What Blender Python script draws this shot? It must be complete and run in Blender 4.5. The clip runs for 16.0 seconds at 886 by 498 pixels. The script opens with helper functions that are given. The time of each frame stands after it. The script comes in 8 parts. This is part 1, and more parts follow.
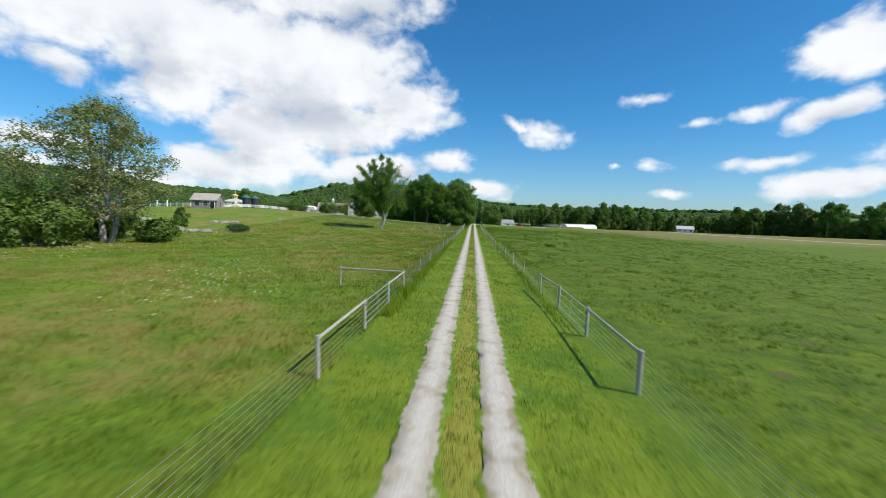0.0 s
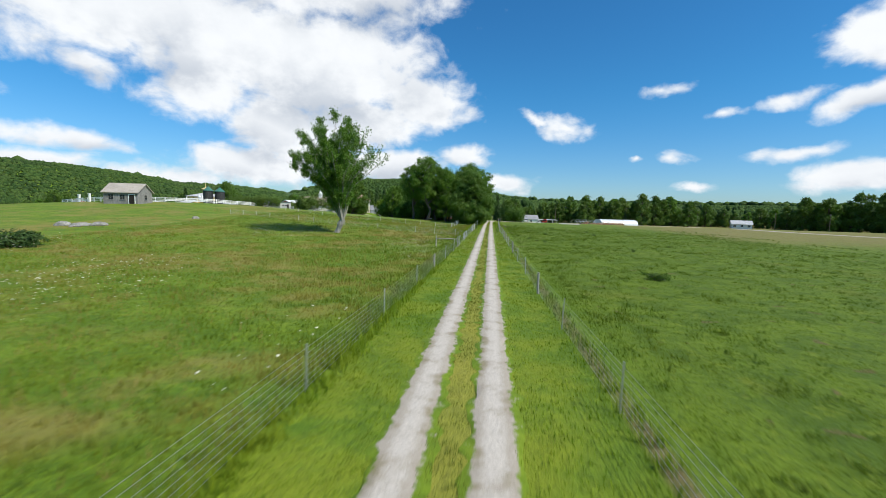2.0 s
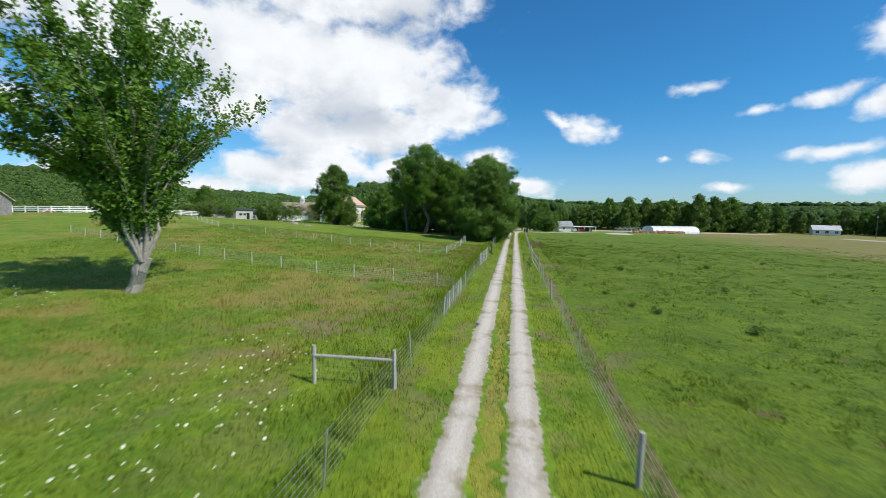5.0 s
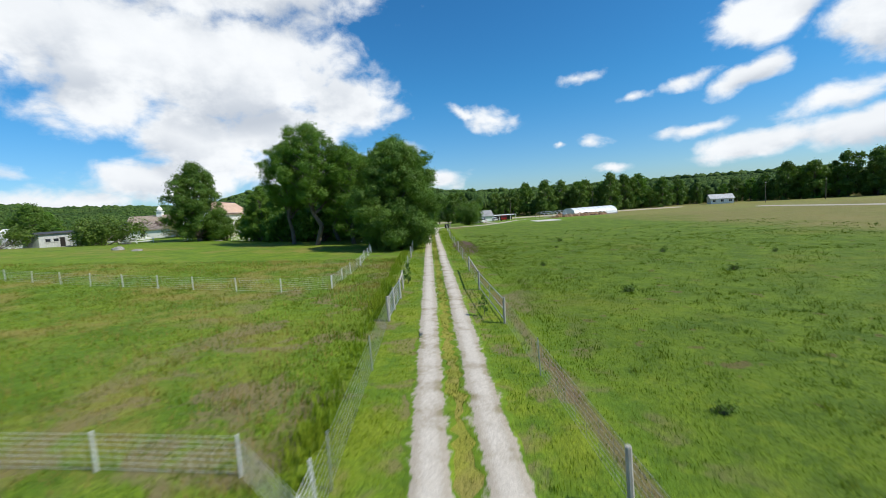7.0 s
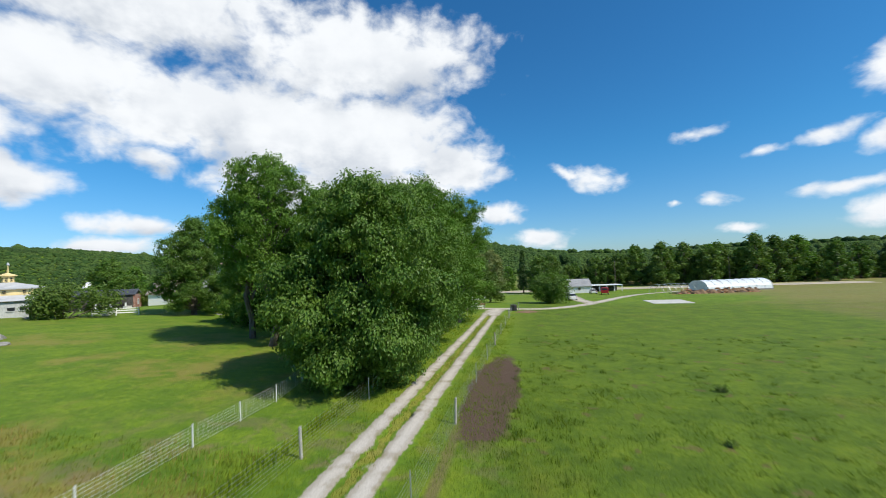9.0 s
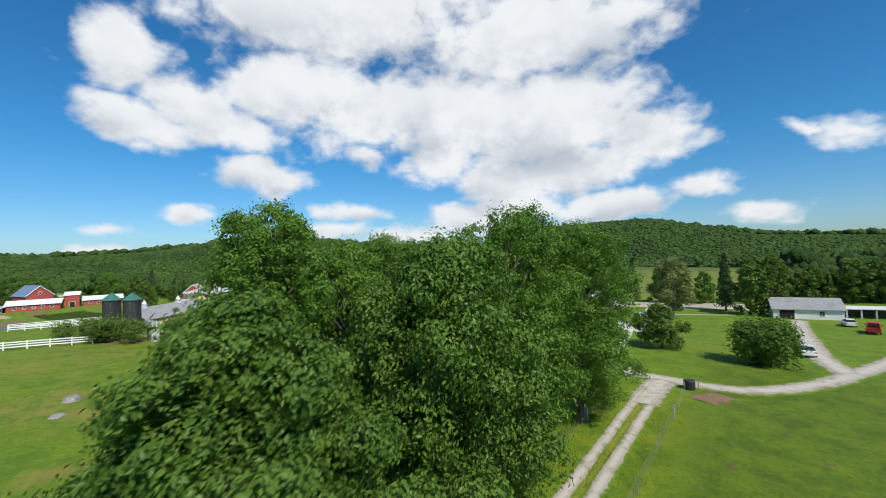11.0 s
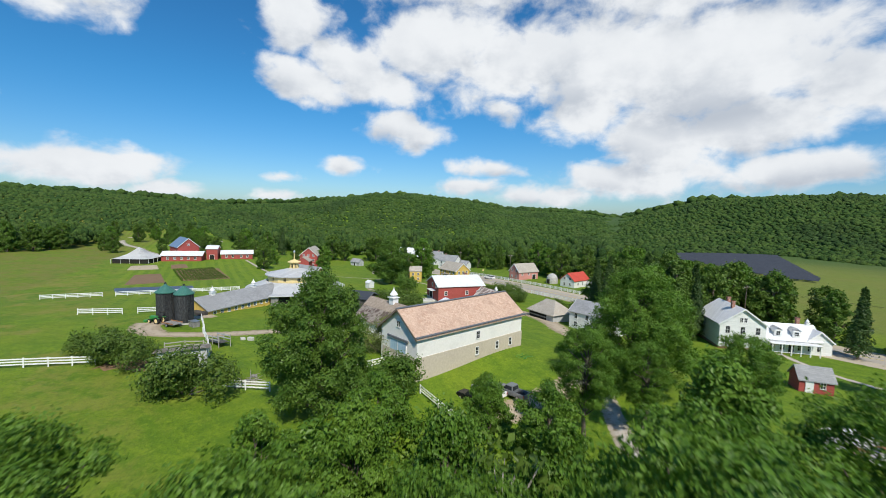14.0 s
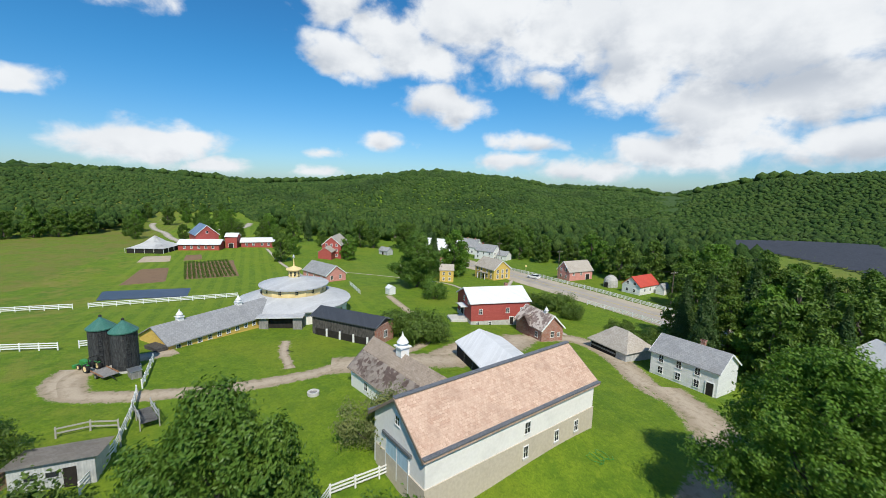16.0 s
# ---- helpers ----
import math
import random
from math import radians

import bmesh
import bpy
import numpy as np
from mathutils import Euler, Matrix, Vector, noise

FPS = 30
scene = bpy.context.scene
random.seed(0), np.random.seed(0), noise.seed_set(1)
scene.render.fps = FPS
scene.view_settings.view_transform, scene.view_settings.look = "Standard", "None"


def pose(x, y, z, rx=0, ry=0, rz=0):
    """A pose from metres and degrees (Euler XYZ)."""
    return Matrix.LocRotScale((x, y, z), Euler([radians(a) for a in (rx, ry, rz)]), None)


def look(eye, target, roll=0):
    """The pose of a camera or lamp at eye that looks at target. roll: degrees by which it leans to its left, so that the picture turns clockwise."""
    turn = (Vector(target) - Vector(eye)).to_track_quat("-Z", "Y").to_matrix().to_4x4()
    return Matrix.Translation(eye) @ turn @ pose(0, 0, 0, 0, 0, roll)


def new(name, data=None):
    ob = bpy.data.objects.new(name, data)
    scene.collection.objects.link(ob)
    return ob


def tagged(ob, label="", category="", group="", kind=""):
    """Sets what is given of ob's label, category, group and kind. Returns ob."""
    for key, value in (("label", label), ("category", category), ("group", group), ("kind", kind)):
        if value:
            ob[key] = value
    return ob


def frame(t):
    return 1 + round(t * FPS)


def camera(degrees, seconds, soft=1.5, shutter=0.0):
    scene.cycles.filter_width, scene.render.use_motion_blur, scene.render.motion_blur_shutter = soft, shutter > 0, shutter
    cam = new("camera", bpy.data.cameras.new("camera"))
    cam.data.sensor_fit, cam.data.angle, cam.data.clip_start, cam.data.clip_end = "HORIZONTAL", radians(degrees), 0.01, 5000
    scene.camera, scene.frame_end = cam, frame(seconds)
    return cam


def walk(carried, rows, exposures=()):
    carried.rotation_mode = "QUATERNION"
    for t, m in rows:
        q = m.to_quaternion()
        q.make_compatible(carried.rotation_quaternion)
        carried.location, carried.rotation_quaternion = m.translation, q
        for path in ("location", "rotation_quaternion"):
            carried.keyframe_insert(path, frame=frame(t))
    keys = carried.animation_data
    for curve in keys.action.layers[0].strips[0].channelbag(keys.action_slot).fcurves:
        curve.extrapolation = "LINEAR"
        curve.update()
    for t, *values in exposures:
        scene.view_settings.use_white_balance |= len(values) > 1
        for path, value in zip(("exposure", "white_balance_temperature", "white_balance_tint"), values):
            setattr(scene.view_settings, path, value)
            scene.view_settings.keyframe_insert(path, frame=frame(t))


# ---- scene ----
cam = camera(93.1, 16.0, soft=0.4, shutter=0.3)
# seconds, place, turn in degrees
PATH = [
    (0, 0.07, -10.06, 4.66, 85.29, -2.09, 4.11),
    (0.5, 0.29, 0.10, 4.53, 85.38, -2.09, 4.48),
    (1, 0.35, 10.13, 4.57, 85.24, -1.89, 4.94),
    (1.5, 0.37, 19.21, 4.56, 85.03, -1.59, 5.58),
    (2, 0.67, 27.23, 4.65, 84.57, -1.59, 6.53),
    (2.5, 1.32, 34.25, 4.74, 83.88, -1.99, 8.16),
    (3, 1.76, 40.62, 4.76, 83.39, -2.78, 10.29),
    (3.2, 1.96, 43.08, 4.69, 83.50, -3.08, 11.17),
    (5.3, -0.38, 67.26, 5.91, 85.15, -0.00, 8.60),
    (5.5, -1.00, 69.36, 5.99, 84.95, 1.00, 6.83),
    (6, -1.75, 73.91, 6.19, 84.22, 3.68, 2.02),
    (6.5, -1.66, 78.71, 6.21, 83.66, 4.87, -1.15),
    (7, -0.44, 84.06, 6.07, 84.08, 3.68, -1.97),
    (7.5, 1.53, 90.57, 5.74, 85.52, 2.49, -1.12),
    (8, 3.71, 98.01, 5.66, 88.14, 1.50, 1.07),
    (8.5, 5.00, 105.86, 6.37, 90.73, 0.73, 4.29),
    (9, 6.43, 112.81, 7.95, 92.71, 2.15, 11.61),
    (9.5, 7.47, 117.78, 10.21, 92.67, 2.86, 17.76),
    (12, 9.09, 141.96, 18.44, 88.93, 0.27, 45.35),
    (12.5, 7.18, 146.31, 20.06, 87.84, -0.47, 48.28),
    (13, 4.64, 148.92, 22.16, 86.78, -1.04, 50.43),
    (13.5, 0.54, 152.77, 23.31, 85.90, -1.59, 52.05),
    (14, -4.16, 157.09, 24.72, 85.03, -1.73, 53.55),
    (14.5, -9.20, 161.37, 26.00, 84.21, -1.79, 55.00),
    (15, -14.44, 165.48, 27.03, 83.41, -1.64, 56.35),
    (15.5, -19.47, 169.29, 28.16, 82.42, -1.59, 57.67),
    (16, -24.22, 172.68, 28.98, 81.60, -1.63, 58.81),
]
walk(cam, [(t, pose(*row)) for t, *row in PATH], exposures=[(0, 0.05), (9, 0.03), (12, -0.14), (16, -0.08)])

SUN_EL, SUN_AZ = radians(48), radians(110)      # height, and turn from +y towards +x


# ---- world: blue sky with fair-weather cumulus ----
def calc(tree, op, a, b=None, clamp=False):
    n = tree.nodes.new("ShaderNodeMath")
    n.operation, n.use_clamp = op, clamp
    for i, v in enumerate((a, b)):
        if v is None:
            continue
        if isinstance(v, (int, float)):
            n.inputs[i].default_value = v
        else:
            tree.links.new(v, n.inputs[i])
    return n.outputs[0]


def ramp(tree, value, lo, hi, a=0.0, b=1.0):
    n = tree.nodes.new("ShaderNodeMapRange")
    n.interpolation_type = "SMOOTHSTEP"
    tree.links.new(value, n.inputs["Value"])
    for key, v in (("From Min", lo), ("From Max", hi), ("To Min", a), ("To Max", b)):
        n.inputs[key].default_value = v
    return n.outputs["Result"]


def blend(tree, fac, a, b, mode="MIX"):
    n = tree.nodes.new("ShaderNodeMix")
    n.data_type, n.blend_type = "RGBA", mode
    for i, v in ((0, fac), (6, a), (7, b)):
        if isinstance(v, (int, float)):
            n.inputs[i].default_value = v
        elif isinstance(v, tuple):
            n.inputs[i].default_value = (*v[:3], 1.0)
        else:
            tree.links.new(v, n.inputs[i])
    return n.outputs[2]


def noise_of(tree, vector, scale, detail=4.0, rough=0.55, dist=0.0):
    n = tree.nodes.new("ShaderNodeTexNoise")
    n.inputs["Scale"].default_value = scale
    n.inputs["Detail"].default_value = detail
    n.inputs["Roughness"].default_value = rough
    n.inputs["Distortion"].default_value = dist
    if vector is not None:
        tree.links.new(vector, n.inputs["Vector"])
    return n


# clouds: azimuth and height in degrees, half axes, lean
CLOUDS = [
    (-22, 17, 15, 7, 0), (-9.5, 13.8, 7, 3.6, 0), (-33, 18, 14, 6.5, 0), (-27, 9, 9, 5, -25), (-18, 10.5, 11, 3.6, 8),
    (-36, 13, 6, 4, 0), (-45, 19, 10, 5, 10), (-55, 21, 10, 5, 10), (-64, 17, 10, 3.4, -20), (-59, 10.6, 5.5, 2.6, -10),
    (-72, 15.5, 6, 2.6, -15), (-73, 22, 5, 4, 0), (-46.5, 13.5, 3.8, 2, 0), (-22, 27, 18, 6, 0), (-50, 30, 22, 6, 0),
    (-30, 4.6, 9, 2.4, 0), (-40, 2.6, 8, 1.8, 0), (-14, 5.6, 8, 2.2, 5), (-50, 3.6, 6.5, 1.7, 0), (-67, 5.6, 4.2, 1.8, 5),
    (-74, 3.8, 3, 1.0, 0), (-94, 3.8, 8, 2.4, 0), (-87, 1.8, 6, 1.4, 0), (-76, 1.6, 6, 1.0, 0), (-95, 20.5, 6.5, 3.2, 0),
    (-104, 9, 5, 1.5, 0), (-48, 6.0, 6, 1.6, 0), (9.3, 10.8, 4.2, 2.0, -14), (5.5, 11.9, 3.6, 1.0, -14),
    (-4, 7.0, 5, 1.8, 0), (2, 3.6, 5, 1.6, 0), (21.7, 6.9, 2.3, 1.2, 0), (17.7, 6.6, 1.4, 0.6, 0), (20, 14.2, 3.6, 1.1, 8),
    (31.6, 12.0, 4.2, 1.2, 8), (26.4, 11.2, 2.4, 0.9, 5), (39, 17.2, 5, 3.4, 10), (38, 11.9, 4.4, 1.6, 20), (32.5, 6.8, 5, 1.2, 8),
    (38, 4.6, 8, 2.0, 8), (45, 8, 7, 1.8, 8), (50, 5, 8, 2.4, 0), (50, 15, 7, 4, 0), (24, 3.2, 3, 0.8, 0),
]
world = bpy.data.worlds.new("sky")
scene.world = world
world.use_nodes = True
wt = world.node_tree
wt.nodes.clear()
sky = wt.nodes.new("ShaderNodeTexSky")
sky.sky_type, sky.sun_disc = "NISHITA", False
sky.sun_elevation, sky.sun_rotation = SUN_EL, SUN_AZ
sky.air_density, sky.dust_density, sky.ozone_density, sky.altitude = 1.0, 0.6, 3.0, 300
co = wt.nodes.new("ShaderNodeTexCoord")
sep = wt.nodes.new("ShaderNodeSeparateXYZ")
wt.links.new(co.outputs["Generated"], sep.inputs[0])
azim = calc(wt, "MULTIPLY", calc(wt, "ARCTAN2", sep.outputs[0], sep.outputs[1]), 57.2958)
elev = calc(wt, "MULTIPLY", calc(wt, "ARCSINE", sep.outputs[2]), 57.2958)
flat = wt.nodes.new("ShaderNodeCombineXYZ")
wt.links.new(azim, flat.inputs[0])
wt.links.new(elev, flat.inputs[1])
# ragged edges: the place itself is shifted by noise
stretch = wt.nodes.new("ShaderNodeMapping")
stretch.inputs["Scale"].default_value = (1.0, 1.35, 1.0)
wt.links.new(flat.outputs[0], stretch.inputs["Vector"])
wob = noise_of(wt, stretch.outputs[0], 0.19, 4, 0.5)
shift = wt.nodes.new("ShaderNodeVectorMath")
shift.operation = "MULTIPLY_ADD"
wt.links.new(wob.outputs["Color"], shift.inputs[0])
shift.inputs[1].default_value = (4.0, 2.2, 0)
shift.inputs[2].default_value = (-2.0, -1.1, 0)
moved = wt.nodes.new("ShaderNodeVectorMath")
wt.links.new(flat.outputs[0], moved.inputs[0])
wt.links.new(shift.outputs[0], moved.inputs[1])
mass, under = None, None
for a, e, ra, re_, lean in CLOUDS:
    mp = wt.nodes.new("ShaderNodeMapping")
    mp.vector_type = "TEXTURE"
    mp.inputs["Location"].default_value = (a, e, 0)
    mp.inputs["Rotation"].default_value = (0, 0, radians(lean))
    mp.inputs["Scale"].default_value = (ra * (1.46 if re_ > 2.1 else 1.32), re_ * (1.46 if re_ > 2.1 else 1.32), 1)
    wt.links.new(moved.outputs[0], mp.inputs["Vector"])
    g = wt.nodes.new("ShaderNodeTexGradient")
    g.gradient_type = "SPHERICAL"
    wt.links.new(mp.outputs[0], g.inputs[0])
    puff = g.outputs["Fac"] if re_ > 2.1 else calc(wt, "MULTIPLY", g.outputs["Fac"], 0.78 if re_ > 1.3 else 0.64)
    mass = puff if mass is None else calc(wt, "MAXIMUM", mass, puff)
    if re_ > 1.5:
        low = wt.nodes.new("ShaderNodeSeparateXYZ")
        wt.links.new(mp.outputs[0], low.inputs[0])
        base = calc(wt, "MULTIPLY", ramp(wt, low.outputs[1], 0.15, -0.55), ramp(wt, puff, 0.12, 0.5))
        under = base if under is None else calc(wt, "MAXIMUM", under, base)
fine = noise_of(wt, stretch.outputs[0], 0.24, 9, 0.56, 0.2)
body = calc(wt, "ADD", calc(wt, "MULTIPLY", mass, 1.2), calc(wt, "MULTIPLY", calc(wt, "SUBTRACT", fine.outputs["Fac"], 0.5), 1.15))
# the rest of the sky, which is never seen, has scattered clouds too
rest = noise_of(wt, co.outputs["Generated"], 3.0, 5, 0.6)
away = ramp(wt, calc(wt, "ABSOLUTE", calc(wt, "ADD", azim, 25.0)), 90, 110)
body = calc(wt, "MAXIMUM", body, calc(wt, "MULTIPLY", calc(wt, "MULTIPLY", ramp(wt, rest.outputs["Fac"], 0.5, 0.62), away), 0.5))
cover = calc(wt, "MULTIPLY", ramp(wt, body, 0.25, 0.72), ramp(wt, elev, 0.2, 1.5))
soft_noise = noise_of(wt, stretch.outputs[0], 0.11, 5, 0.55)
thick = calc(wt, "MULTIPLY", calc(wt, "ADD", calc(wt, "MULTIPLY", under, 0.72), 0.14), ramp(wt, soft_noise.outputs["Fac"], 0.38, 0.62))
lit = blend(wt, thick, (9.3, 9.6, 9.9), (4.8, 5.4, 6.3))
hs = wt.nodes.new("ShaderNodeHueSaturation")
hs.inputs["Saturation"].default_value = 1.16
hs.inputs["Value"].default_value = 1.07
wt.links.new(sky.outputs[0], hs.inputs["Color"])
bg = wt.nodes.new("ShaderNodeBackground")
bg.inputs["Strength"].default_value = 0.1
clear = blend(wt, 1.0, hs.outputs[0], blend(wt, ramp(wt, elev, 0.0, 16.0), (0.69, 0.93, 1.18), (0.42, 1.02, 1.24)), "MULTIPLY")
wt.links.new(blend(wt, cover, clear, lit), bg.inputs["Color"])
out = wt.nodes.new("ShaderNodeOutputWorld")
wt.links.new(bg.outputs[0], out.inputs["Surface"])
world.cycles.sampling_method = "MANUAL"
world.cycles.sample_map_resolution = 512

sun = bpy.data.lights.new("sun", "SUN")
sun.energy, sun.angle, sun.color = 4.9, radians(0.55), (1.0, 0.93, 0.80)
sun_ob = new("sun", sun)
sun_ob.matrix_world = look((0, 0, 60), (-math.sin(SUN_AZ) * math.cos(SUN_EL), -math.cos(SUN_AZ) * math.cos(SUN_EL), 60 - math.sin(SUN_EL)))



# ---- materials ----
def shader(name, rough=0.8, metal=0.0):
    m = bpy.data.materials.new(name)
    m.use_nodes = True
    t = m.node_tree
    p = t.nodes["Principled BSDF"]
    p.inputs["Roughness"].default_value = rough
    p.inputs["Metallic"].default_value = metal
    p.inputs["Specular IOR Level"].default_value = 0.3
    return m, t, p


def spot(t, kind="Object"):
    return t.nodes.new("ShaderNodeTexCoord").outputs[kind]


def place(t):
    return t.nodes.new("ShaderNodeNewGeometry").outputs["Position"]


def relief(t, p, height, strength=0.3, distance=0.02):
    b = t.nodes.new("ShaderNodeBump")
    b.inputs["Strength"].default_value, b.inputs["Distance"].default_value = strength, distance
    t.links.new(height, b.inputs["Height"])
    t.links.new(b.outputs[0], p.inputs["Normal"])


def paint(name, a, b, grain=6.0, stain=0.6, rough=0.75, metal=0.0, bump=0.2, streak=(1, 1, 1), amount=0.5):
    """Two tones in a fine grain, with large stains of a third, darker one."""
    m, t, p = shader(name, rough, metal)
    mp = t.nodes.new("ShaderNodeMapping")
    mp.inputs["Scale"].default_value = streak
    t.links.new(spot(t), mp.inputs["Vector"])
    g = noise_of(t, mp.outputs[0], grain, 6, 0.65)
    s = noise_of(t, mp.outputs[0], stain, 4, 0.6)
    rnd = t.nodes.new("ShaderNodeObjectInfo").outputs["Random"]
    c = blend(t, ramp(t, g.outputs["Fac"], 0.35, 0.65), a, b)
    dark = tuple(v * 0.62 for v in a)
    c = blend(t, calc(t, "MULTIPLY", ramp(t, s.outputs["Fac"], 0.5, 0.72), amount), c, dark)
    c = blend(t, calc(t, "MULTIPLY", rnd, 0.12), c, b)
    t.links.new(c, p.inputs["Base Color"])
    relief(t, p, g.outputs["Fac"], bump)
    return m


def boards(name, a, b, width=0.2, axis=0, rough=0.8, amount=0.4, depth=0.5):
    """Boards or clapboards: fine joints across one axis (0 upright boards, 2 level ones) over weathered paint."""
    m, t, p = shader(name, rough)
    v = spot(t)
    sp = t.nodes.new("ShaderNodeSeparateXYZ")
    t.links.new(v, sp.inputs[0])
    along = calc(t, "ADD", sp.outputs[0], sp.outputs[1]) if axis == 0 else sp.outputs[2]
    step = calc(t, "FRACT", calc(t, "DIVIDE", along, width))
    joint = ramp(t, calc(t, "ABSOLUTE", calc(t, "SUBTRACT", step, 0.5)), 0.42, 0.49)
    idn = t.nodes.new("ShaderNodeTexWhiteNoise")
    idn.noise_dimensions = "1D"
    t.links.new(calc(t, "FLOOR", calc(t, "DIVIDE", along, width)), idn.inputs["W"])
    mp = t.nodes.new("ShaderNodeMapping")
    mp.inputs["Scale"].default_value = (1, 1, 0.25) if axis == 0 else (0.25, 0.25, 1)
    t.links.new(v, mp.inputs["Vector"])
    g = noise_of(t, mp.outputs[0], 7, 6, 0.65)
    s = noise_of(t, v, 0.5, 4, 0.6)
    c = blend(t, ramp(t, g.outputs["Fac"], 0.35, 0.65), a, b)
    c = blend(t, calc(t, "MULTIPLY", idn.outputs["Value"], 0.3), c, tuple(x * 0.7 for x in a))
    c = blend(t, calc(t, "MULTIPLY", ramp(t, s.outputs["Fac"], 0.5, 0.75), amount), c, tuple(x * 0.6 for x in a))
    c = blend(t, calc(t, "MULTIPLY", joint, depth), c, tuple(x * 0.35 for x in a))
    t.links.new(c, p.inputs["Base Color"])
    relief(t, p, calc(t, "SUBTRACT", calc(t, "MULTIPLY", g.outputs["Fac"], 0.3), joint), 0.4, 0.02)
    return m


def shingles(name, a, b, course=0.25, patch=None, rough=0.85):
    """A roof of small shingles in courses, each with its own tone; patch: tone of the repaired areas."""
    m, t, p = shader(name, rough)
    uv = t.nodes.new("ShaderNodeUVMap").outputs[0]
    br = t.nodes.new("ShaderNodeTexBrick")
    t.links.new(uv, br.inputs["Vector"])
    br.inputs["Scale"].default_value = 1.0
    br.inputs["Brick Width"].default_value, br.inputs["Row Height"].default_value = course * 1.1, course
    br.inputs["Mortar Size"].default_value = 0.012
    br.inputs["Color1"].default_value, br.inputs["Color2"].default_value = (*a, 1), (*b, 1)
    br.inputs["Mortar"].default_value = (*[x * 0.7 for x in a], 1)
    s = noise_of(t, uv, 0.35, 5, 0.6)
    g = noise_of(t, uv, 9, 4, 0.6)
    c = br.outputs["Color"]
    if patch:
        k = t.nodes.new("ShaderNodeTexVoronoi")
        t.links.new(uv, k.inputs["Vector"])
        k.inputs["Scale"].default_value = 2.2 if course > 0.29 else 4.6
        big = noise_of(t, uv, 0.45, 3, 0.5)
        sel = calc(t, "ADD", calc(t, "MULTIPLY", k.outputs["Color"], 0.5), big.outputs["Fac"])
        c = blend(t, calc(t, "MULTIPLY", ramp(t, sel, 0.62, 0.86), 1.0 if course > 0.29 else 0.6), c, patch)
    c = blend(t, calc(t, "MULTIPLY", ramp(t, s.outputs["Fac"], 0.45, 0.7), 0.4), c, tuple(x * 0.6 for x in a))
    c = blend(t, calc(t, "MULTIPLY", ramp(t, g.outputs["Fac"], 0.4, 0.7), 0.25), c, tuple(min(1, x * 1.3) for x in b))
    t.links.new(c, p.inputs["Base Color"])
    relief(t, p, br.outputs["Fac"], 0.35, 0.03)
    return m


def brickwork(name, a, b, mortar=(0.42, 0.36, 0.32)):
    m, t, p = shader(name, 0.85)
    uv = t.nodes.new("ShaderNodeUVMap").outputs[0]
    br = t.nodes.new("ShaderNodeTexBrick")
    t.links.new(uv, br.inputs["Vector"])
    br.inputs["Scale"].default_value = 1.0
    br.inputs["Brick Width"].default_value, br.inputs["Row Height"].default_value, br.inputs["Mortar Size"].default_value = 0.22, 0.075, 0.01
    br.inputs["Color1"].default_value, br.inputs["Color2"].default_value, br.inputs["Mortar"].default_value = (*a, 1), (*b, 1), (*mortar, 1)
    s = noise_of(t, uv, 0.6, 5, 0.6)
    c = blend(t, calc(t, "MULTIPLY", ramp(t, s.outputs["Fac"], 0.45, 0.7), 0.4), br.outputs["Color"], tuple(x * 0.6 for x in a))
    t.links.new(c, p.inputs["Base Color"])
    relief(t, p, br.outputs["Fac"], 0.3, 0.02)
    return m


def leaves(name, a, b, c3, gloss=0.45, rust=None):
    """Leaf tissue: each leaf its own tone, light shining through."""
    m, t, p = shader(name, gloss)
    isl = t.nodes.new("ShaderNodeNewGeometry").outputs["Random Per Island"]
    obr = t.nodes.new("ShaderNodeObjectInfo").outputs["Random"]
    n = noise_of(t, place(t), 0.35, 3, 0.6)
    c = blend(t, isl, a, b)
    c = blend(t, calc(t, "MULTIPLY", ramp(t, n.outputs["Fac"], 0.4, 0.66), 0.6), c, c3)
    c = blend(t, calc(t, "MULTIPLY", obr, 0.3), c, a)
    if rust:
        n4 = noise_of(t, place(t), 0.11, 4, 0.6, 0.4)
        n2 = noise_of(t, place(t), 0.4, 6, 0.65)
        k = calc(t, "MULTIPLY", ramp(t, n4.outputs["Fac"], 0.44, 0.60), ramp(t, n2.outputs["Fac"], 0.36, 0.58))
        c = blend(t, calc(t, "MULTIPLY", k, 0.6), c, rust)
    t.links.new(c, p.inputs["Base Color"])
    p.inputs["Specular IOR Level"].default_value = 0.25
    tr = t.nodes.new("ShaderNodeBsdfTranslucent")
    t.links.new(blend(t, 1.0, c, (1.0, 1.15, 0.45), "MULTIPLY"), tr.inputs["Color"])
    mx = t.nodes.new("ShaderNodeMixShader")
    mx.inputs[0].default_value = 0.30
    t.links.new(p.outputs[0], mx.inputs[1])
    t.links.new(tr.outputs[0], mx.inputs[2])
    t.links.new(mx.outputs[0], t.nodes["Material Output"].inputs["Surface"])
    return m


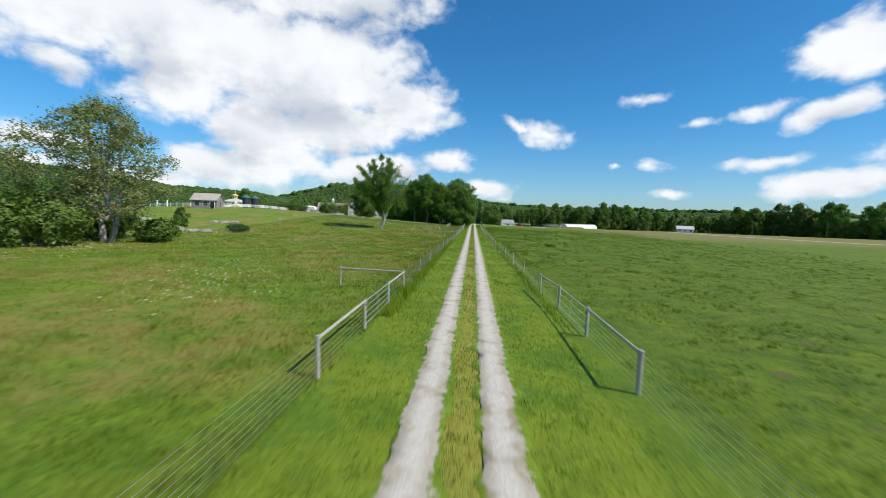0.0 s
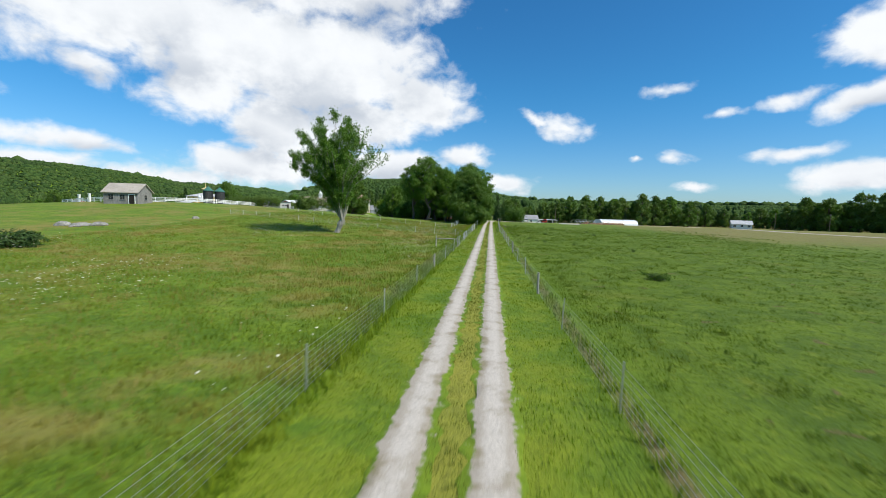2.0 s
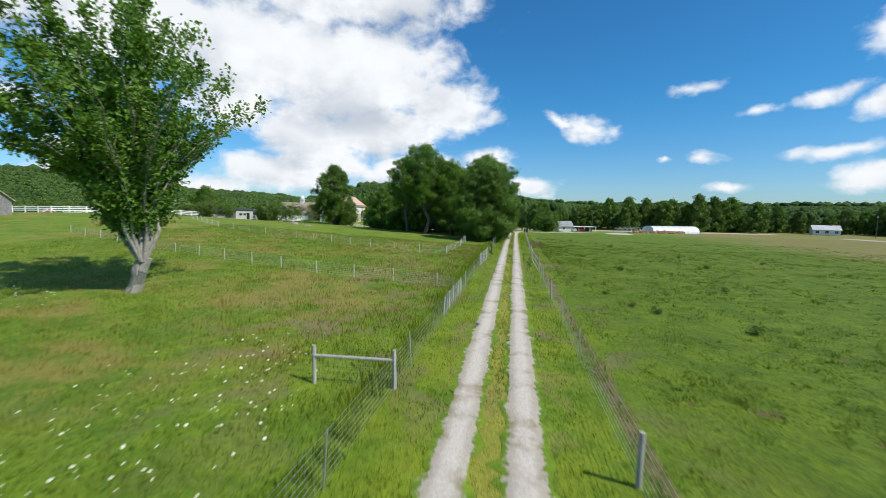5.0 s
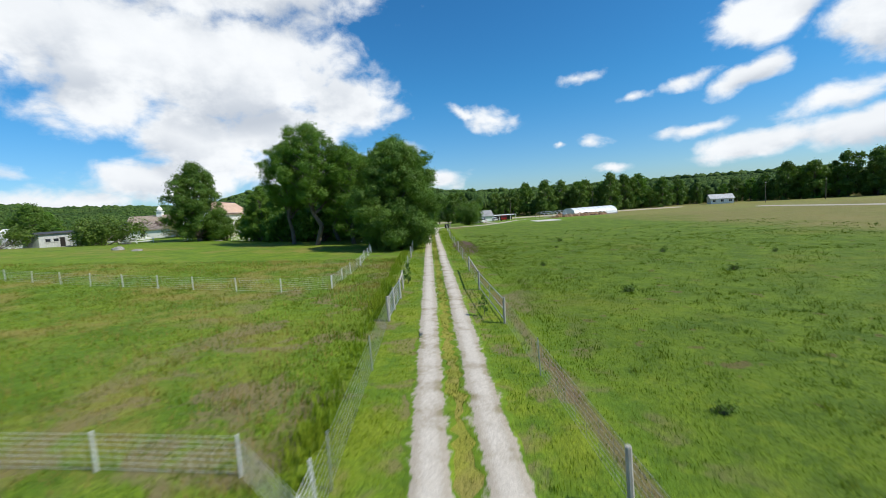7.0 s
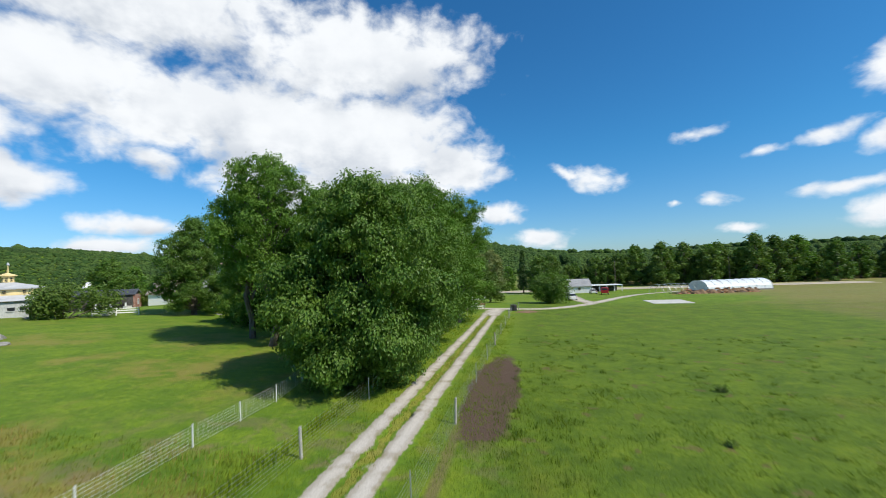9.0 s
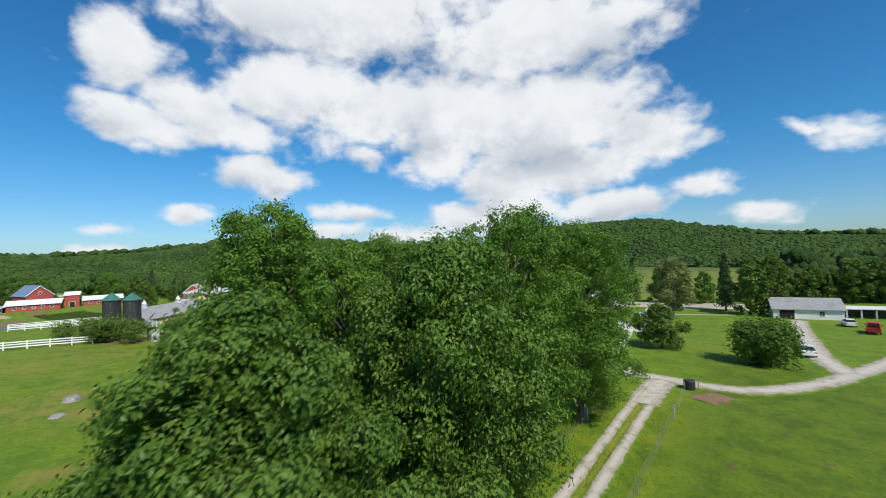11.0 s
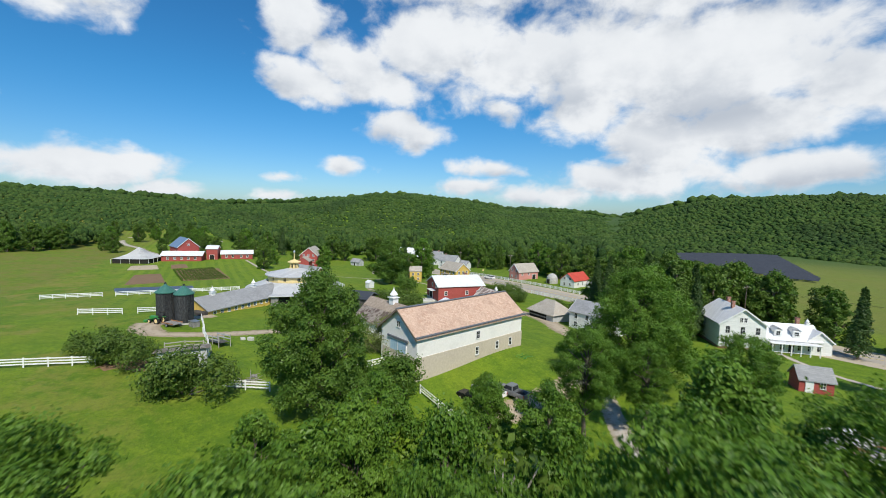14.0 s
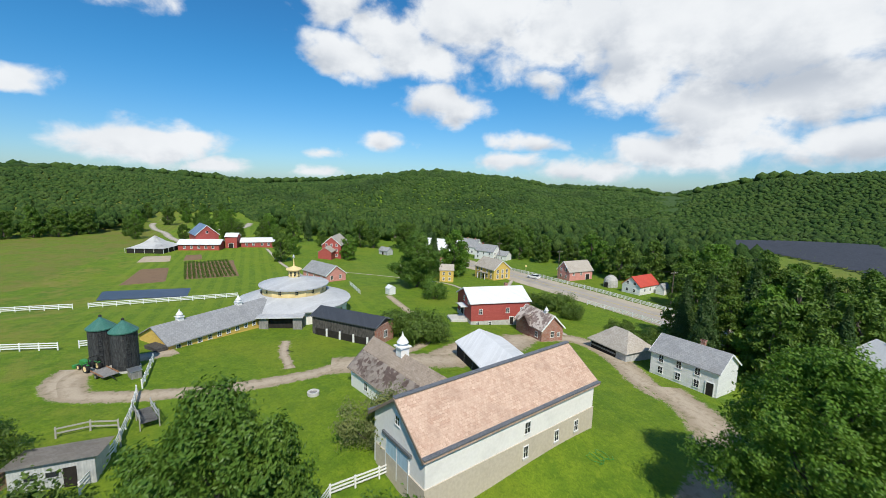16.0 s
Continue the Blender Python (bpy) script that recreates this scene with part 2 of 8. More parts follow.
def canopy(name):
    """Far crowns: each its own tone, leaf clumps as fine relief, stands of other kinds in patches."""
    m, t, p = shader(name, 0.8)
    p.inputs["Specular IOR Level"].default_value = 0.1
    isl = t.nodes.new("ShaderNodeNewGeometry").outputs["Random Per Island"]
    pos = place(t)
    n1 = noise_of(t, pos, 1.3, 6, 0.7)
    n2 = noise_of(t, pos, 0.016, 4, 0.55)
    n3 = noise_of(t, pos, 0.05, 3, 0.5)
    c = blend(t, ramp(t, isl, 0.0, 1.0), (0.036, 0.080, 0.019), (0.080, 0.138, 0.030))
    c = blend(t, calc(t, "MULTIPLY", ramp(t, n3.outputs["Fac"], 0.52, 0.68), 0.6), c, (0.096, 0.146, 0.038))
    c = blend(t, calc(t, "MULTIPLY", ramp(t, n2.outputs["Fac"], 0.52, 0.66), 0.6), c, (0.034, 0.064, 0.022))
    # lows of the n1 relief painted near-black, as shade between leaf clumps
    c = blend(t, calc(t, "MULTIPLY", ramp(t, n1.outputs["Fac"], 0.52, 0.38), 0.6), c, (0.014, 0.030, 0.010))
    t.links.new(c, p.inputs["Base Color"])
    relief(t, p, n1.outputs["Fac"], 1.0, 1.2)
    return m


def grass_colour(t, pos):
    """Pasture: lush and yellow green, straw and seed heads in drifts."""
    n1 = noise_of(t, pos, 0.045, 5, 0.6)
    n2 = noise_of(t, pos, 0.4, 6, 0.65)
    n3 = noise_of(t, pos, 5.0, 5, 0.7)
    n4 = noise_of(t, pos, 0.11, 4, 0.6, 0.4)
    c = blend(t, ramp(t, n2.outputs["Fac"], 0.32, 0.68), (0.0917, 0.1739, 0.0078), (0.1576, 0.2456, 0.0109))
    c = blend(t, calc(t, "MULTIPLY", ramp(t, n3.outputs["Fac"], 0.42, 0.7), 0.55), c, (0.0507, 0.1049, 0.0054))
    c = blend(t, calc(t, "MULTIPLY", ramp(t, n1.outputs["Fac"], 0.48, 0.68), 0.45), c, (0.1970, 0.2337, 0.0172))
    tuft = noise_of(t, pos, 1.9, 4, 0.6, 0.6)
    c = blend(t, calc(t, "MULTIPLY", ramp(t, tuft.outputs["Fac"], 0.54, 0.66), 0.38), c, (0.0467, 0.0994, 0.0046))
    c = blend(t, calc(t, "MULTIPLY", ramp(t, tuft.outputs["Fac"], 0.46, 0.34), 0.5), c, (0.2011, 0.2760, 0.0184))
    return c, n1, n2, n3, n4


def pasture(name):
    m, t, p = shader(name, 0.9)
    pos = place(t)
    c, n1, n2, n3, n4 = grass_colour(t, pos)
    sp = t.nodes.new("ShaderNodeSeparateXYZ")
    t.links.new(pos, sp.inputs[0])
    x, y = sp.outputs[0], sp.outputs[1]
    # the unmown field left of the lane: rusty seed heads in drifts
    wild = calc(t, "MULTIPLY", ramp(t, x, -3.0, -9.0), ramp(t, y, 175, 130))
    drift = calc(t, "MULTIPLY", ramp(t, n4.outputs["Fac"], 0.44, 0.60), ramp(t, n2.outputs["Fac"], 0.36, 0.58))
    c = blend(t, calc(t, "MULTIPLY", calc(t, "MULTIPLY", wild, drift), 0.68), c, (0.2500, 0.192, 0.056))
    # trodden purple-brown patches inside the fence
    trod = calc(t, "MULTIPLY", calc(t, "MULTIPLY", ramp(t, x, -17.0, -7.0), ramp(t, y, 66, 84)), ramp(t, y, 140, 122))
    spots = noise_of(t, pos, 0.42, 4, 0.6, 0.5)
    c = blend(t, calc(t, "MULTIPLY", calc(t, "MULTIPLY", trod, ramp(t, spots.outputs["Fac"], 0.50, 0.60)), 0.7), c, (0.2050, 0.145, 0.090))
    # the uncut field beyond the garden
    far_wild = calc(t, "MULTIPLY", ramp(t, calc(t, "ADD", y, calc(t, "MULTIPLY", x, 0.214)), 93.0, 89.0), ramp(t, x, -135, -150))
    c = blend(t, calc(t, "MULTIPLY", far_wild, calc(t, "ADD", 0.25, calc(t, "MULTIPLY", ramp(t, n4.outputs["Fac"], 0.38, 0.62), 0.5))), c, (0.1600, 0.160, 0.032))
    # ripening hay beyond the white houses
    hay = calc(t, "MULTIPLY", ramp(t, y, 296, 312), ramp(t, x, -150, -60))
    c = blend(t, calc(t, "MULTIPLY", hay, calc(t, "ADD", 0.2, calc(t, "MULTIPLY", n1.outputs["Fac"], 0.6))), c, (0.1750, 0.160, 0.045))
    # mowing stripes on the garden lawns
    mown = calc(t, "MULTIPLY", calc(t, "MULTIPLY", ramp(t, x, -108, -118), ramp(t, y, 150, 154)), ramp(t, y, 214, 206))
    band = ramp(t, calc(t, "SINE", calc(t, "MULTIPLY", calc(t, "ADD", y, calc(t, "MULTIPLY", x, 0.12)), 1.7)), -0.3, 0.3)
    c = blend(t, calc(t, "MULTIPLY", calc(t, "MULTIPLY", mown, band), 0.35), c, (0.1981, 0.2769, 0.0156))
    # the grazed field: cropped darker turf with pale bitten patches
    graze = calc(t, "MULTIPLY", ramp(t, calc(t, "ADD", x, calc(t, "MULTIPLY", n2.outputs["Fac"], 4.0)), 4.5, 9.0), ramp(t, y, 205, 190))
    turf = blend(t, ramp(t, n2.outputs["Fac"], 0.36, 0.64), (0.0717, 0.1283, 0.0049), (0.1242, 0.1925, 0.0073))
    turf = blend(t, calc(t, "MULTIPLY", ramp(t, n3.outputs["Fac"], 0.46, 0.62), 0.42), turf, (0.0363, 0.0736, 0.0029))
    clump = noise_of(t, pos, 1.5, 5, 0.65, 0.8)
    turf = blend(t, calc(t, "MULTIPLY", ramp(t, clump.outputs["Fac"], 0.56, 0.66), 0.5), turf, (0.0346, 0.0773, 0.0028))
    turf = blend(t, calc(t, "MULTIPLY", ramp(t, clump.outputs["Fac"], 0.45, 0.36), 0.5), turf, (0.1643, 0.2162, 0.0110))
    turf = blend(t, calc(t, "MULTIPLY", ramp(t, n4.outputs["Fac"], 0.55, 0.72), 0.5), turf, (0.1656, 0.1656, 0.0184))
    # old dung and trodden spots
    pats = noise_of(t, pos, 0.85, 2, 0.5, 0.3)
    turf = blend(t, calc(t, "MULTIPLY", ramp(t, pats.outputs["Fac"], 0.66, 0.71), 0.7), turf, (0.1350, 0.095, 0.042))
    c = blend(t, graze, c, turf)
    # dry hay at the far side of the right field
    dry = calc(t, "MULTIPLY", ramp(t, calc(t, "ADD", x, calc(t, "MULTIPLY", n1.outputs["Fac"], 60.0)), 72, 92), ramp(t, y, 90, 135))
    c = blend(t, calc(t, "MULTIPLY", dry, calc(t, "ADD", 0.3, calc(t, "MULTIPLY", n4.outputs["Fac"], 0.65))), c, (0.2250, 0.175, 0.070))
    # the mown verge and the yellow strip down the middle of the lane
    near = ramp(t, calc(t, "ABSOLUTE", x), 4.2, 3.0)
    mid = ramp(t, calc(t, "ABSOLUTE", x), 0.75, 0.35)
    lane = calc(t, "MULTIPLY", near, ramp(t, y, 190, 175))
    c = blend(t, calc(t, "MULTIPLY", lane, calc(t, "MULTIPLY", ramp(t, n2.outputs["Fac"], 0.40, 0.66), 0.55)), c, (0.2024, 0.2364, 0.0125))
    c = blend(t, calc(t, "MULTIPLY", calc(t, "MULTIPLY", mid, lane), calc(t, "ADD", 0.25, calc(t, "MULTIPLY", n2.outputs["Fac"], 0.7))), c, (0.3036, 0.2760, 0.0460))
    # the verge, and worn soil at the foot of the fence
    foot = calc(t, "ABSOLUTE", calc(t, "SUBTRACT", x, calc(t, "SUBTRACT", 4.6, calc(t, "MULTIPLY", y, 0.013))))
    worn = calc(t, "MULTIPLY", calc(t, "MULTIPLY", ramp(t, foot, 0.36, 0.10), ramp(t, n4.outputs["Fac"], 0.30, 0.46)), calc(t, "MULTIPLY", ramp(t, y, 150, 120), ramp(t, y, 15, 22)))
    c = blend(t, calc(t, "MULTIPLY", worn, 0.75), c, (0.165, 0.112, 0.062))
    # trampled bare soil beside the lane under the trees
    bx = calc(t, "DIVIDE", calc(t, "SUBTRACT", x, 4.0), 1.6)
    by = calc(t, "DIVIDE", calc(t, "SUBTRACT", y, 139.5), 9.5)
    rr = calc(t, "ADD", calc(t, "POWER", bx, 2.0), calc(t, "POWER", by, 2.0))
    bare = ramp(t, calc(t, "ADD", rr, calc(t, "MULTIPLY", calc(t, "SUBTRACT", n2.outputs["Fac"], 0.5), 1.6)), 1.15, 0.75)
    c = blend(t, bare, c, (0.0966, 0.0626, 0.0414))
    far = ramp(t, calc(t, "ABSOLUTE", calc(t, "ADD", y, -150.0)), 300, 420)
    c = blend(t, far, c, (0.0470, 0.092, 0.020))
    t.links.new(c, p.inputs["Base Color"])
    h = calc(t, "ADD", n3.outputs["Fac"], calc(t, "MULTIPLY", n2.outputs["Fac"], 0.8))
    relief(t, p, h, 0.9, 0.12)
    return m


def gravel(name, a, b, c3, edge=True):
    """Worn gravel: pale stones, wheel-packed dust, and grass creeping in from the sides."""
    m, t, p = shader(name, 0.9)
    pos = place(t)
    n1 = noise_of(t, pos, 14, 5, 0.7)
    n2 = noise_of(t, pos, 1.1, 5, 0.65)
    n5 = noise_of(t, pos, 5.0, 6, 0.75)
    v = t.nodes.new("ShaderNodeTexVoronoi")
    t.links.new(pos, v.inputs["Vector"])
    v.inputs["Scale"].default_value = 26
    c = blend(t, ramp(t, n1.outputs["Fac"], 0.3, 0.7), a, b)
    c = blend(t, calc(t, "MULTIPLY", v.outputs["Color"], 0.25), c, tuple(min(0.9, x * 1.35) for x in b))
    c = blend(t, calc(t, "MULTIPLY", ramp(t, n2.outputs["Fac"], 0.46, 0.7), 0.6), c, c3)
    if edge:
        at = t.nodes.new("ShaderNodeAttribute")
        at.attribute_name = "across"
        k = calc(t, "ADD", at.outputs["Fac"], calc(t, "ADD", calc(t, "MULTIPLY", calc(t, "SUBTRACT", n5.outputs["Fac"], 0.5), 0.9), calc(t, "MULTIPLY", calc(t, "SUBTRACT", n2.outputs["Fac"], 0.5), 0.7)))
        g = grass_colour(t, pos)[0]
        c = blend(t, calc(t, "MULTIPLY", ramp(t, calc(t, "ADD", at.outputs["Fac"], calc(t, "MULTIPLY", calc(t, "SUBTRACT", n5.outputs["Fac"], 0.5), 0.6)), 0.15, 0.6), 0.55), c, c3)
        c = blend(t, calc(t, "MULTIPLY", ramp(t, n2.outputs["Fac"], 0.52, 0.66), ramp(t, at.outputs["Fac"], 0.1, 0.6)), c, (0.24, 0.21, 0.12))
        c = blend(t, ramp(t, k, 0.66, 0.80), c, g)
    t.links.new(c, p.inputs["Base Color"])
    relief(t, p, n1.outputs["Fac"], 0.6, 0.03)
    return m


GROUND = pasture("pasture_grass")
GRAVEL = gravel("lane_gravel", (0.38, 0.345, 0.30), (0.55, 0.51, 0.45), (0.27, 0.225, 0.165))
YARD = gravel("yard_gravel", (0.37, 0.30, 0.215), (0.49, 0.41, 0.31), (0.27, 0.21, 0.14))
ASPHALT = paint("asphalt", (0.34, 0.31, 0.27), (0.42, 0.38, 0.33), 9, 0.15, 0.85)
SHOULDER = paint("road_shoulder", (0.40, 0.34, 0.26), (0.50, 0.44, 0.35), 6, 0.2, 0.9)
ROAD_PAINT = paint("yellow_road_paint", (0.55, 0.42, 0.08), (0.62, 0.50, 0.14), 9, 1, 0.7)
WOOD_POST = paint("weathered_post", (0.30, 0.29, 0.26), (0.42, 0.40, 0.36), 12, 2, 0.85, streak=(1, 1, 0.2), bump=0.4)
PALE_POST = paint("pale_post_paint", (0.50, 0.51, 0.50), (0.66, 0.66, 0.64), 9, 1.5, 0.8)
NET = paint("pale_net_twine", (0.50, 0.52, 0.48), (0.64, 0.65, 0.61), 9, 1.5, 0.8)
STEEL = paint("galvanised_steel", (0.45, 0.47, 0.48), (0.6, 0.62, 0.63), 20, 2, 0.42, 0.85)
WIRE = paint("fence_wire", (0.34, 0.35, 0.35), (0.5, 0.51, 0.5), 20, 2, 0.5, 0.7)
WHITE = paint("white_paint", (0.72, 0.73, 0.73), (0.82, 0.82, 0.81), 7, 0.7, 0.6, amount=0.25)
WHITE_CLAP = boards("white_clapboard", (0.74, 0.75, 0.75), (0.82, 0.82, 0.81), 0.16, 2, 0.6, 0.2, 0.35)
TAN_WALL = paint("tan_stucco", (0.50, 0.44, 0.355), (0.57, 0.51, 0.42), 3, 0.3, 0.9, amount=0.22)
YELLOW = boards("yellow_clapboard", (0.62, 0.42, 0.10), (0.70, 0.50, 0.14), 0.16, 2, 0.65, 0.2, 0.3)
CREAM = paint("cream_yellow_paint", (0.72, 0.56, 0.26), (0.78, 0.63, 0.33), 5, 0.6, 0.6, amount=0.2)
RED_CLAP = boards("barn_red_clapboard", (0.36, 0.07, 0.06), (0.43, 0.10, 0.085), 0.16, 2, 0.7, 0.3, 0.3)
PINK_CLAP = boards("faded_salmon_clapboard", (0.62, 0.26, 0.23), (0.70, 0.33, 0.29), 0.16, 2, 0.7, 0.2, 0.3)
BRICK = brickwork("red_brick", (0.31, 0.105, 0.065), (0.38, 0.15, 0.10))
GREY_BOARD = boards("grey_barn_boards", (0.20, 0.195, 0.19), (0.34, 0.33, 0.315), 0.22, 0, 0.9, 0.6, 0.6)
DARK_BOARD = boards("dark_weathered_boards", (0.045, 0.042, 0.04), (0.13, 0.12, 0.11), 0.2, 0, 0.9, 0.5, 0.6)
PALE_BOARD = boards("pale_grey_boards", (0.40, 0.42, 0.43), (0.56, 0.57, 0.57), 0.2, 0, 0.85, 0.5, 0.4)
STAVE = boards("black_silo_staves", (0.022, 0.024, 0.026), (0.075, 0.078, 0.08), 0.18, 0, 0.75, 0.5, 0.5)
STONE = paint("fieldstone", (0.34, 0.33, 0.31), (0.52, 0.51, 0.48), 3.2, 1.2, 0.9, bump=0.8)
WHITE_STONE = paint("whitewashed_stone", (0.77, 0.76, 0.73), (0.82, 0.81, 0.78), 3.0, 0.4, 0.9, bump=0.3, amount=0.18)
TAN_SHINGLE = shingles("tan_cedar_shingles", (0.46, 0.29, 0.21), (0.64, 0.47, 0.36), 0.28, (0.54, 0.38, 0.29))
PATCH_SHINGLE = shingles("patched_shingles", (0.20, 0.145, 0.13), (0.29, 0.215, 0.19), 0.30, (0.60, 0.53, 0.47))
OLD_SHINGLE = shingles("old_wood_shingles", (0.29, 0.23, 0.18), (0.40, 0.33, 0.27), 0.28)
GREY_SHINGLE = shingles("grey_asphalt_shingles", (0.26, 0.265, 0.275), (0.34, 0.345, 0.35), 0.3)
TAUPE_SHINGLE = shingles("taupe_shingles", (0.37, 0.33, 0.28), (0.46, 0.42, 0.37), 0.3)
SEAM_WHITE = boards("white_metal_roof", (0.70, 0.71, 0.72), (0.80, 0.81, 0.82), 0.5, 0, 0.45, 0.2, 0.2)
ROUND_ROOF = boards("pale_grey_metal_roof", (0.44, 0.45, 0.46), (0.60, 0.61, 0.62), 1.1, 0, 0.5, 0.35, 0.15)
SEAM_DARK = boards("dark_metal_roof", (0.045, 0.05, 0.06), (0.075, 0.082, 0.095), 0.5, 0, 0.4, 0.2, 0.3)
LEAD = paint("dark_roof_edge", (0.10, 0.115, 0.13), (0.17, 0.18, 0.20), 6, 1, 0.6)
GREEN_ROOF = boards("green_metal_roof", (0.045, 0.15, 0.12), (0.07, 0.20, 0.165), 0.5, 0, 0.45, 0.2, 0.2)
RED_ROOF = boards("red_metal_roof", (0.50, 0.07, 0.045), (0.58, 0.10, 0.07), 0.5, 0, 0.5, 0.2, 0.2)
GLASS = paint("dark_window_glass", (0.02, 0.024, 0.028), (0.035, 0.04, 0.045), 2, 0.5, 0.08, bump=0.02)
# near-black paint that stands in for the shade inside doorways and bays
PAINTED_SHADE = paint("painted_interior_shade", (0.018, 0.016, 0.014), (0.03, 0.027, 0.024), 2, 0.5, 0.95)
BLUE_DOOR = boards("pale_blue_barn_door", (0.36, 0.52, 0.66), (0.44, 0.60, 0.72), 0.25, 0, 0.6, 0.2, 0.3)
CONCRETE = paint("concrete", (0.46, 0.45, 0.42), (0.58, 0.57, 0.54), 8, 0.6, 0.9)
ROCK = paint("grey_rock", (0.17, 0.165, 0.15), (0.36, 0.35, 0.33), 3, 0.8, 0.9, bump=0.8)
SOIL = paint("bare_soil", (0.17, 0.105, 0.06), (0.26, 0.17, 0.10), 5, 0.7, 0.95, bump=0.7)
POND = paint("dark_plastic_sheet", (0.035, 0.045, 0.075), (0.07, 0.085, 0.13), 3, 0.5, 0.35)
PANEL = paint("solar_panel_glass", (0.045, 0.050, 0.060), (0.065, 0.070, 0.085), 1.5, 0.2, 0.4)
BARK = paint("tree_bark", (0.09, 0.075, 0.06), (0.17, 0.145, 0.12), 9, 1.5, 0.95, streak=(1, 1, 0.25), bump=0.8)
PALE_BARK = paint("pale_bark", (0.24, 0.225, 0.20), (0.38, 0.36, 0.33), 9, 1.5, 0.95, streak=(1, 1, 0.25), bump=0.8)
MAPLE = leaves("maple_leaves", (0.063, 0.137, 0.0202), (0.128, 0.225, 0.0358), (0.176, 0.278, 0.0459))
ASH = leaves("ash_leaves", (0.067, 0.152, 0.0180), (0.141, 0.262, 0.0340), (0.185, 0.311, 0.0440))
SILVER = leaves("grey_green_leaves", (0.140, 0.172, 0.061), (0.240, 0.275, 0.106), (0.282, 0.296, 0.094))
SHRUB = leaves("shrub_leaves", (0.069, 0.124, 0.022), (0.132, 0.205, 0.040), (0.167, 0.245, 0.044))
SPRUCE = leaves("spruce_needles", (0.039, 0.083, 0.023), (0.082, 0.142, 0.040), (0.106, 0.177, 0.051))
FOREST = leaves("forest_leaves", (0.056, 0.115, 0.0180), (0.134, 0.225, 0.0360), (0.171, 0.255, 0.0460))
VINE = leaves("vine_leaves", (0.10, 0.19, 0.016), (0.19, 0.29, 0.028), (0.23, 0.32, 0.035))
CANOPY = canopy("woodland_canopy")
GRASS = leaves("grass_blades", (0.130, 0.219, 0.0105), (0.216, 0.298, 0.0140), (0.251, 0.289, 0.0218), 0.7)
GRAZED = leaves("grazed_blades", (0.0763, 0.1367, 0.0060), (0.1311, 0.2055, 0.0090), (0.1488, 0.1962, 0.0153), 0.7)
TUSSOCK = leaves("tussock_blades", (0.037, 0.082, 0.0052), (0.140, 0.209, 0.0105), (0.186, 0.233, 0.0175), 0.7)
MEADOW = leaves("meadow_blades", (0.0836, 0.1470, 0.0103), (0.1786, 0.2411, 0.0147), (0.2077, 0.2394, 0.0221), 0.7, (0.300, 0.215, 0.060))
STRAW = leaves("seed_heads", (0.30, 0.18, 0.07), (0.42, 0.28, 0.12), (0.26, 0.22, 0.06), 0.8)
STRAW_GREEN = leaves("lane_grass_blades", (0.17, 0.20, 0.03), (0.27, 0.27, 0.06), (0.20, 0.24, 0.03), 0.8)
PETAL = paint("white_petals", (0.66, 0.66, 0.50), (0.80, 0.80, 0.68), 9, 2, 0.8)
RUBBER = paint("tyre_rubber", (0.015, 0.015, 0.015), (0.03, 0.03, 0.03), 20, 2, 0.85)
CAR_BLACK = paint("black_car_paint", (0.008, 0.009, 0.011), (0.012, 0.013, 0.015), 3, 0.5, 0.16, bump=0.0)
CAR_WHITE = paint("white_car_paint", (0.74, 0.75, 0.75), (0.80, 0.80, 0.80), 3, 0.5, 0.2, bump=0.0)
CAR_RED = paint("red_car_paint", (0.42, 0.03, 0.03), (0.48, 0.04, 0.04), 3, 0.5, 0.25, bump=0.0)
CAR_GREY = paint("grey_car_paint", (0.20, 0.22, 0.24), (0.25, 0.27, 0.29), 3, 0.5, 0.2, 0.3, bump=0.0)
CANVAS = paint("white_canvas", (0.76, 0.77, 0.78), (0.83, 0.83, 0.83), 4, 0.6, 0.8, amount=0.15)
RUST = paint("rusty_wood", (0.25, 0.12, 0.06), (0.36, 0.19, 0.10), 6, 1, 0.9)
PLASTIC = paint("milky_plastic_film", (0.62, 0.66, 0.68), (0.74, 0.77, 0.78), 4, 0.8, 0.3)
BLACK_IRON = paint("black_plastic", (0.02, 0.02, 0.02), (0.04, 0.04, 0.04), 6, 2, 0.5)
BLUE_ROOF = boards("blue_grey_solar_roof", (0.15, 0.21, 0.31), (0.20, 0.27, 0.38), 0.6, 0, 0.3, 0.2, 0.3)



# ---- tools ----
def part(name, bm, material, parent=None, label=""):
    """One mesh object from a bmesh, under a thing or a part."""
    me = bpy.data.meshes.new(name)
    bm.to_mesh(me)
    bm.free()
    me.materials.append(material)
    ob = new(name, me)
    if parent:
        ob.parent = parent
    if label:
        ob["label"] = label
    return ob


def thing(name, m, label, category, group="", kind=""):
    ob = new(name)
    ob.empty_display_size = 0.3
    ob.matrix_world = m
    return tagged(ob, label, category, group, kind)


def mesh_of(name, verts, faces, material, smooth=False):
    me = bpy.data.meshes.new(name)
    verts, faces = np.asarray(verts, np.float32), np.asarray(faces, np.int32)
    n = faces.shape[1]
    me.vertices.add(len(verts))
    me.vertices.foreach_set("co", verts.ravel())
    me.loops.add(faces.size)
    me.loops.foreach_set("vertex_index", faces.ravel())
    me.polygons.add(len(faces))
    me.polygons.foreach_set("loop_start", np.arange(0, faces.size, n, dtype=np.int32))
    me.polygons.foreach_set("use_smooth", np.full(len(faces), smooth))
    me.update(calc_edges=True)
    me.materials.append(material)
    return me


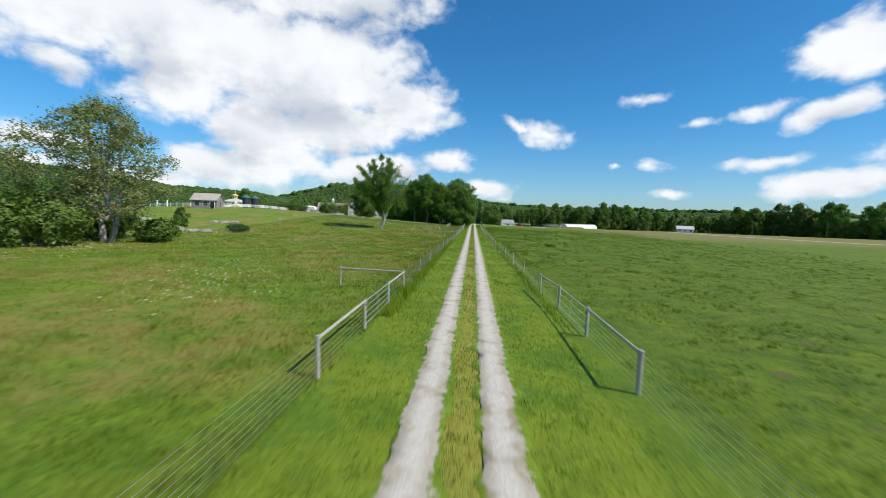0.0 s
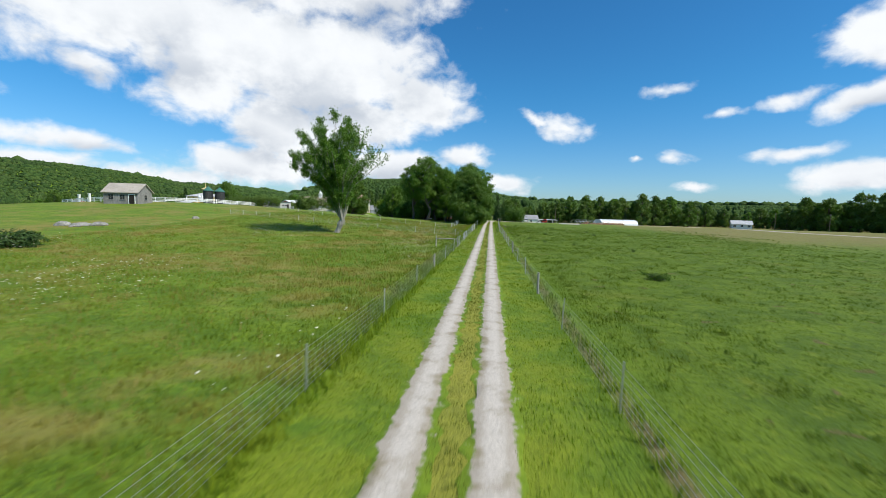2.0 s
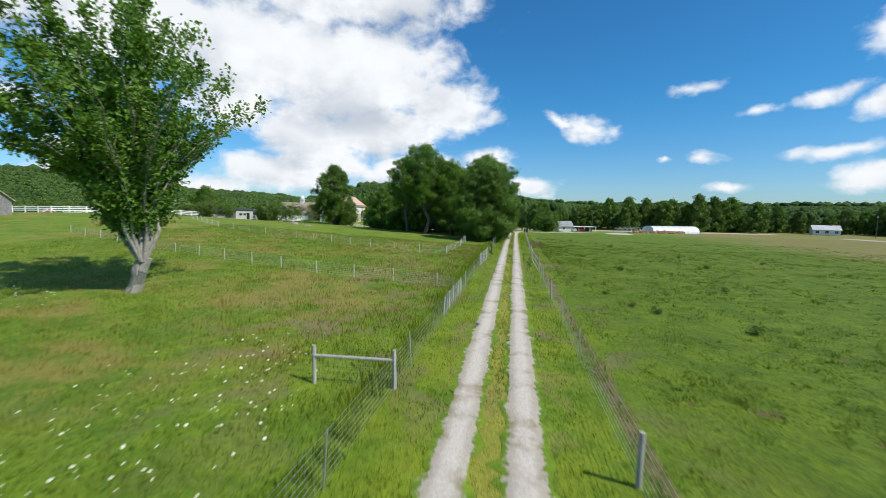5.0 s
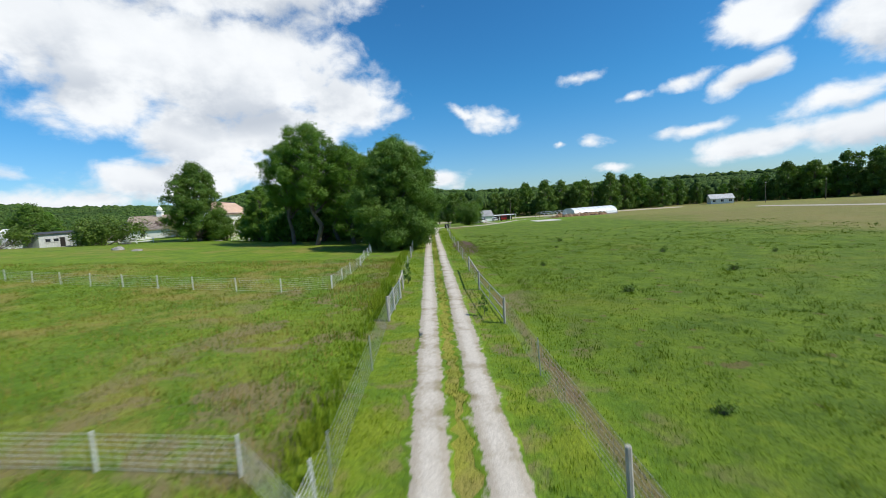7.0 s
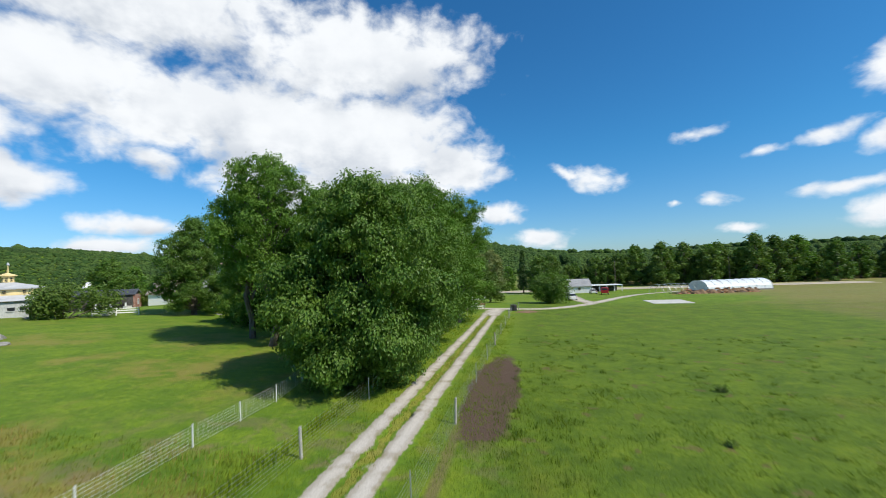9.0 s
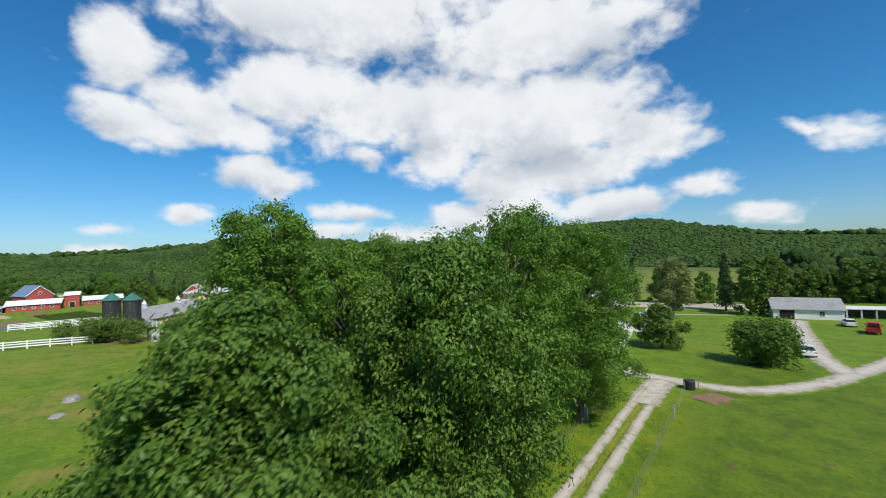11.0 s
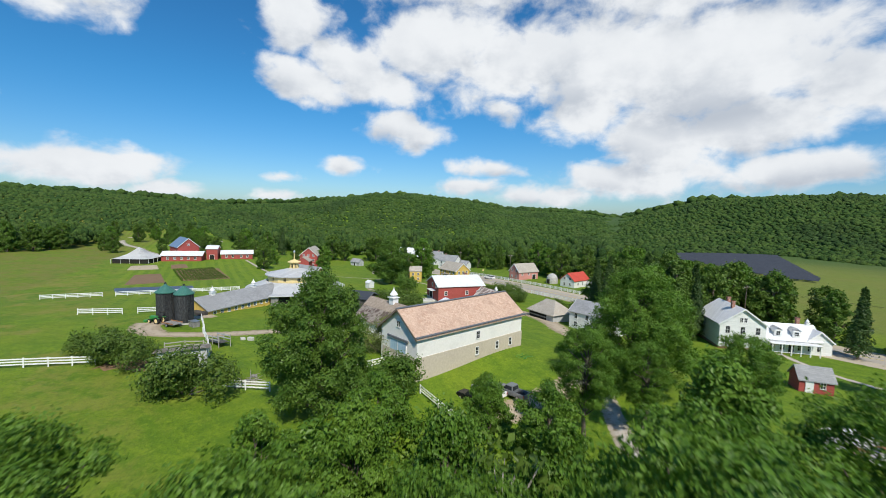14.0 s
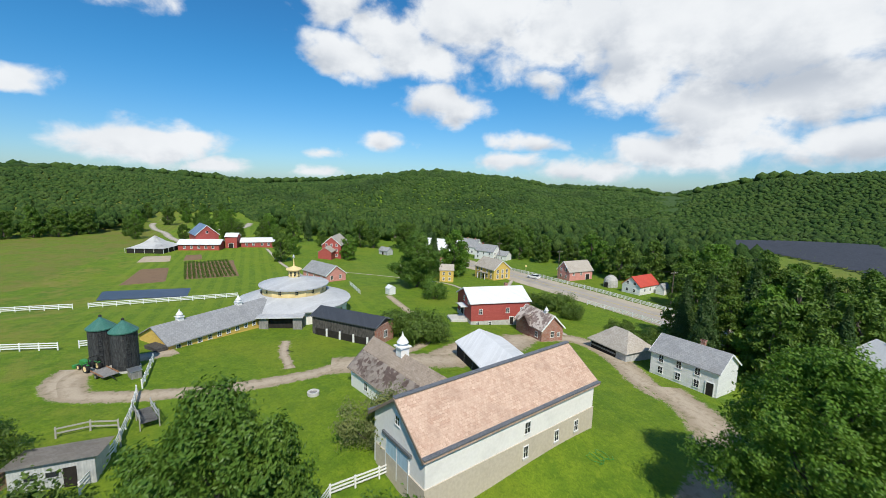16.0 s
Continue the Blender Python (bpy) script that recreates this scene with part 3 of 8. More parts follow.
def box(bm, x0, y0, z0, x1, y1, z1, bevel=0.0):
    vs = [bm.verts.new(v) for v in ((x0, y0, z0), (x1, y0, z0), (x1, y1, z0), (x0, y1, z0), (x0, y0, z1), (x1, y0, z1), (x1, y1, z1), (x0, y1, z1))]
    fs = [bm.faces.new([vs[i] for i in f]) for f in ((3, 2, 1, 0), (4, 5, 6, 7), (0, 1, 5, 4), (1, 2, 6, 5), (2, 3, 7, 6), (3, 0, 4, 7))]
    if bevel:
        bmesh.ops.bevel(bm, geom=list({e for f in fs for e in f.edges}), offset=bevel, segments=1, affect="EDGES")
    return bm


def beam(bm, a, b, w, h=None, sides=4, taper=1.0):
    """A bar from a to b: square when sides is 4, round otherwise."""
    a, b = Vector(a), Vector(b)
    h = h or w
    d = (b - a).normalized()
    side = d.cross(Vector((0, 0, 1)))
    side = side.normalized() if side.length > 1e-4 else Vector((1, 0, 0))
    up = side.cross(d)
    rings = []
    for p, k in ((a, 1.0), (b, taper)):
        ring = []
        for i in range(sides):
            ang = 2 * math.pi * (i + 0.5) / sides
            r = 0.7071 if sides == 4 else 0.5
            ring.append(bm.verts.new(p + side * math.cos(ang) * w * r * k + up * math.sin(ang) * h * r * k))
        rings.append(ring)
    for i in range(sides):
        j = (i + 1) % sides
        bm.faces.new((rings[0][i], rings[0][j], rings[1][j], rings[1][i]))
    bm.faces.new(rings[0][::-1])
    bm.faces.new(rings[1])
    return bm


def lathe(bm, profile, sides=32, cx=0.0, cy=0.0, cap=True):
    """A body of revolution round z from (radius, z) pairs."""
    rings = []
    for r, z in profile:
        rings.append([bm.verts.new((cx + r * math.cos(2 * math.pi * i / sides), cy + r * math.sin(2 * math.pi * i / sides), z)) for i in range(sides)])
    for a, b in zip(rings, rings[1:]):
        for i in range(sides):
            j = (i + 1) % sides
            bm.faces.new((a[i], a[j], b[j], b[i]))
    if cap:
        bm.faces.new(rings[0][::-1])
        bm.faces.new(rings[-1])
    return bm


def unwrap(ob):
    """UV in metres: along the wall or eave, and up the slope."""
    me = ob.data
    uv = me.uv_layers.new(name="UVMap")
    for f in me.polygons:
        n = f.normal
        u = Vector((-n.y, n.x, 0))
        u = u.normalized() if u.length > 1e-3 else Vector((1, 0, 0))
        v = n.cross(u)
        for li in f.loop_indices:
            co = me.vertices[me.loops[li].vertex_index].co
            uv.data[li].uv = (co.dot(u), co.dot(v))
    return ob


# ---- ground ----
def smooth_step(a, b, v):
    t = np.clip((v - a) / (b - a), 0, 1)
    return t * t * (3 - 2 * t)


def swell(x, y, cx, cy, sx, sy):
    return np.exp(-0.5 * (((x - cx) / sx) ** 2 + ((y - cy) / sy) ** 2))


HILL_AZ = [-180, -140, -110, -101, -94, -88, -82, -72, -65, -60, -55, -51, -48, -44, -39, -33, -30, -26, -22, -19, -14, -8, -2, 3, 12, 30, 42, 60, 100, 180]
HILL_H = [22, 26, 37, 38, 38, 35, 31, 37, 48, 55, 55, 50, 45, 38, 36, 33, 27, 41, 53, 58, 59, 56, 41, 28, 21, 22, 21, 20, 20, 22]


def hills(x, y):
    dx, dy = x + 10.0, y - 140.0
    r, a = np.hypot(dx, dy), np.degrees(np.arctan2(dx, dy))
    h = np.interp(a, HILL_AZ, HILL_H)
    return h * smooth_step(395, 650, r) * (1 - 0.45 * smooth_step(720, 1700, r)) * (1 + 0.04 * np.sin(x * 0.031 + 1.3) * np.cos(y * 0.027))


def ground_z(x, y):
    x, y = np.asarray(x, float), np.asarray(y, float)
    z = 4.5 * swell(x, y, -84, 133, 43, 35) + 0.5 * swell(x, y, -30, 97, 19, 19)
    z = z + 2.2 * swell(x, y, -60, 203, 17, 17) - 2.9 * swell(x, y, -39, 193, 8.5, 9)
    z = z + 0.6 * swell(x, y, -4, 188, 17, 12)
    z = z - 3.2 * smooth_step(-100, -209, x) - 2.6 * smooth_step(191, 261, y) * smooth_step(-130, -217, x)
    z = z - 1.9 * smooth_step(204, 270, y)
    return z + hills(x, y)


def gz(x, y):
    return float(ground_z(x, y))


def at(x, y, turn=0.0, dz=0.0):
    return pose(x, y, gz(x, y) + dz, 0, 0, turn)


def graded(lo, hi, a, b, step):
    """Even steps from a to b, growing outside."""
    core = list(np.arange(a, b + 0.1, step))
    s, v = step, core[-1]
    while v < hi:
        s *= 1.13
        v += s
        core.append(v)
    s, v = step, core[0]
    while v > lo:
        s *= 1.13
        v -= s
        core.insert(0, v)
    return np.array(core)


gx, gy = graded(-3200, 3200, -150, 60, 2.0), graded(-3000, 3400, -30, 280, 2.0)
mx_, my_ = np.meshgrid(gx, gy)
gv = np.stack([mx_, my_, ground_z(mx_, my_)], -1).reshape(-1, 3)
ii = (np.arange(len(gy) - 1)[:, None] * len(gx) + np.arange(len(gx) - 1)).ravel()
tagged(new("ground", mesh_of("ground", gv, np.stack([ii, ii + 1, ii + 1 + len(gx), ii + len(gx)], 1), GROUND, True)),
       "rolling green pasture with rusty seed heads and worn soil", "ground", kind="structure")


def strip(name, line, width, material, label, category="road", lift=0.05, seed=1, step=0.6, ragged=0.12, kind="structure"):
    """A worn way along a line of points, draped on the ground, with ragged sides."""
    rng = np.random.default_rng(seed)
    pts = [np.array(p, float) for p in line]
    fine = []
    for i in range(len(pts) - 1):
        p0, p1, p2, p3 = pts[max(i - 1, 0)], pts[i], pts[i + 1], pts[min(i + 2, len(pts) - 1)]
        n = max(2, int(np.linalg.norm(p2 - p1) / step))
        for k in range(n):
            t = k / n
            fine.append(0.5 * (2 * p1 + (p2 - p0) * t + (2 * p0 - 5 * p1 + 4 * p2 - p3) * t * t + (3 * p1 - p0 - 3 * p2 + p3) * t ** 3))
    fine.append(pts[-1])
    fine = np.array(fine)
    d = np.gradient(fine, axis=0)
    d /= np.linalg.norm(d, axis=1)[:, None]
    side = np.stack([d[:, 1], -d[:, 0]], 1)
    cols = np.array([-1, -0.72, -0.35, 0, 0.35, 0.72, 1])
    wob = rng.normal(0, ragged, (len(fine), 2))
    half = width / 2
    rows = []
    for k, c in enumerate(cols):
        off = c * half + (wob[:, 0] if k == 0 else wob[:, 1] if k == len(cols) - 1 else 0)
        xy = fine + side * np.broadcast_to(np.asarray(off), len(fine))[:, None]
        rows.append(np.column_stack([xy, ground_z(xy[:, 0], xy[:, 1]) + lift * (1 - 0.8 * abs(c) ** 3)]))
    v = np.stack(rows, 1).reshape(-1, 3)
    n = len(cols)
    base = (np.arange(len(fine) - 1)[:, None] * n + np.arange(n - 1)).ravel()
    me = mesh_of(name, v, np.stack([base, base + 1, base + 1 + n, base + n], 1), material, True)
    at_ = me.attributes.new("across", "FLOAT", "POINT")
    at_.data.foreach_set("value", np.tile(np.abs(cols), len(fine)).astype(np.float32))
    return tagged(new(name, me), label, category, kind=kind)


strip("road", [(-0.90, -40), (-0.90, 0), (-0.84, 50), (-0.78, 100), (-0.76, 150), (-0.6, 172), (-0.2, 183)], 1.16, GRAVEL, "pale gravel wheel track of a farm lane, grass down its middle", seed=3, step=0.3, ragged=0.1)
strip("road", [(0.88, -40), (0.88, 0), (0.9, 50), (0.78, 100), (0.76, 150), (0.9, 172), (1.4, 183)], 1.16, GRAVEL, "pale gravel wheel track of a farm lane, grass down its middle", seed=4, step=0.3, ragged=0.1)
strip("road", [(0.3, 176), (0.5, 180.5), (0.9, 185.2)], 3.8, GRAVEL, "worn gravel apron where the lane meets the road", seed=24, lift=0.055, ragged=0.2)
strip("soil_patch", [(5.0, 179.6), (5.7, 181.2), (6.4, 182.6)], 2.8, SOIL, "bare brown soil patch by the water tank", seed=25, lift=0.05, ragged=0.3)
strip("road", [(-40, 214), (-26, 199), (-13, 188.5), (-5, 185.8), (1, 185.2), (6, 184.9), (10, 186.4), (15, 192.5), (19, 200), (22.5, 207), (28.6, 219.6), (36.7, 235), (49, 251), (62, 260)], 3.2, GRAVEL, "pale gravel farm road crossing the end of the lane", seed=5, lift=0.07)
strip("road", [(18, 199), (16.6, 208), (16.6, 218), (17, 238), (18, 254)], 4.0, GRAVEL, "gravel turn-off to the garage", seed=6, lift=0.09)
strip("road", [(-95, 158.5), (-90, 157.6), (-86, 160), (-83.5, 167), (-82, 177), (-82, 186), (-83, 192), (-81, 199), (-80, 206)], 4.2, YARD, "tan dirt farm track past the silos", seed=7)
strip("road", [(-86, 160), (-92, 159), (-96, 163), (-99, 170)], 4.4, YARD, "tan dirt track curving to the silos", seed=8, lift=0.06)
strip("road", [(-83, 195), (-86, 206), (-93, 212), (-100, 215), (-112, 216), (-126, 218)], 2.6, YARD, "tan dirt track to the round barn", seed=9, lift=0.06)
strip("road", [(-79, 199), (-80, 206), (-84, 216), (-84, 226), (-80, 238), (-70, 237.5), (-59, 231), (-51, 229), (-44, 224), (-40, 214)], 6.4, YARD, "wide tan gravel yard road between the barns", seed=10, lift=0.07)
strip("road", [(-44, 224), (-40, 207), (-41, 196), (-44, 192)], 6.0, YARD, "gravel parking yard below the barn", seed=11, lift=0.08)
strip("road", [(-84, 190), (-80, 202), (-77, 210), (-80, 220), (-84, 228)], 9.0, YARD, "broad tan gravel yard between the barns", seed=20, lift=0.09)
strip("road", [(-98.5, 186.4), (-93, 184.9), (-85.5, 184.4)], 2.0, YARD, "worn trail fanning out from the round barn door", seed=21, lift=0.03, ragged=0.6)
strip("road", [(-58, 233), (-50, 229), (-44, 223)], 8.5, YARD, "wide gravel drive before the white house", seed=23, lift=0.1)
strip("road", [(-80, 238), (-95, 243), (-112, 250), (-128, 262), (-140, 276)], 1.8, GRAVEL, "pale path through the lawns", seed=12)
strip("road", [(-112, 231), (-118, 240), (-135, 244), (-150, 238), (-168, 225), (-176, 215)], 1.6, GRAVEL, "pale winding garden path", seed=13)
strip("road", [(-150, 238), (-164, 247), (-188, 252), (-205, 262), (-212, 276)], 1.8, GRAVEL, "pale winding path to the mill", seed=14)
strip("road", [(-168, 205), (-200, 204), (-243, 205)], 1.8, GRAVEL, "straight pale path to the red barns", seed=15)
strip("road", [(-260, 168), (-285, 176), (-300, 186), (-310, 178), (-335, 186), (-350, 205), (-390, 215)], 6.0, GRAVEL, "pale drive winding up through the meadow", seed=16)
HIGHWAY = [(-330, 312), (-260, 298), (-217, 290.8), (-170, 281.5), (-127, 274), (-86, 273), (-60, 273), (-20, 275), (40, 282), (120, 284)]
strip("road", [(97, 205), (104, 172), (125, 140), (170, 112), (230, 95)], 5.5, ASPHALT, "pale road beyond the dry hay", seed=26, lift=0.1)
strip("road", [(-268, 172), (-300, 164), (-328, 160), (-352, 154), (-390, 151), (-425, 158), (-440, 185)], 5.0, GRAVEL, "pale drive winding up through the far meadow", seed=28, lift=0.1, step=2.0)
strip("road", HIGHWAY, 13.5, SHOULDER, "tan gravel shoulders of the highway", seed=17, lift=0.1, ragged=0.1)
strip("road", HIGHWAY, 7.6, ASPHALT, "grey two-lane highway past the village", seed=18, lift=0.16, ragged=0.02)
strip("road_marking", HIGHWAY, 0.3, ROAD_PAINT, "yellow centre line of the highway", seed=19, lift=0.2, ragged=0.0)
strip("road", [(-30, 262), (-20, 255), (-8, 254), (6, 259)], 2.0, GRAVEL, "pale drive in front of the white house", seed=18)


# ---- foliage ----
def cards(points, normals, size, rng, droop=0.35, long=1.7):
    """One folded leaf spray of four corners at each point."""
    n = len(points)
    up = rng.normal(0, 1, (n, 3))
    nrm = normals + 0.42 * up
    nrm /= np.linalg.norm(nrm, axis=1)[:, None]
    tip = rng.normal(0, 1, (n, 3)) + normals * 0.6
    tip[:, 2] -= droop * 1.6
    tip -= (tip * nrm).sum(1)[:, None] * nrm
    tip /= np.linalg.norm(tip, axis=1)[:, None]
    side = np.cross(nrm, tip)
    s = size * rng.uniform(0.6, 1.35, (n, 1))
    a = points
    b = points + tip * s * long * 0.5 + side * s * 0.5 + nrm * s * 0.12
    c = points + tip * s * long - nrm * s * 0.2
    d = points + tip * s * long * 0.5 - side * s * 0.5 + nrm * s * 0.12
    v = np.stack([a, b, c, d], 1).reshape(-1, 3)
    i = np.arange(n) * 4
    return v, np.stack([i, i + 1, i + 2, i + 3], 1)


def crown_points(blobs, n, rng, shell=0.55, sprays=34):
    """Points in the outer parts of some lumps, gathered into sprays, with the way out of each."""
    vol = np.array([b[3] * b[4] * b[5] for b in blobs]) ** 0.75
    pick = rng.choice(len(blobs), n, p=vol / vol.sum())
    b = np.array(blobs)[pick]
    hub = rng.normal(0, 1, (len(blobs), sprays, 3))
    hub[:, :, 2] += 0.25
    hub /= np.linalg.norm(hub, axis=2)[:, :, None]
    out_ = shell + (1 - shell) * rng.random((len(blobs), sprays)) ** 0.6
    which = rng.integers(0, sprays, n)
    d = hub[pick, which] + rng.normal(0, 0.19, (n, 3))
    r = out_[pick, which] + rng.normal(0, 0.07, n)
    p = b[:, :3] + d * b[:, 3:] * r[:, None]
    return p, d / np.linalg.norm(d, axis=1)[:, None]


def branch(bm, a, b, r0, r1, rng, bends=3):
    p, r = Vector(a), r0
    for k in range(bends):
        t = (k + 1) / bends
        q = Vector(a).lerp(Vector(b), t) + Vector(rng.normal(0, (Vector(b) - Vector(a)).length * 0.035, 3)) * (0 if k == bends - 1 else 1)
        r2 = r0 + (r1 - r0) * t
        beam(bm, p, q, r * 2, sides=7, taper=r2 / r)
        p, r = q, r2


def tree_meshes(name, seed, h, spread, leaf, n, size, bark, lumps=26, low=0.25, shape="round", trunk=0.035, trunks=1, shell=0.5, droop=0.35, lean=(0, 0), lump=1.0):
    """Trunk and crown meshes of one tree, its base at the origin."""
    rng = np.random.default_rng(seed)
    blobs = []
    for k in range(lumps):
        t = (k + 0.5) / lumps
        z = h * (low + (0.93 - low) * t)
        f = {"round": math.sin(math.pi * min(1, 0.14 + 0.86 * t) ** 0.9) ** 0.55, "vase": 0.35 + 0.65 * t ** 0.7 if t < 0.8 else 1.0 - 1.6 * (t - 0.8),
             "tall": 0.55 + 0.45 * math.sin(math.pi * t), "cone": 1.05 - 0.95 * t}[shape]
        ang = k * 2.399963 + rng.uniform(-0.4, 0.4)
        d = spread * f * rng.uniform(0.30, 0.94)
        r = spread * rng.uniform(0.17, 0.31) * (0.6 + 0.4 * f) * (1.4 if lumps < 26 else 1.0) * lump
        blobs.append((d * math.cos(ang) + lean[0] * t * h, d * math.sin(ang) + lean[1] * t * h, z, r, r, r * rng.uniform(0.6, 0.85)))
    blobs.append((lean[0] * h, lean[1] * h, h - spread * 0.22, spread * 0.3, spread * 0.3, spread * 0.24))
    p, d = crown_points(blobs, n, rng, shell)
    keep = p[:, 2] > h * low * 0.55
    v, f = cards(p[keep], d[keep], size, rng, droop)
    crown = mesh_of(name + "_crown", v, f, leaf)
    bm = bmesh.new()
    for k in range(trunks):
        ang = 2 * math.pi * k / trunks + 0.5
        foot = Vector((0.25 * math.cos(ang), 0.25 * math.sin(ang), -0.3)) if trunks > 1 else Vector((0, 0, -0.3))
        head = Vector((foot.x * 6 + lean[0] * h * 0.7, foot.y * 6 + lean[1] * h * 0.7, h * 0.78))
        branch(bm, foot, head, h * trunk / math.sqrt(trunks), h * trunk * 0.18, rng, 5)
    for k, b in enumerate(blobs[:: 2 if lumps > 20 else 1]):
        z0 = max(h * low * 0.7, b[2] - spread * 0.6)
        root = Vector((lean[0] * z0, lean[1] * z0, min(z0, h * 0.7)))
        branch(bm, root, Vector(b[:3]), h * trunk * 0.32, h * trunk * 0.06, rng, 3)
    me = bpy.data.meshes.new(name + "_trunk")
    bm.to_mesh(me)
    bm.free()
    me.materials.append(bark)
    return me, crown


def fan_meshes(name, seed, h, spread, leaf, bark):
    """A leaning short trunk that breaks into many steep stems; the leaves follow stems and twigs, and one side is half bare."""
    rng = np.random.default_rng(seed)
    bm = bmesh.new()
    fork = Vector((0.9, 0.0, 1.9))
    for k in range(3):
        branch(bm, (0.18 * k - 0.25, 0.2 * (k % 2), -0.3), fork + Vector((0.2 * k - 0.2, 0.1 * k, 0.1 * k)), 0.34, 0.24, rng, 3)
    pts, way = [], []
    for k in range(34):
        a = k * 2.399963
        out_ = math.sqrt((k + 0.5) / 34)
        top = h * (1.0 - 0.38 * out_ ** 2) * rng.uniform(0.86, 1.0)
        tip = Vector((out_ * spread * math.cos(a) + 0.3, out_ * spread * math.sin(a), top))
        mid = fork.lerp(tip, 0.5) + Vector((-0.22 * tip.x, -0.22 * tip.y, 0.4))
        branch(bm, fork + Vector((0.15 * math.cos(a), 0.15 * math.sin(a), 0)), mid, 0.10, 0.05, rng, 3)
        branch(bm, mid, tip, 0.05, 0.012, rng, 3)
        bare = tip.x > 0.45 * spread
        for q in range(20):
            t = rng.uniform(0.12 if not bare else 0.3, 1.0)
            p = (fork.lerp(mid, t * 2) if t < 0.5 else mid.lerp(tip, t * 2 - 1))
            d = Vector((math.cos(a) * 0.5 + rng.normal(0, 0.5), math.sin(a) * 0.5 + rng.normal(0, 0.5), rng.uniform(0.5, 1.1))).normalized()
            L = rng.uniform(0.6, 1.7) * (1.15 - 0.4 * t)
            e = p + d * L
            beam(bm, p, e, 0.025, sides=4, taper=0.4)
            n = int((28 if bare else 115) * rng.uniform(0.5, 1.3))
            u = rng.random((n, 1)) ** 0.8
            pts.append(np.array(p) + (np.array(e) - np.array(p)) * u * 1.15 + rng.normal(0, 0.24, (n, 3)))
            way.append(np.array(d) * 0.3 + rng.normal(0, 0.7, (n, 3)))
    v, f = cards(np.concatenate(pts), np.concatenate(way), 0.16, rng, -0.35, 1.6)
    me = bpy.data.meshes.new(name + "_trunk")
    bm.to_mesh(me)
    bm.free()
    me.materials.append(bark)
    return me, mesh_of(name + "_crown", v, f, leaf)


def plant(name, meshes, m, label, category="tree", group=""):
    ob = thing(name, m, label, category, group)
    for n, me in zip(("trunk", "crown"), meshes):
        if me is not None:
            c = new(n, me)
            c.parent = ob
    return ob


def spruce_meshes(name, seed, h, spread, n, size, leaf=None):
    rng = np.random.default_rng(seed)
    t = rng.random(n) ** 0.75
    z = h * (0.08 + 0.92 * t)
    tier = 0.75 + 0.25 * np.abs(np.sin(z * 2.1 / max(1, h / 12)))
    ang = rng.random(n) * 2 * np.pi
    lobe = 0.85 + 0.15 * np.sin(ang * 5 + z * 1.7)
    r = spread * (1 - t) ** 0.85 * tier * lobe * rng.uniform(0.45, 1.0, n)
    p = np.stack([r * np.cos(ang), r * np.sin(ang), z], 1)
    d = np.stack([np.cos(ang), np.sin(ang), np.full(n, 0.15)], 1)
    v, f = cards(p, d, size, rng, 0.5, 2.2)
    bm = bmesh.new()
    beam(bm, (0, 0, -0.3), (0, 0, h * 0.97), h * 0.035, sides=7, taper=0.1)
    me = bpy.data.meshes.new(name + "_trunk")
    bm.to_mesh(me)
    bm.free()
    me.materials.append(BARK)
    return me, mesh_of(name + "_crown", v, f, leaf or SPRUCE)


def bush_meshes(name, seed, h, spread, leaf, n, size):
    rng = np.random.default_rng(seed)
    blobs = [(rng.normal(0, spread * 0.4), rng.normal(0, spread * 0.4), h * rng.uniform(0.3, 0.62), spread * 0.5, spread * 0.5, h * 0.38) for _ in range(9)]
    p, d = crown_points(blobs, n, rng, 0.45)
    keep = p[:, 2] > 0.02
    v, f = cards(p[keep], d[keep], size, rng, 0.1)
    bm = bmesh.new()
    for b in blobs:
        branch(bm, (b[0] * 0.15, b[1] * 0.15, -0.1), b[:3], 0.05 * h ** 0.5, 0.015, rng, 2)
    me = bpy.data.meshes.new(name + "_stems")
    bm.to_mesh(me)
    bm.free()
    me.materials.append(BARK)
    return me, mesh_of(name + "_crown", v, f, leaf)


# single trees along the lane and round the barns
plant("tree", tree_meshes("locust", 11, 14.5, 7.6, SILVER, 22000, 0.15, PALE_BARK, 44, 0.22, "round", 0.03, 2, 0.2), at(-42.0, 35.5) @ Matrix.Scale(1.12, 4), "airy grey-green tree with a forked trunk in the pasture")
for bx, by, s, sd in ((-43, 28.5, 1.0, 5), (-49, 32, 1.1, 6), (-37.5, 38.5, 0.5, 7), (-52, 26, 1.2, 8), (-46, 40, 0.7, 9)):
    plant("bush", bush_meshes("scrub", sd, 5.6 * s, 4.2 * s, SHRUB, 5200, 0.26), at(bx, by), "dense dark green scrub under the pasture tree", "bush", "pasture scrub")
plant("tree", fan_meshes("poplar", 21, 17.6, 7.4, ASH, PALE_BARK), at(-20.9, 84.2) @ Matrix.Scale(0.945, 4), "fan-shaped multi-stemmed tree with wind-tossed leaves in the pasture")
plant("tree", tree_meshes("maple", 31, 13.8, 5.8, MAPLE, 150000, 0.13, BARK, 130, 0.03, "round", 0.035, 1, 0.55, 0.6), at(-4.6, 139.3), "broad dense maple with drooping leaves beside the lane")
TALL = [tree_meshes("tall_ash", 41 + k, 18.5, 5.4, ASH, 52000, 0.125, BARK, 60, 0.36, "tall", 0.022, 1, 0.45) for k in range(3)]
FULL = [tree_meshes("full_ash", 48 + k, 18.5, 5.6, ASH, 52000, 0.13, BARK, 66, 0.10, "tall", 0.022, 1, 0.45) for k in range(2)]
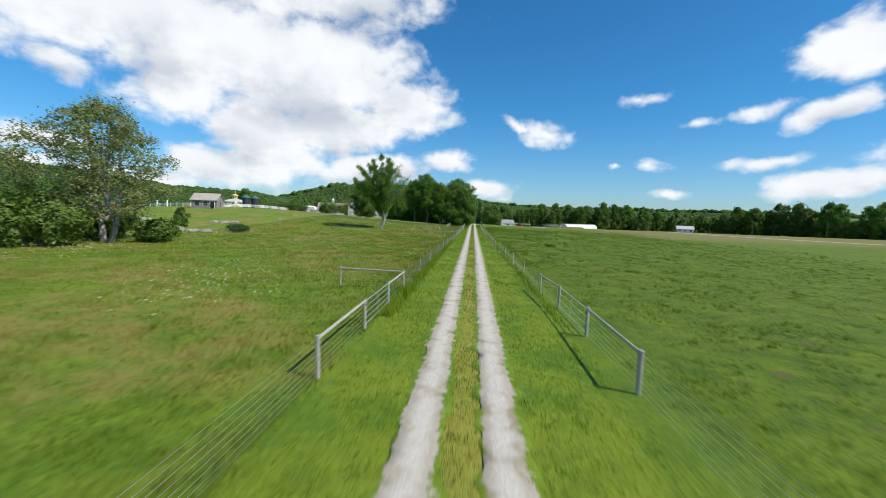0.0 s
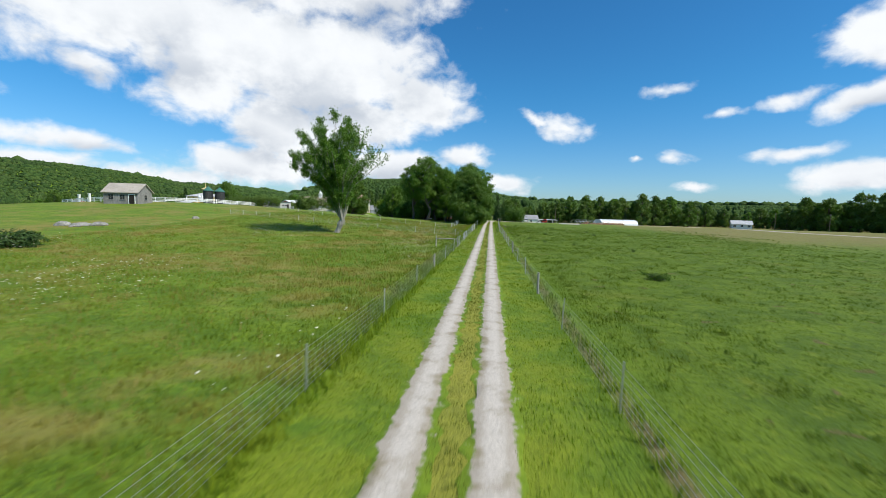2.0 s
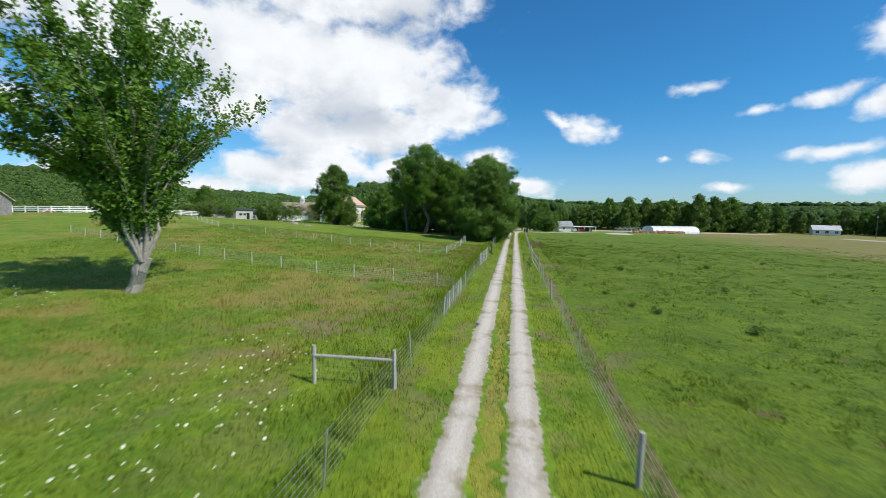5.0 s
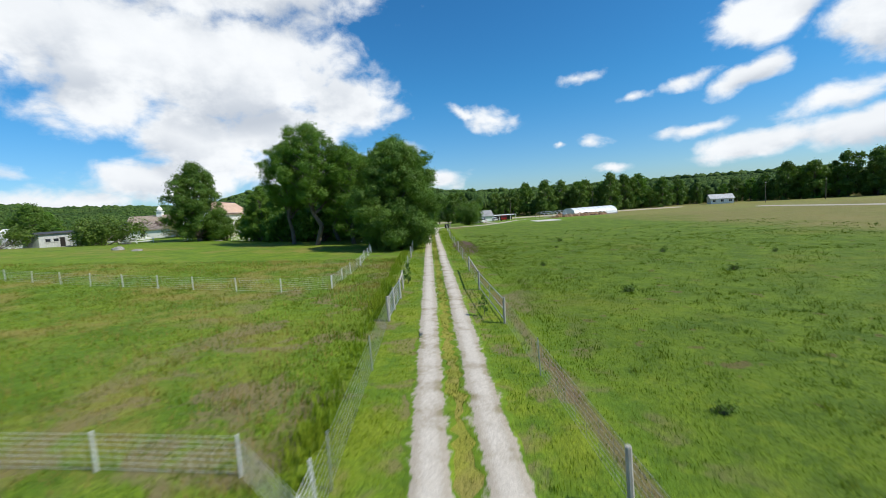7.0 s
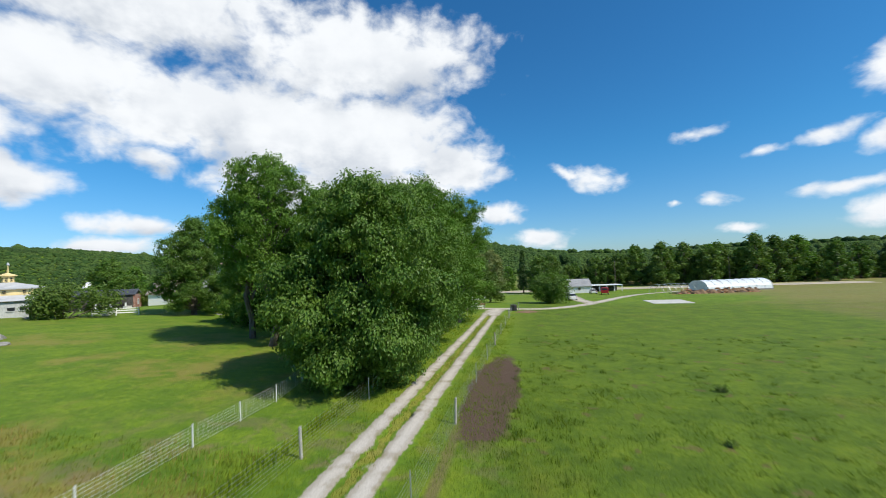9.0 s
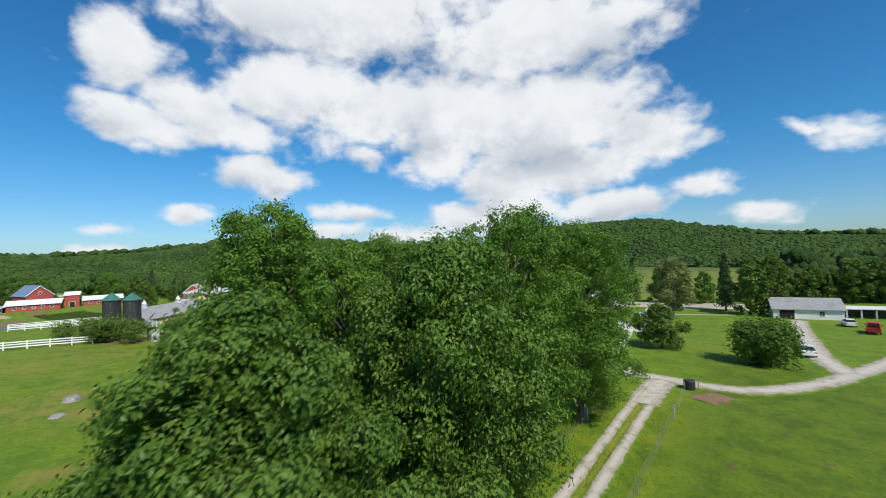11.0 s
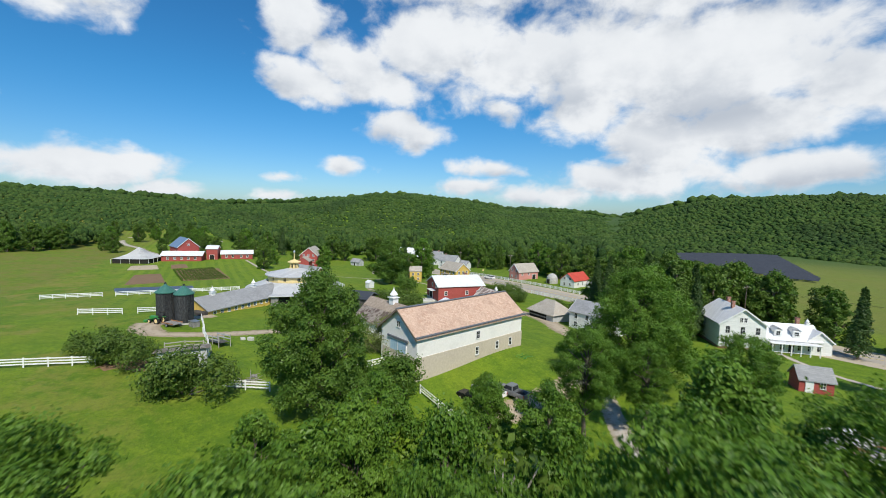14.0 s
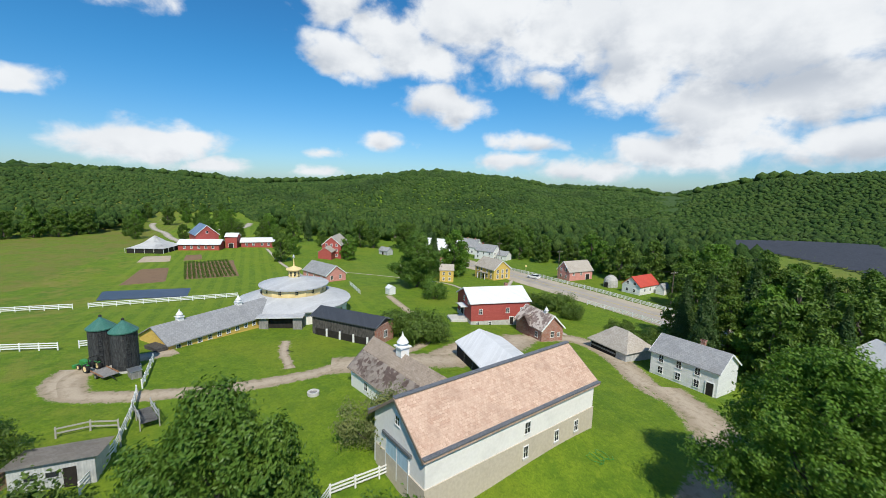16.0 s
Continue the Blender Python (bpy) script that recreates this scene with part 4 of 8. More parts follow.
YOUNG = [tree_meshes("young_ash", 46 + k, 18.5, 5.8, ASH, 24000, 0.22, BARK, 44, 0.16, "round", 0.02, 1, 0.45) for k in range(2)]
for k, (tx, ty, s) in enumerate(((-17.9, 149.0, 1.0), (-22.5, 152.5, 0.88), (-12.5, 150.5, 0.84), (-16.5, 158.5, 0.9), (-5.6, 160.5, 0.98), (-7.1, 167.8, 1.03), (-3.2, 169.0, 0.94), (-13.0, 165.0, 0.86), (-6.0, 181.0, 0.94), (-10.5, 175.0, 0.9))):
    if k in (2, 4, 5, 6, 8, 9):
        plant("tree", FULL[k % 2], at(tx, ty, 67 * k) @ Matrix.Scale(s, 4), "tall ash tree leafy down to the grass in the grove", "tree", "grove trees")
    else:
        plant("tree", TALL[k % 3], at(tx, ty, 67 * k) @ Matrix.Scale(s, 4), "tall ash tree with a bare lower trunk in the grove", "tree", "grove trees")
plant("tree", tree_meshes("maple_dark", 51, 16.0, 7.2, MAPLE, 110000, 0.155, BARK, 130, 0.08, "round", 0.03, 1, 0.55, 0.5), at(-6.3, 152.8), "dark dense maple beside the gravel lane", "tree", "grove trees")
BARNTREE = tree_meshes("barn_maple", 61, 16.2, 5.8, MAPLE, 62000, 0.165, BARK, 84, 0.08, "round", 0.03, 1, 0.55)
plant("tree", BARNTREE, at(-48.6, 173.4), "full round maple on the lawn by the long barn")
plant("bush", bush_meshes("lilac", 62, 5.8, 3.0, MAPLE, 7000, 0.22), at(-48.6, 184.6), "tall shrub against the barn corner", "bush")
plant("bush", bush_meshes("barnbush", 63, 6.0, 3.6, SILVER, 14000, 0.15), at(-61.3, 188.4), "tall feathery grey-green shrub by the barn doors", "bush")
plant("bush", bush_meshes("bank", 64, 3.8, 3.2, ASH, 5000, 0.22), at(-50.5, 179.5), "leafy bank shrub below the barn", "bush")
BIGR = tree_meshes("walnut", 72, 17.8, 7.8, ASH, 90000, 0.16, BARK, 100, 0.08, "round", 0.024, 1, 0.4)
plant("tree", BIGR, at(-33.8, 213.2), "large spreading walnut tree between barn and white house", "tree", "yard trees")
for tx, ty, s in ((-19.0, 205.5, 0.72), (-30.5, 197.0, 0.72), (-27.0, 203.0, 0.6)):
    plant("tree", TALL[1], at(tx, ty, 20 * tx) @ Matrix.Scale(s, 4), "ash tree on the lawn beside the yard", "tree", "yard trees")
plant("tree", YOUNG[0], at(-35.0, 224.0, 130) @ Matrix.Scale(0.7, 4), "smaller walnut tree beside the yard road", "tree", "yard trees")
DEAD = tree_meshes("dead", 81, 9.0, 3.0, SHRUB, 400, 0.2, PALE_BARK, 26, 0.2, "vase", 0.02, 4, 0.3)
plant("tree", DEAD, at(-16.7, 170.2) @ Matrix.Scale(1.55, 4), "half-dead grey tree with bare branches in the grove")
for k, (tx, ty, s) in enumerate(((-26.5, 167.5, 0.66), (-32, 172, 0.6), (-22, 171, 0.7), (-31.5, 163, 0.55), (-18, 176, 0.66), (-36.5, 187.5, 0.46), (-31.5, 183.5, 0.5), (-24.5, 183, 0.6), (-13.5, 184.5, 0.86), (-16.5, 190.5, 0.62))):
    plant("tree", YOUNG[k % 2], at(tx, ty, 50 * k) @ Matrix.Scale(s, 4), "young ash tree on the bank above the lane", "tree", "bank trees")
THICKET = [bush_meshes("thicket%d" % k, 160 + k, 6.2, 3.4, (VINE, ASH)[k], 6500, 0.26) for k in range(2)]
for k, (tx, ty, sc) in enumerate(((-36.5, 171.5, 1.1), (-33.0, 166.0, 1.2), (-29.5, 172.5, 1.2), (-35.5, 178.0, 1.0), (-28.5, 178.5, 1.1), (-24.0, 176.5, 1.2), (-20.5, 182.0, 1.2), (-27.0, 161.5, 1.2), (-23.5, 165.0, 1.3), (-16.5, 170.5, 1.3), (-20.0, 187.5, 1.0), (-20.5, 160.5, 1.2))):
    plant("bush", THICKET[k % 2], at(tx, ty, 63 * k) @ Matrix.Scale(sc, 4), "bright green vine-grown thicket on the bank", "bush", "bank thicket")
SHR = bush_meshes("applish", 65, 5.0, 4.2, SHRUB, 8000, 0.22)
for bx, by, s in ((-72.5, 155.5, 0.85), (-77.5, 153.0, 0.7), (-59.8, 161.5, 1.05)):
    plant("bush", SHR, at(bx, by, bx * 30) @ Matrix.Scale(s, 4), "spreading old apple bush by the small shed", "bush", "apple bushes")
plant("tree", tree_meshes("lawn_tree", 91, 6.6, 3.6, SHRUB, 8000, 0.22, BARK, 20, 0.15, "round", 0.03), at(-2.4, 203.5), "small round tree on the mown lawn")
plant("tree", tree_meshes("poplar_far", 92, 14.5, 4.6, SILVER, 9000, 0.28, PALE_BARK, 24, 0.15, "tall", 0.025), at(-5.8, 246), "feathery grey-green tree beside the white gate")
plant("bush", bush_meshes("laneend", 95, 6.2, 4.4, MAPLE, 14000, 0.2), at(10.3, 199.0), "large rounded bush beside the gravel road", "bush")
plant("tree", tree_meshes("vill_maple", 96, 17.0, 7.4, MAPLE, 30000, 0.28, BARK, 60, 0.08, "round", 0.03, 1, 0.55), at(-135.4, 231.6), "broad dark maple on the village green")
plant("bush", bush_meshes("greenshrub", 97, 5.2, 3.0, MAPLE, 4000, 0.26), at(-118.0, 228.4), "round clipped shrub on the green", "bush")
plant("tree", spruce_meshes("spruce_a", 98, 16.0, 3.8, 9000, 0.32), at(-150.5, 246.0), "tall dark spruce on the village green")
plant("bush", bush_meshes("orchard", 99, 5.4, 4.6, SHRUB, 6000, 0.26), at(-88.5, 209.5), "leafy old fruit tree by the brick shed", "bush")
plant("bush", bush_meshes("orchard2", 100, 5.0, 4.4, SHRUB, 6000, 0.26), at(-94.5, 207.0), "leafy old fruit tree by the brick shed", "bush")
plant("tree", tree_meshes("smalltree", 101, 3.7, 1.5, MAPLE, 2200, 0.18, BARK, 14, 0.1, "round", 0.025), at(-54.0, 64.5), "young bushy tree in the pasture")
plant("bush", bush_meshes("jun", 102, 1.5, 1.5, SPRUCE, 1800, 0.14), at(-40.3, 58.7), "low dark juniper bush in the pasture", "bush")
plant("bush", bush_meshes("thistle", 103, 0.6, 0.9, SHRUB, 500, 0.10), at(12.5, 58.3), "low dark weed clump in the grazed field", "bush")
WEED = bush_meshes("dock", 104, 0.55, 0.42, SHRUB, 110, 0.10)
for k, (bx, by) in enumerate(((6.7, 94), (7.6, 90.5), (8.6, 89), (21, 113), (12, 86), (16, 98), (26, 90), (18, 80), (11, 108), (22, 124), (14, 132), (30, 120), (9, 119), (17, 140))):
    plant("weed", WEED, at(bx, by, 70 * k) @ Matrix.Scale(0.6 + 0.1 * (k % 5), 4), "dark dock weed standing in the grazed field", "weed", "field weeds")

# field trees further off, sharing their shapes
MID = [tree_meshes("mid%d" % k, 200 + k, 15.0, 5.6, (ASH, FOREST, FOREST, MAPLE, FOREST)[k], 4200, 0.46, BARK, 30, 0.02, ("round", "tall", "round")[k % 3], 0.025, 1, 0.55) for k in range(5)]
MIDS = [spruce_meshes("midspruce%d" % k, 220 + k, 17.0, 3.6, 4200, 0.34) for k in range(2)]


def row_of_trees(points, group, lo=0.8, hi=1.25, seed=1, fir=0.2, label="broad leafy tree at the edge of the woods"):
    rng = np.random.default_rng(seed)
    for x, y in points:
        s = rng.uniform(lo, hi)
        if rng.random() < fir:
            plant("tree", MIDS[rng.integers(2)], at(x, y, rng.uniform(0, 360)) @ Matrix.Scale(s, 4), "dark pointed spruce at the edge of the woods", "tree", group)
        else:
            plant("tree", MID[rng.integers(5)], at(x, y, rng.uniform(0, 360)) @ Matrix.Scale(s, 4), label, "tree", group)


def along(line, gap, jitter, seed):
    rng = np.random.default_rng(seed)
    out_ = []
    for (x0, y0), (x1, y1) in zip(line, line[1:]):
        n = max(1, int(math.hypot(x1 - x0, y1 - y0) / gap))
        out_ += [(x0 + (x1 - x0) * k / n + rng.normal(0, jitter), y0 + (y1 - y0) * k / n + rng.normal(0, jitter)) for k in range(n)]
    return out_


EDGE = [(8, 292), (45, 300), (95, 302), (140, 312), (175, 305), (215, 262), (245, 200), (262, 120), (268, 40)]
row_of_trees(along(EDGE, 5.6, 2.4, 1), "wood edge", 0.6, 1.15, 2, 0.0)
row_of_trees(along([(60, 296), (92, 297), (128, 300)], 8, 3, 51), "wood edge", 0.95, 1.25, 52, 0.0)
row_of_trees(along([(178, 292), (205, 262), (232, 214), (250, 170)], 7, 3, 53), "wood edge", 1.15, 1.5, 54, 0.0)
for k, (bx, by, sc) in enumerate(((-106, 249, 0.75), (-99, 252, 0.95), (-91.5, 250.5, 0.7), (-78.5, 252, 0.6), (-69.5, 250, 0.8), (-63.5, 253, 0.7))):
    plant("bush", SHR, at(bx, by, 47 * k) @ Matrix.Scale(sc, 4), "spreading old fruit tree below the highway", "bush", "roadside trees")
row_of_trees(along([(-84, 286), (-64, 289), (-50, 292), (-42, 294)], 6, 1.5, 31) + along([(-92, 297), (-72, 302), (-48, 305)], 6.5, 1.5, 32) + along([(-96, 311), (-72, 317), (-50, 319)], 7, 1.5, 34) + along([(-94, 327), (-68, 332), (-52, 333)], 7.5, 1.5, 35), "solar field trees", 0.7, 0.95, 33, 0.15, "broad leafy tree before the solar field")
TALL_SPRUCE = spruce_meshes("tall_spruce", 225, 17.0, 3.6, 16000, 0.2)
for fx, fy, s in ((-60.5, 249, 0.98), (-66, 252.5, 0.9), (-45, 259, 0.85)):
    plant("tree", TALL_SPRUCE, at(fx, fy, fx * 40) @ Matrix.Scale(s, 4), "tall dark spruce behind the white houses", "tree", "house trees")
row_of_trees([(-51, 252), (-45, 251), (-55, 257), (-48, 264), (-57, 265), (-47, 274), (-52, 283), (-46, 287), (-38, 286), (-59, 281)], "house trees", 0.75, 1.0, 5, 0.0, "broad leafy tree beside the white farmhouse")
row_of_trees(along([(-66, 258), (-60, 268), (-50, 277), (-38, 292), (-24, 296)], 5.5, 1.5, 41), "house trees", 0.7, 1.1, 42, 0.25, "broad leafy tree beside the white farmhouse")
row_of_trees(along([(-75, 297), (-100, 306), (-135, 308), (-165, 318), (-205, 330), (-245, 335)], 8, 3, 6), "north trees", 0.8, 1.15, 7, 0.15)
row_of_trees(along([(-268, 215), (-275, 235), (-262, 255), (-250, 275), (-232, 285)], 8, 3, 8), "mill trees", 0.7, 1.1, 9, 0.1)
row_of_trees([(-272, 182), (-276, 196), (-270, 207), (-262, 214), (-205, 205), (-224, 214), (-212, 236), (-258, 236), (-280, 170), (-284, 214), (-290, 225)], "barn trees", 0.5, 0.85, 10, 0.0, "leafy tree beside the red barns")
row_of_trees(along([(-330, 40), (-318, 80), (-322, 115), (-334, 134)], 6, 3, 11), "west trees", 0.8, 1.2, 12, 0.2)
row_of_trees([(-288, 190), (-300, 178), (-306, 190), (-318, 182), (-322, 196), (-336, 186), (-345, 198), (-356, 182), (-362, 196), (-374, 178), (-380, 196), (-396, 172), (-400, 192), (-414, 184), (-300, 148), (-316, 144), (-338, 146), (-362, 143), (-378, 161), (-404, 144), (-412, 170), (-430, 146), (-434, 198), (-448, 170)], "meadow trees", 0.5, 0.9, 61, 0.0, "leafy tree beside the winding drive")
row_of_trees([(-152, 256), (-158, 262), (-176, 268), (-182, 262), (-187, 268)], "dwelling trees", 0.8, 1.2, 13, 0.3)
row_of_trees([(-20, 272), (-14, 282), (-26, 284), (-8, 290), (-2, 284), (4, 268), (10, 262), (3, 296)], "house row", 0.5, 0.9, 14, 0.4)


# woods: far trees without number
def inside(poly, x, y):
    hit = np.zeros(len(x), bool)
    for (x0, y0), (x1, y1) in zip(poly, poly[1:] + poly[:1]):
        if y0 != y1:
            hit ^= ((y0 > y) != (y1 > y)) & (x < (x1 - x0) * (y - y0) / (y1 - y0) + x0)
    return hit


CLEAR = [(-75, -200), (290, -200), (275, 110), (222, 265), (176, 312), (100, 306), (40, 306), (5, 300), (35, 420), (20, 530), (-98, 550), (-214, 512),
         (-210, 485), (-122, 398), (-92, 352), (-75, 318), (-140, 316), (-205, 336), (-262, 340), (-290, 250), (-375, 225), (-452, 215), (-458, 150), (-345, 138), (-328, 80), (-335, 20), (-260, -40)]


def lump(seed, sub):
    bm = bmesh.new()
    bmesh.ops.create_icosphere(bm, subdivisions=sub, radius=1.0)
    rng = np.random.default_rng(seed)
    v = np.array([x.co[:] for x in bm.verts]) * rng.uniform(0.72, 1.2, (len(bm.verts), 1))
    bm.verts.index_update()
    f = np.array([[q.index for q in x.verts] for x in bm.faces])
    bm.free()
    return v, f


def woods(name, x, y, sub, r0, r1, seed, label, tall=(0.9, 1.5), lobes=1, sit=1.1):
    """Crowns without number; with lobes each crown is a cluster of smaller lumps over a core."""
    rng = np.random.default_rng(seed)
    shapes = [lump(seed + k, sub) for k in range(5)]
    vs, fs, count = [], [], 0
    z = ground_z(x, y)
    for k in range(len(x)):
        r = rng.uniform(r0, r1)
        tall_k = rng.uniform(*tall)
        for q in range(lobes):
            v, f = shapes[rng.integers(5)]
            a = rng.uniform(0, 6.283)
            c, s = math.cos(a), math.sin(a)
            rq = r * (rng.uniform(0.38, 0.62) if q else (0.8 if lobes > 1 else 1.0))
            off = np.zeros(3)
            if q:
                up, b = rng.uniform(-0.35, 1.0), rng.uniform(0, 6.283)
                off = np.array([math.cos(b) * math.sqrt(1 - up * up) * 0.72, math.sin(b) * math.sqrt(1 - up * up) * 0.72, up * 0.75 * tall_k]) * r
            w = np.stack([(v[:, 0] * c - v[:, 1] * s) * rq, (v[:, 0] * s + v[:, 1] * c) * rq, v[:, 2] * rq * tall_k], 1) + (x[k], y[k], z[k] + r * tall_k * sit) + off
            vs.append(w)
            fs.append(f + count)
            count += len(v)
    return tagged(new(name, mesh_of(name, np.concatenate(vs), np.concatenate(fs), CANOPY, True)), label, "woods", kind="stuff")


def scatter(lo, hi, gap, seed):
    rng = np.random.default_rng(seed)
    n = int(hi * 2 / gap)
    px, py = np.meshgrid((np.arange(n) + 0.5) * gap - hi, (np.arange(n) + 0.5) * gap - hi)
    px, py = px.ravel() + rng.uniform(-0.45, 0.45, n * n) * gap, py.ravel() + rng.uniform(-0.45, 0.45, n * n) * gap
    r, a = np.hypot(px, py), np.degrees(np.arctan2(px, py))
    px, py = px - 10, py + 140
    ok = (r > lo) & (r <= hi) & (a > -118) & (a < (75 if hi < 500 else 48)) & ~inside(CLEAR, px, py)
    return px[ok], py[ok]


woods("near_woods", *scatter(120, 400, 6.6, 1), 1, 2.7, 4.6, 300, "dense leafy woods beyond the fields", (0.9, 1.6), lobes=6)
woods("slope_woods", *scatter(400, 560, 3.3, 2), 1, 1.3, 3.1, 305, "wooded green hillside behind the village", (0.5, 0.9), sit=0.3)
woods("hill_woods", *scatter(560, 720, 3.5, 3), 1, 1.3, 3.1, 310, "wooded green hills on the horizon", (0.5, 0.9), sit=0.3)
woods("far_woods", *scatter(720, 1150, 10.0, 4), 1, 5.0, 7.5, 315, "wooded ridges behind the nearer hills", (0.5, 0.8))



# ---- buildings ----
def wall_pose(side, u, z, L, W, out_=0.0):
    """A place on a wall: its local x runs along the wall, y into it."""
    if side == "s": return pose(u, -W / 2 - out_, z)
    if side == "n": return pose(u, W / 2 + out_, z, 0, 0, 180)
    if side == "e": return pose(L / 2 + out_, u, z, 0, 0, 90)
    return pose(-L / 2 - out_, u, z, 0, 0, -90)


_panes = {}


def window(parent, m, w, h, frame_mat=None, bars=(1, 1)):
    key = (round(w, 2), round(h, 2), frame_mat.name if frame_mat else "", bars)
    if key not in _panes:
        t = min(0.09, w * 0.12)
        bm = bmesh.new()
        for x0, z0, x1, z1 in ((-w / 2 - t, -t, -w / 2, h + t), (w / 2, -t, w / 2 + t, h + t), (-w / 2, h, w / 2, h + t)):
            box(bm, x0, -0.05, z0, x1, 0.04, z1)
        box(bm, -w / 2 - t * 1.4, -0.09, -t * 1.1, w / 2 + t * 1.4, 0.04, 0)
        for k in range(bars[0]):
            x = -w / 2 + w * (k + 1) / (bars[0] + 1)
            box(bm, x - 0.02, -0.03, 0, x + 0.02, 0.02, h)
        for k in range(bars[1]):
            z = h * (k + 1) / (bars[1] + 1)
            box(bm, -w / 2, -0.028, z - 0.02, w / 2, 0.018, z + 0.02)
        fr = bpy.data.meshes.new("window_frame")
        bm.to_mesh(fr)
        bm.free()
        fr.materials.append(frame_mat or WHITE)
        bm = box(bmesh.new(), -w / 2, -0.012, 0, w / 2, 0.01, h)
        pn = bpy.data.meshes.new("pane")
        bm.to_mesh(pn)
        bm.free()
        pn.materials.append(GLASS)
        _panes[key] = fr, pn
    fr, pn = _panes[key]
    f = new("window", fr)
    f.parent, f.matrix_parent_inverse = parent, Matrix()
    f.matrix_basis = m
    p = new("pane", pn)
    p.parent = f
    return f


def door(parent, m, w, h, material, label="", name="door"):
    bm = box(bmesh.new(), -w / 2, -0.06, 0.02, w / 2, 0.03, h, 0.01)
    ob = part(name, bm, material, parent, label)
    ob.matrix_basis = m
    bm = bmesh.new()
    for x0, z0, x1, z1 in ((-w / 2 - 0.12, 0, -w / 2, h + 0.12), (w / 2, 0, w / 2 + 0.12, h + 0.12), (-w / 2, h, w / 2, h + 0.12)):
        box(bm, x0, -0.09, z0, x1, 0.04, z1)
    part("door_frame", bm, WHITE, ob)
    return ob


def chimney(parent, x, y, z, h, s=0.6, mat=None):
    bm = box(bmesh.new(), x - s / 2, y - s / 2, z, x + s / 2, y + s / 2, z + h)
    box(bm, x - s / 2 - 0.07, y - s / 2 - 0.07, z + h - 0.22, x + s / 2 + 0.07, y + s / 2 + 0.07, z + h)
    return unwrap(part("chimney", bm, mat or BRICK, parent))


def house(name, label, x, y, turn, L, W, eave, ridge, wall, roof, z=None, over=0.35, windows=(), doors=(), chimneys=(), base=None, thick=0.16, category="house", hip=0.0, edge=None, gable=None, frame_mat=None):
    """A gabled building: ridge along local x, long fronts to -y (s) and +y (n), gables at e and w."""
    zb = gz(x, y) if z is None else z
    root = thing(name, pose(x, y, zb, 0, 0, turn), label, category)
    bm = bmesh.new()
    lo = -2.2
    pts = [(-W / 2, lo), (W / 2, lo), (W / 2, eave), (0, ridge), (-W / 2, eave)]
    if hip:
        pts = [(-W / 2, lo), (W / 2, lo), (W / 2, eave), (-W / 2, eave)]
    a = [bm.verts.new((-L / 2, p, q)) for p, q in pts]
    b = [bm.verts.new((L / 2, p, q)) for p, q in pts]
    bm.faces.new(a)
    bm.faces.new(b[::-1])
    for i in range(len(pts)):
        j = (i + 1) % len(pts)
        bm.faces.new((a[j], a[i], b[i], b[j]))
    bmesh.ops.recalc_face_normals(bm, faces=bm.faces)
    unwrap(part("wall", bm, wall, root))
    if base:
        bh, bmat = base
        bm = box(bmesh.new(), -L / 2 - 0.05, -W / 2 - 0.05, lo, L / 2 + 0.05, W / 2 + 0.05, bh)
        unwrap(part("foundation", bm, bmat, root))
    bm = bmesh.new()
    k = (ridge - eave) / (W / 2)
    ex, ey = L / 2 + over, W / 2 + over
    ez = eave - k * over
    for s in (-1, 1):
        if hip:
            top = [(-ex, s * ey, ez), (ex, s * ey, ez), (L / 2 - hip, 0, ridge), (-L / 2 + hip, 0, ridge)]
        else:
            top = [(-ex, s * ey, ez), (ex, s * ey, ez), (ex, 0, ridge), (-ex, 0, ridge)]
        hi = [bm.verts.new((p[0], p[1], p[2] + thick)) for p in top]
        lw = [bm.verts.new(p) for p in top]
        bm.faces.new(hi if s < 0 else hi[::-1])
        bm.faces.new(lw[::-1] if s < 0 else lw)
        for i in range(4):
            j = (i + 1) % 4
            bm.faces.new((hi[i], lw[i], lw[j], hi[j]) if s < 0 else (hi[j], lw[j], lw[i], hi[i]))
    if hip:
        for s in (-1, 1):
            hi = [bm.verts.new((s * ex, -ey, ez + thick)), bm.verts.new((s * ex, ey, ez + thick)), bm.verts.new((s * (L / 2 - hip), 0, ridge + thick))]
            bm.faces.new(hi if s > 0 else hi[::-1])
    unwrap(part("roof", bm, roof, root))
    if edge:
        bm = bmesh.new()
        for s in (-1, 1):
            beam(bm, (-ex - 0.02, s * (ey - 0.25), ez + k * 0.25 + thick + 0.02), (ex + 0.02, s * (ey - 0.25), ez + k * 0.25 + thick + 0.02), 0.75, 0.1)
        part("roof_edge", bm, edge, root, "dark sheet-metal eave strip")
        bm = bmesh.new()
        beam(bm, (-ex, 0, ridge + thick + 0.03), (ex, 0, ridge + thick + 0.03), 0.5, 0.1)
        part("ridge_cap", bm, edge, root)
    if gable:
        for s in (-1, 1):
            bm = bmesh.new()
            for sd in (-1, 1):
                beam(bm, (s * (ex + 0.02), sd * ey, ez + 0.02), (s * (ex + 0.02), 0, ridge + 0.02), 0.06, 0.26)
            part("trim_board", bm, gable, root)
    for side, u, wz, w, h in windows:
        window(root, wall_pose(side, u, wz, L, W, 0.01 if not (base and wz < base[0]) else 0.06), w, h, frame_mat)
    for side, u, dz, w, h, mat, lab in doors:
        door(root, wall_pose(side, u, dz, L, W, 0.02 if not base else 0.07), w, h, mat, lab)
    for cx, cy, cz, ch in chimneys:
        chimney(root, cx, cy, cz, ch)
    return root


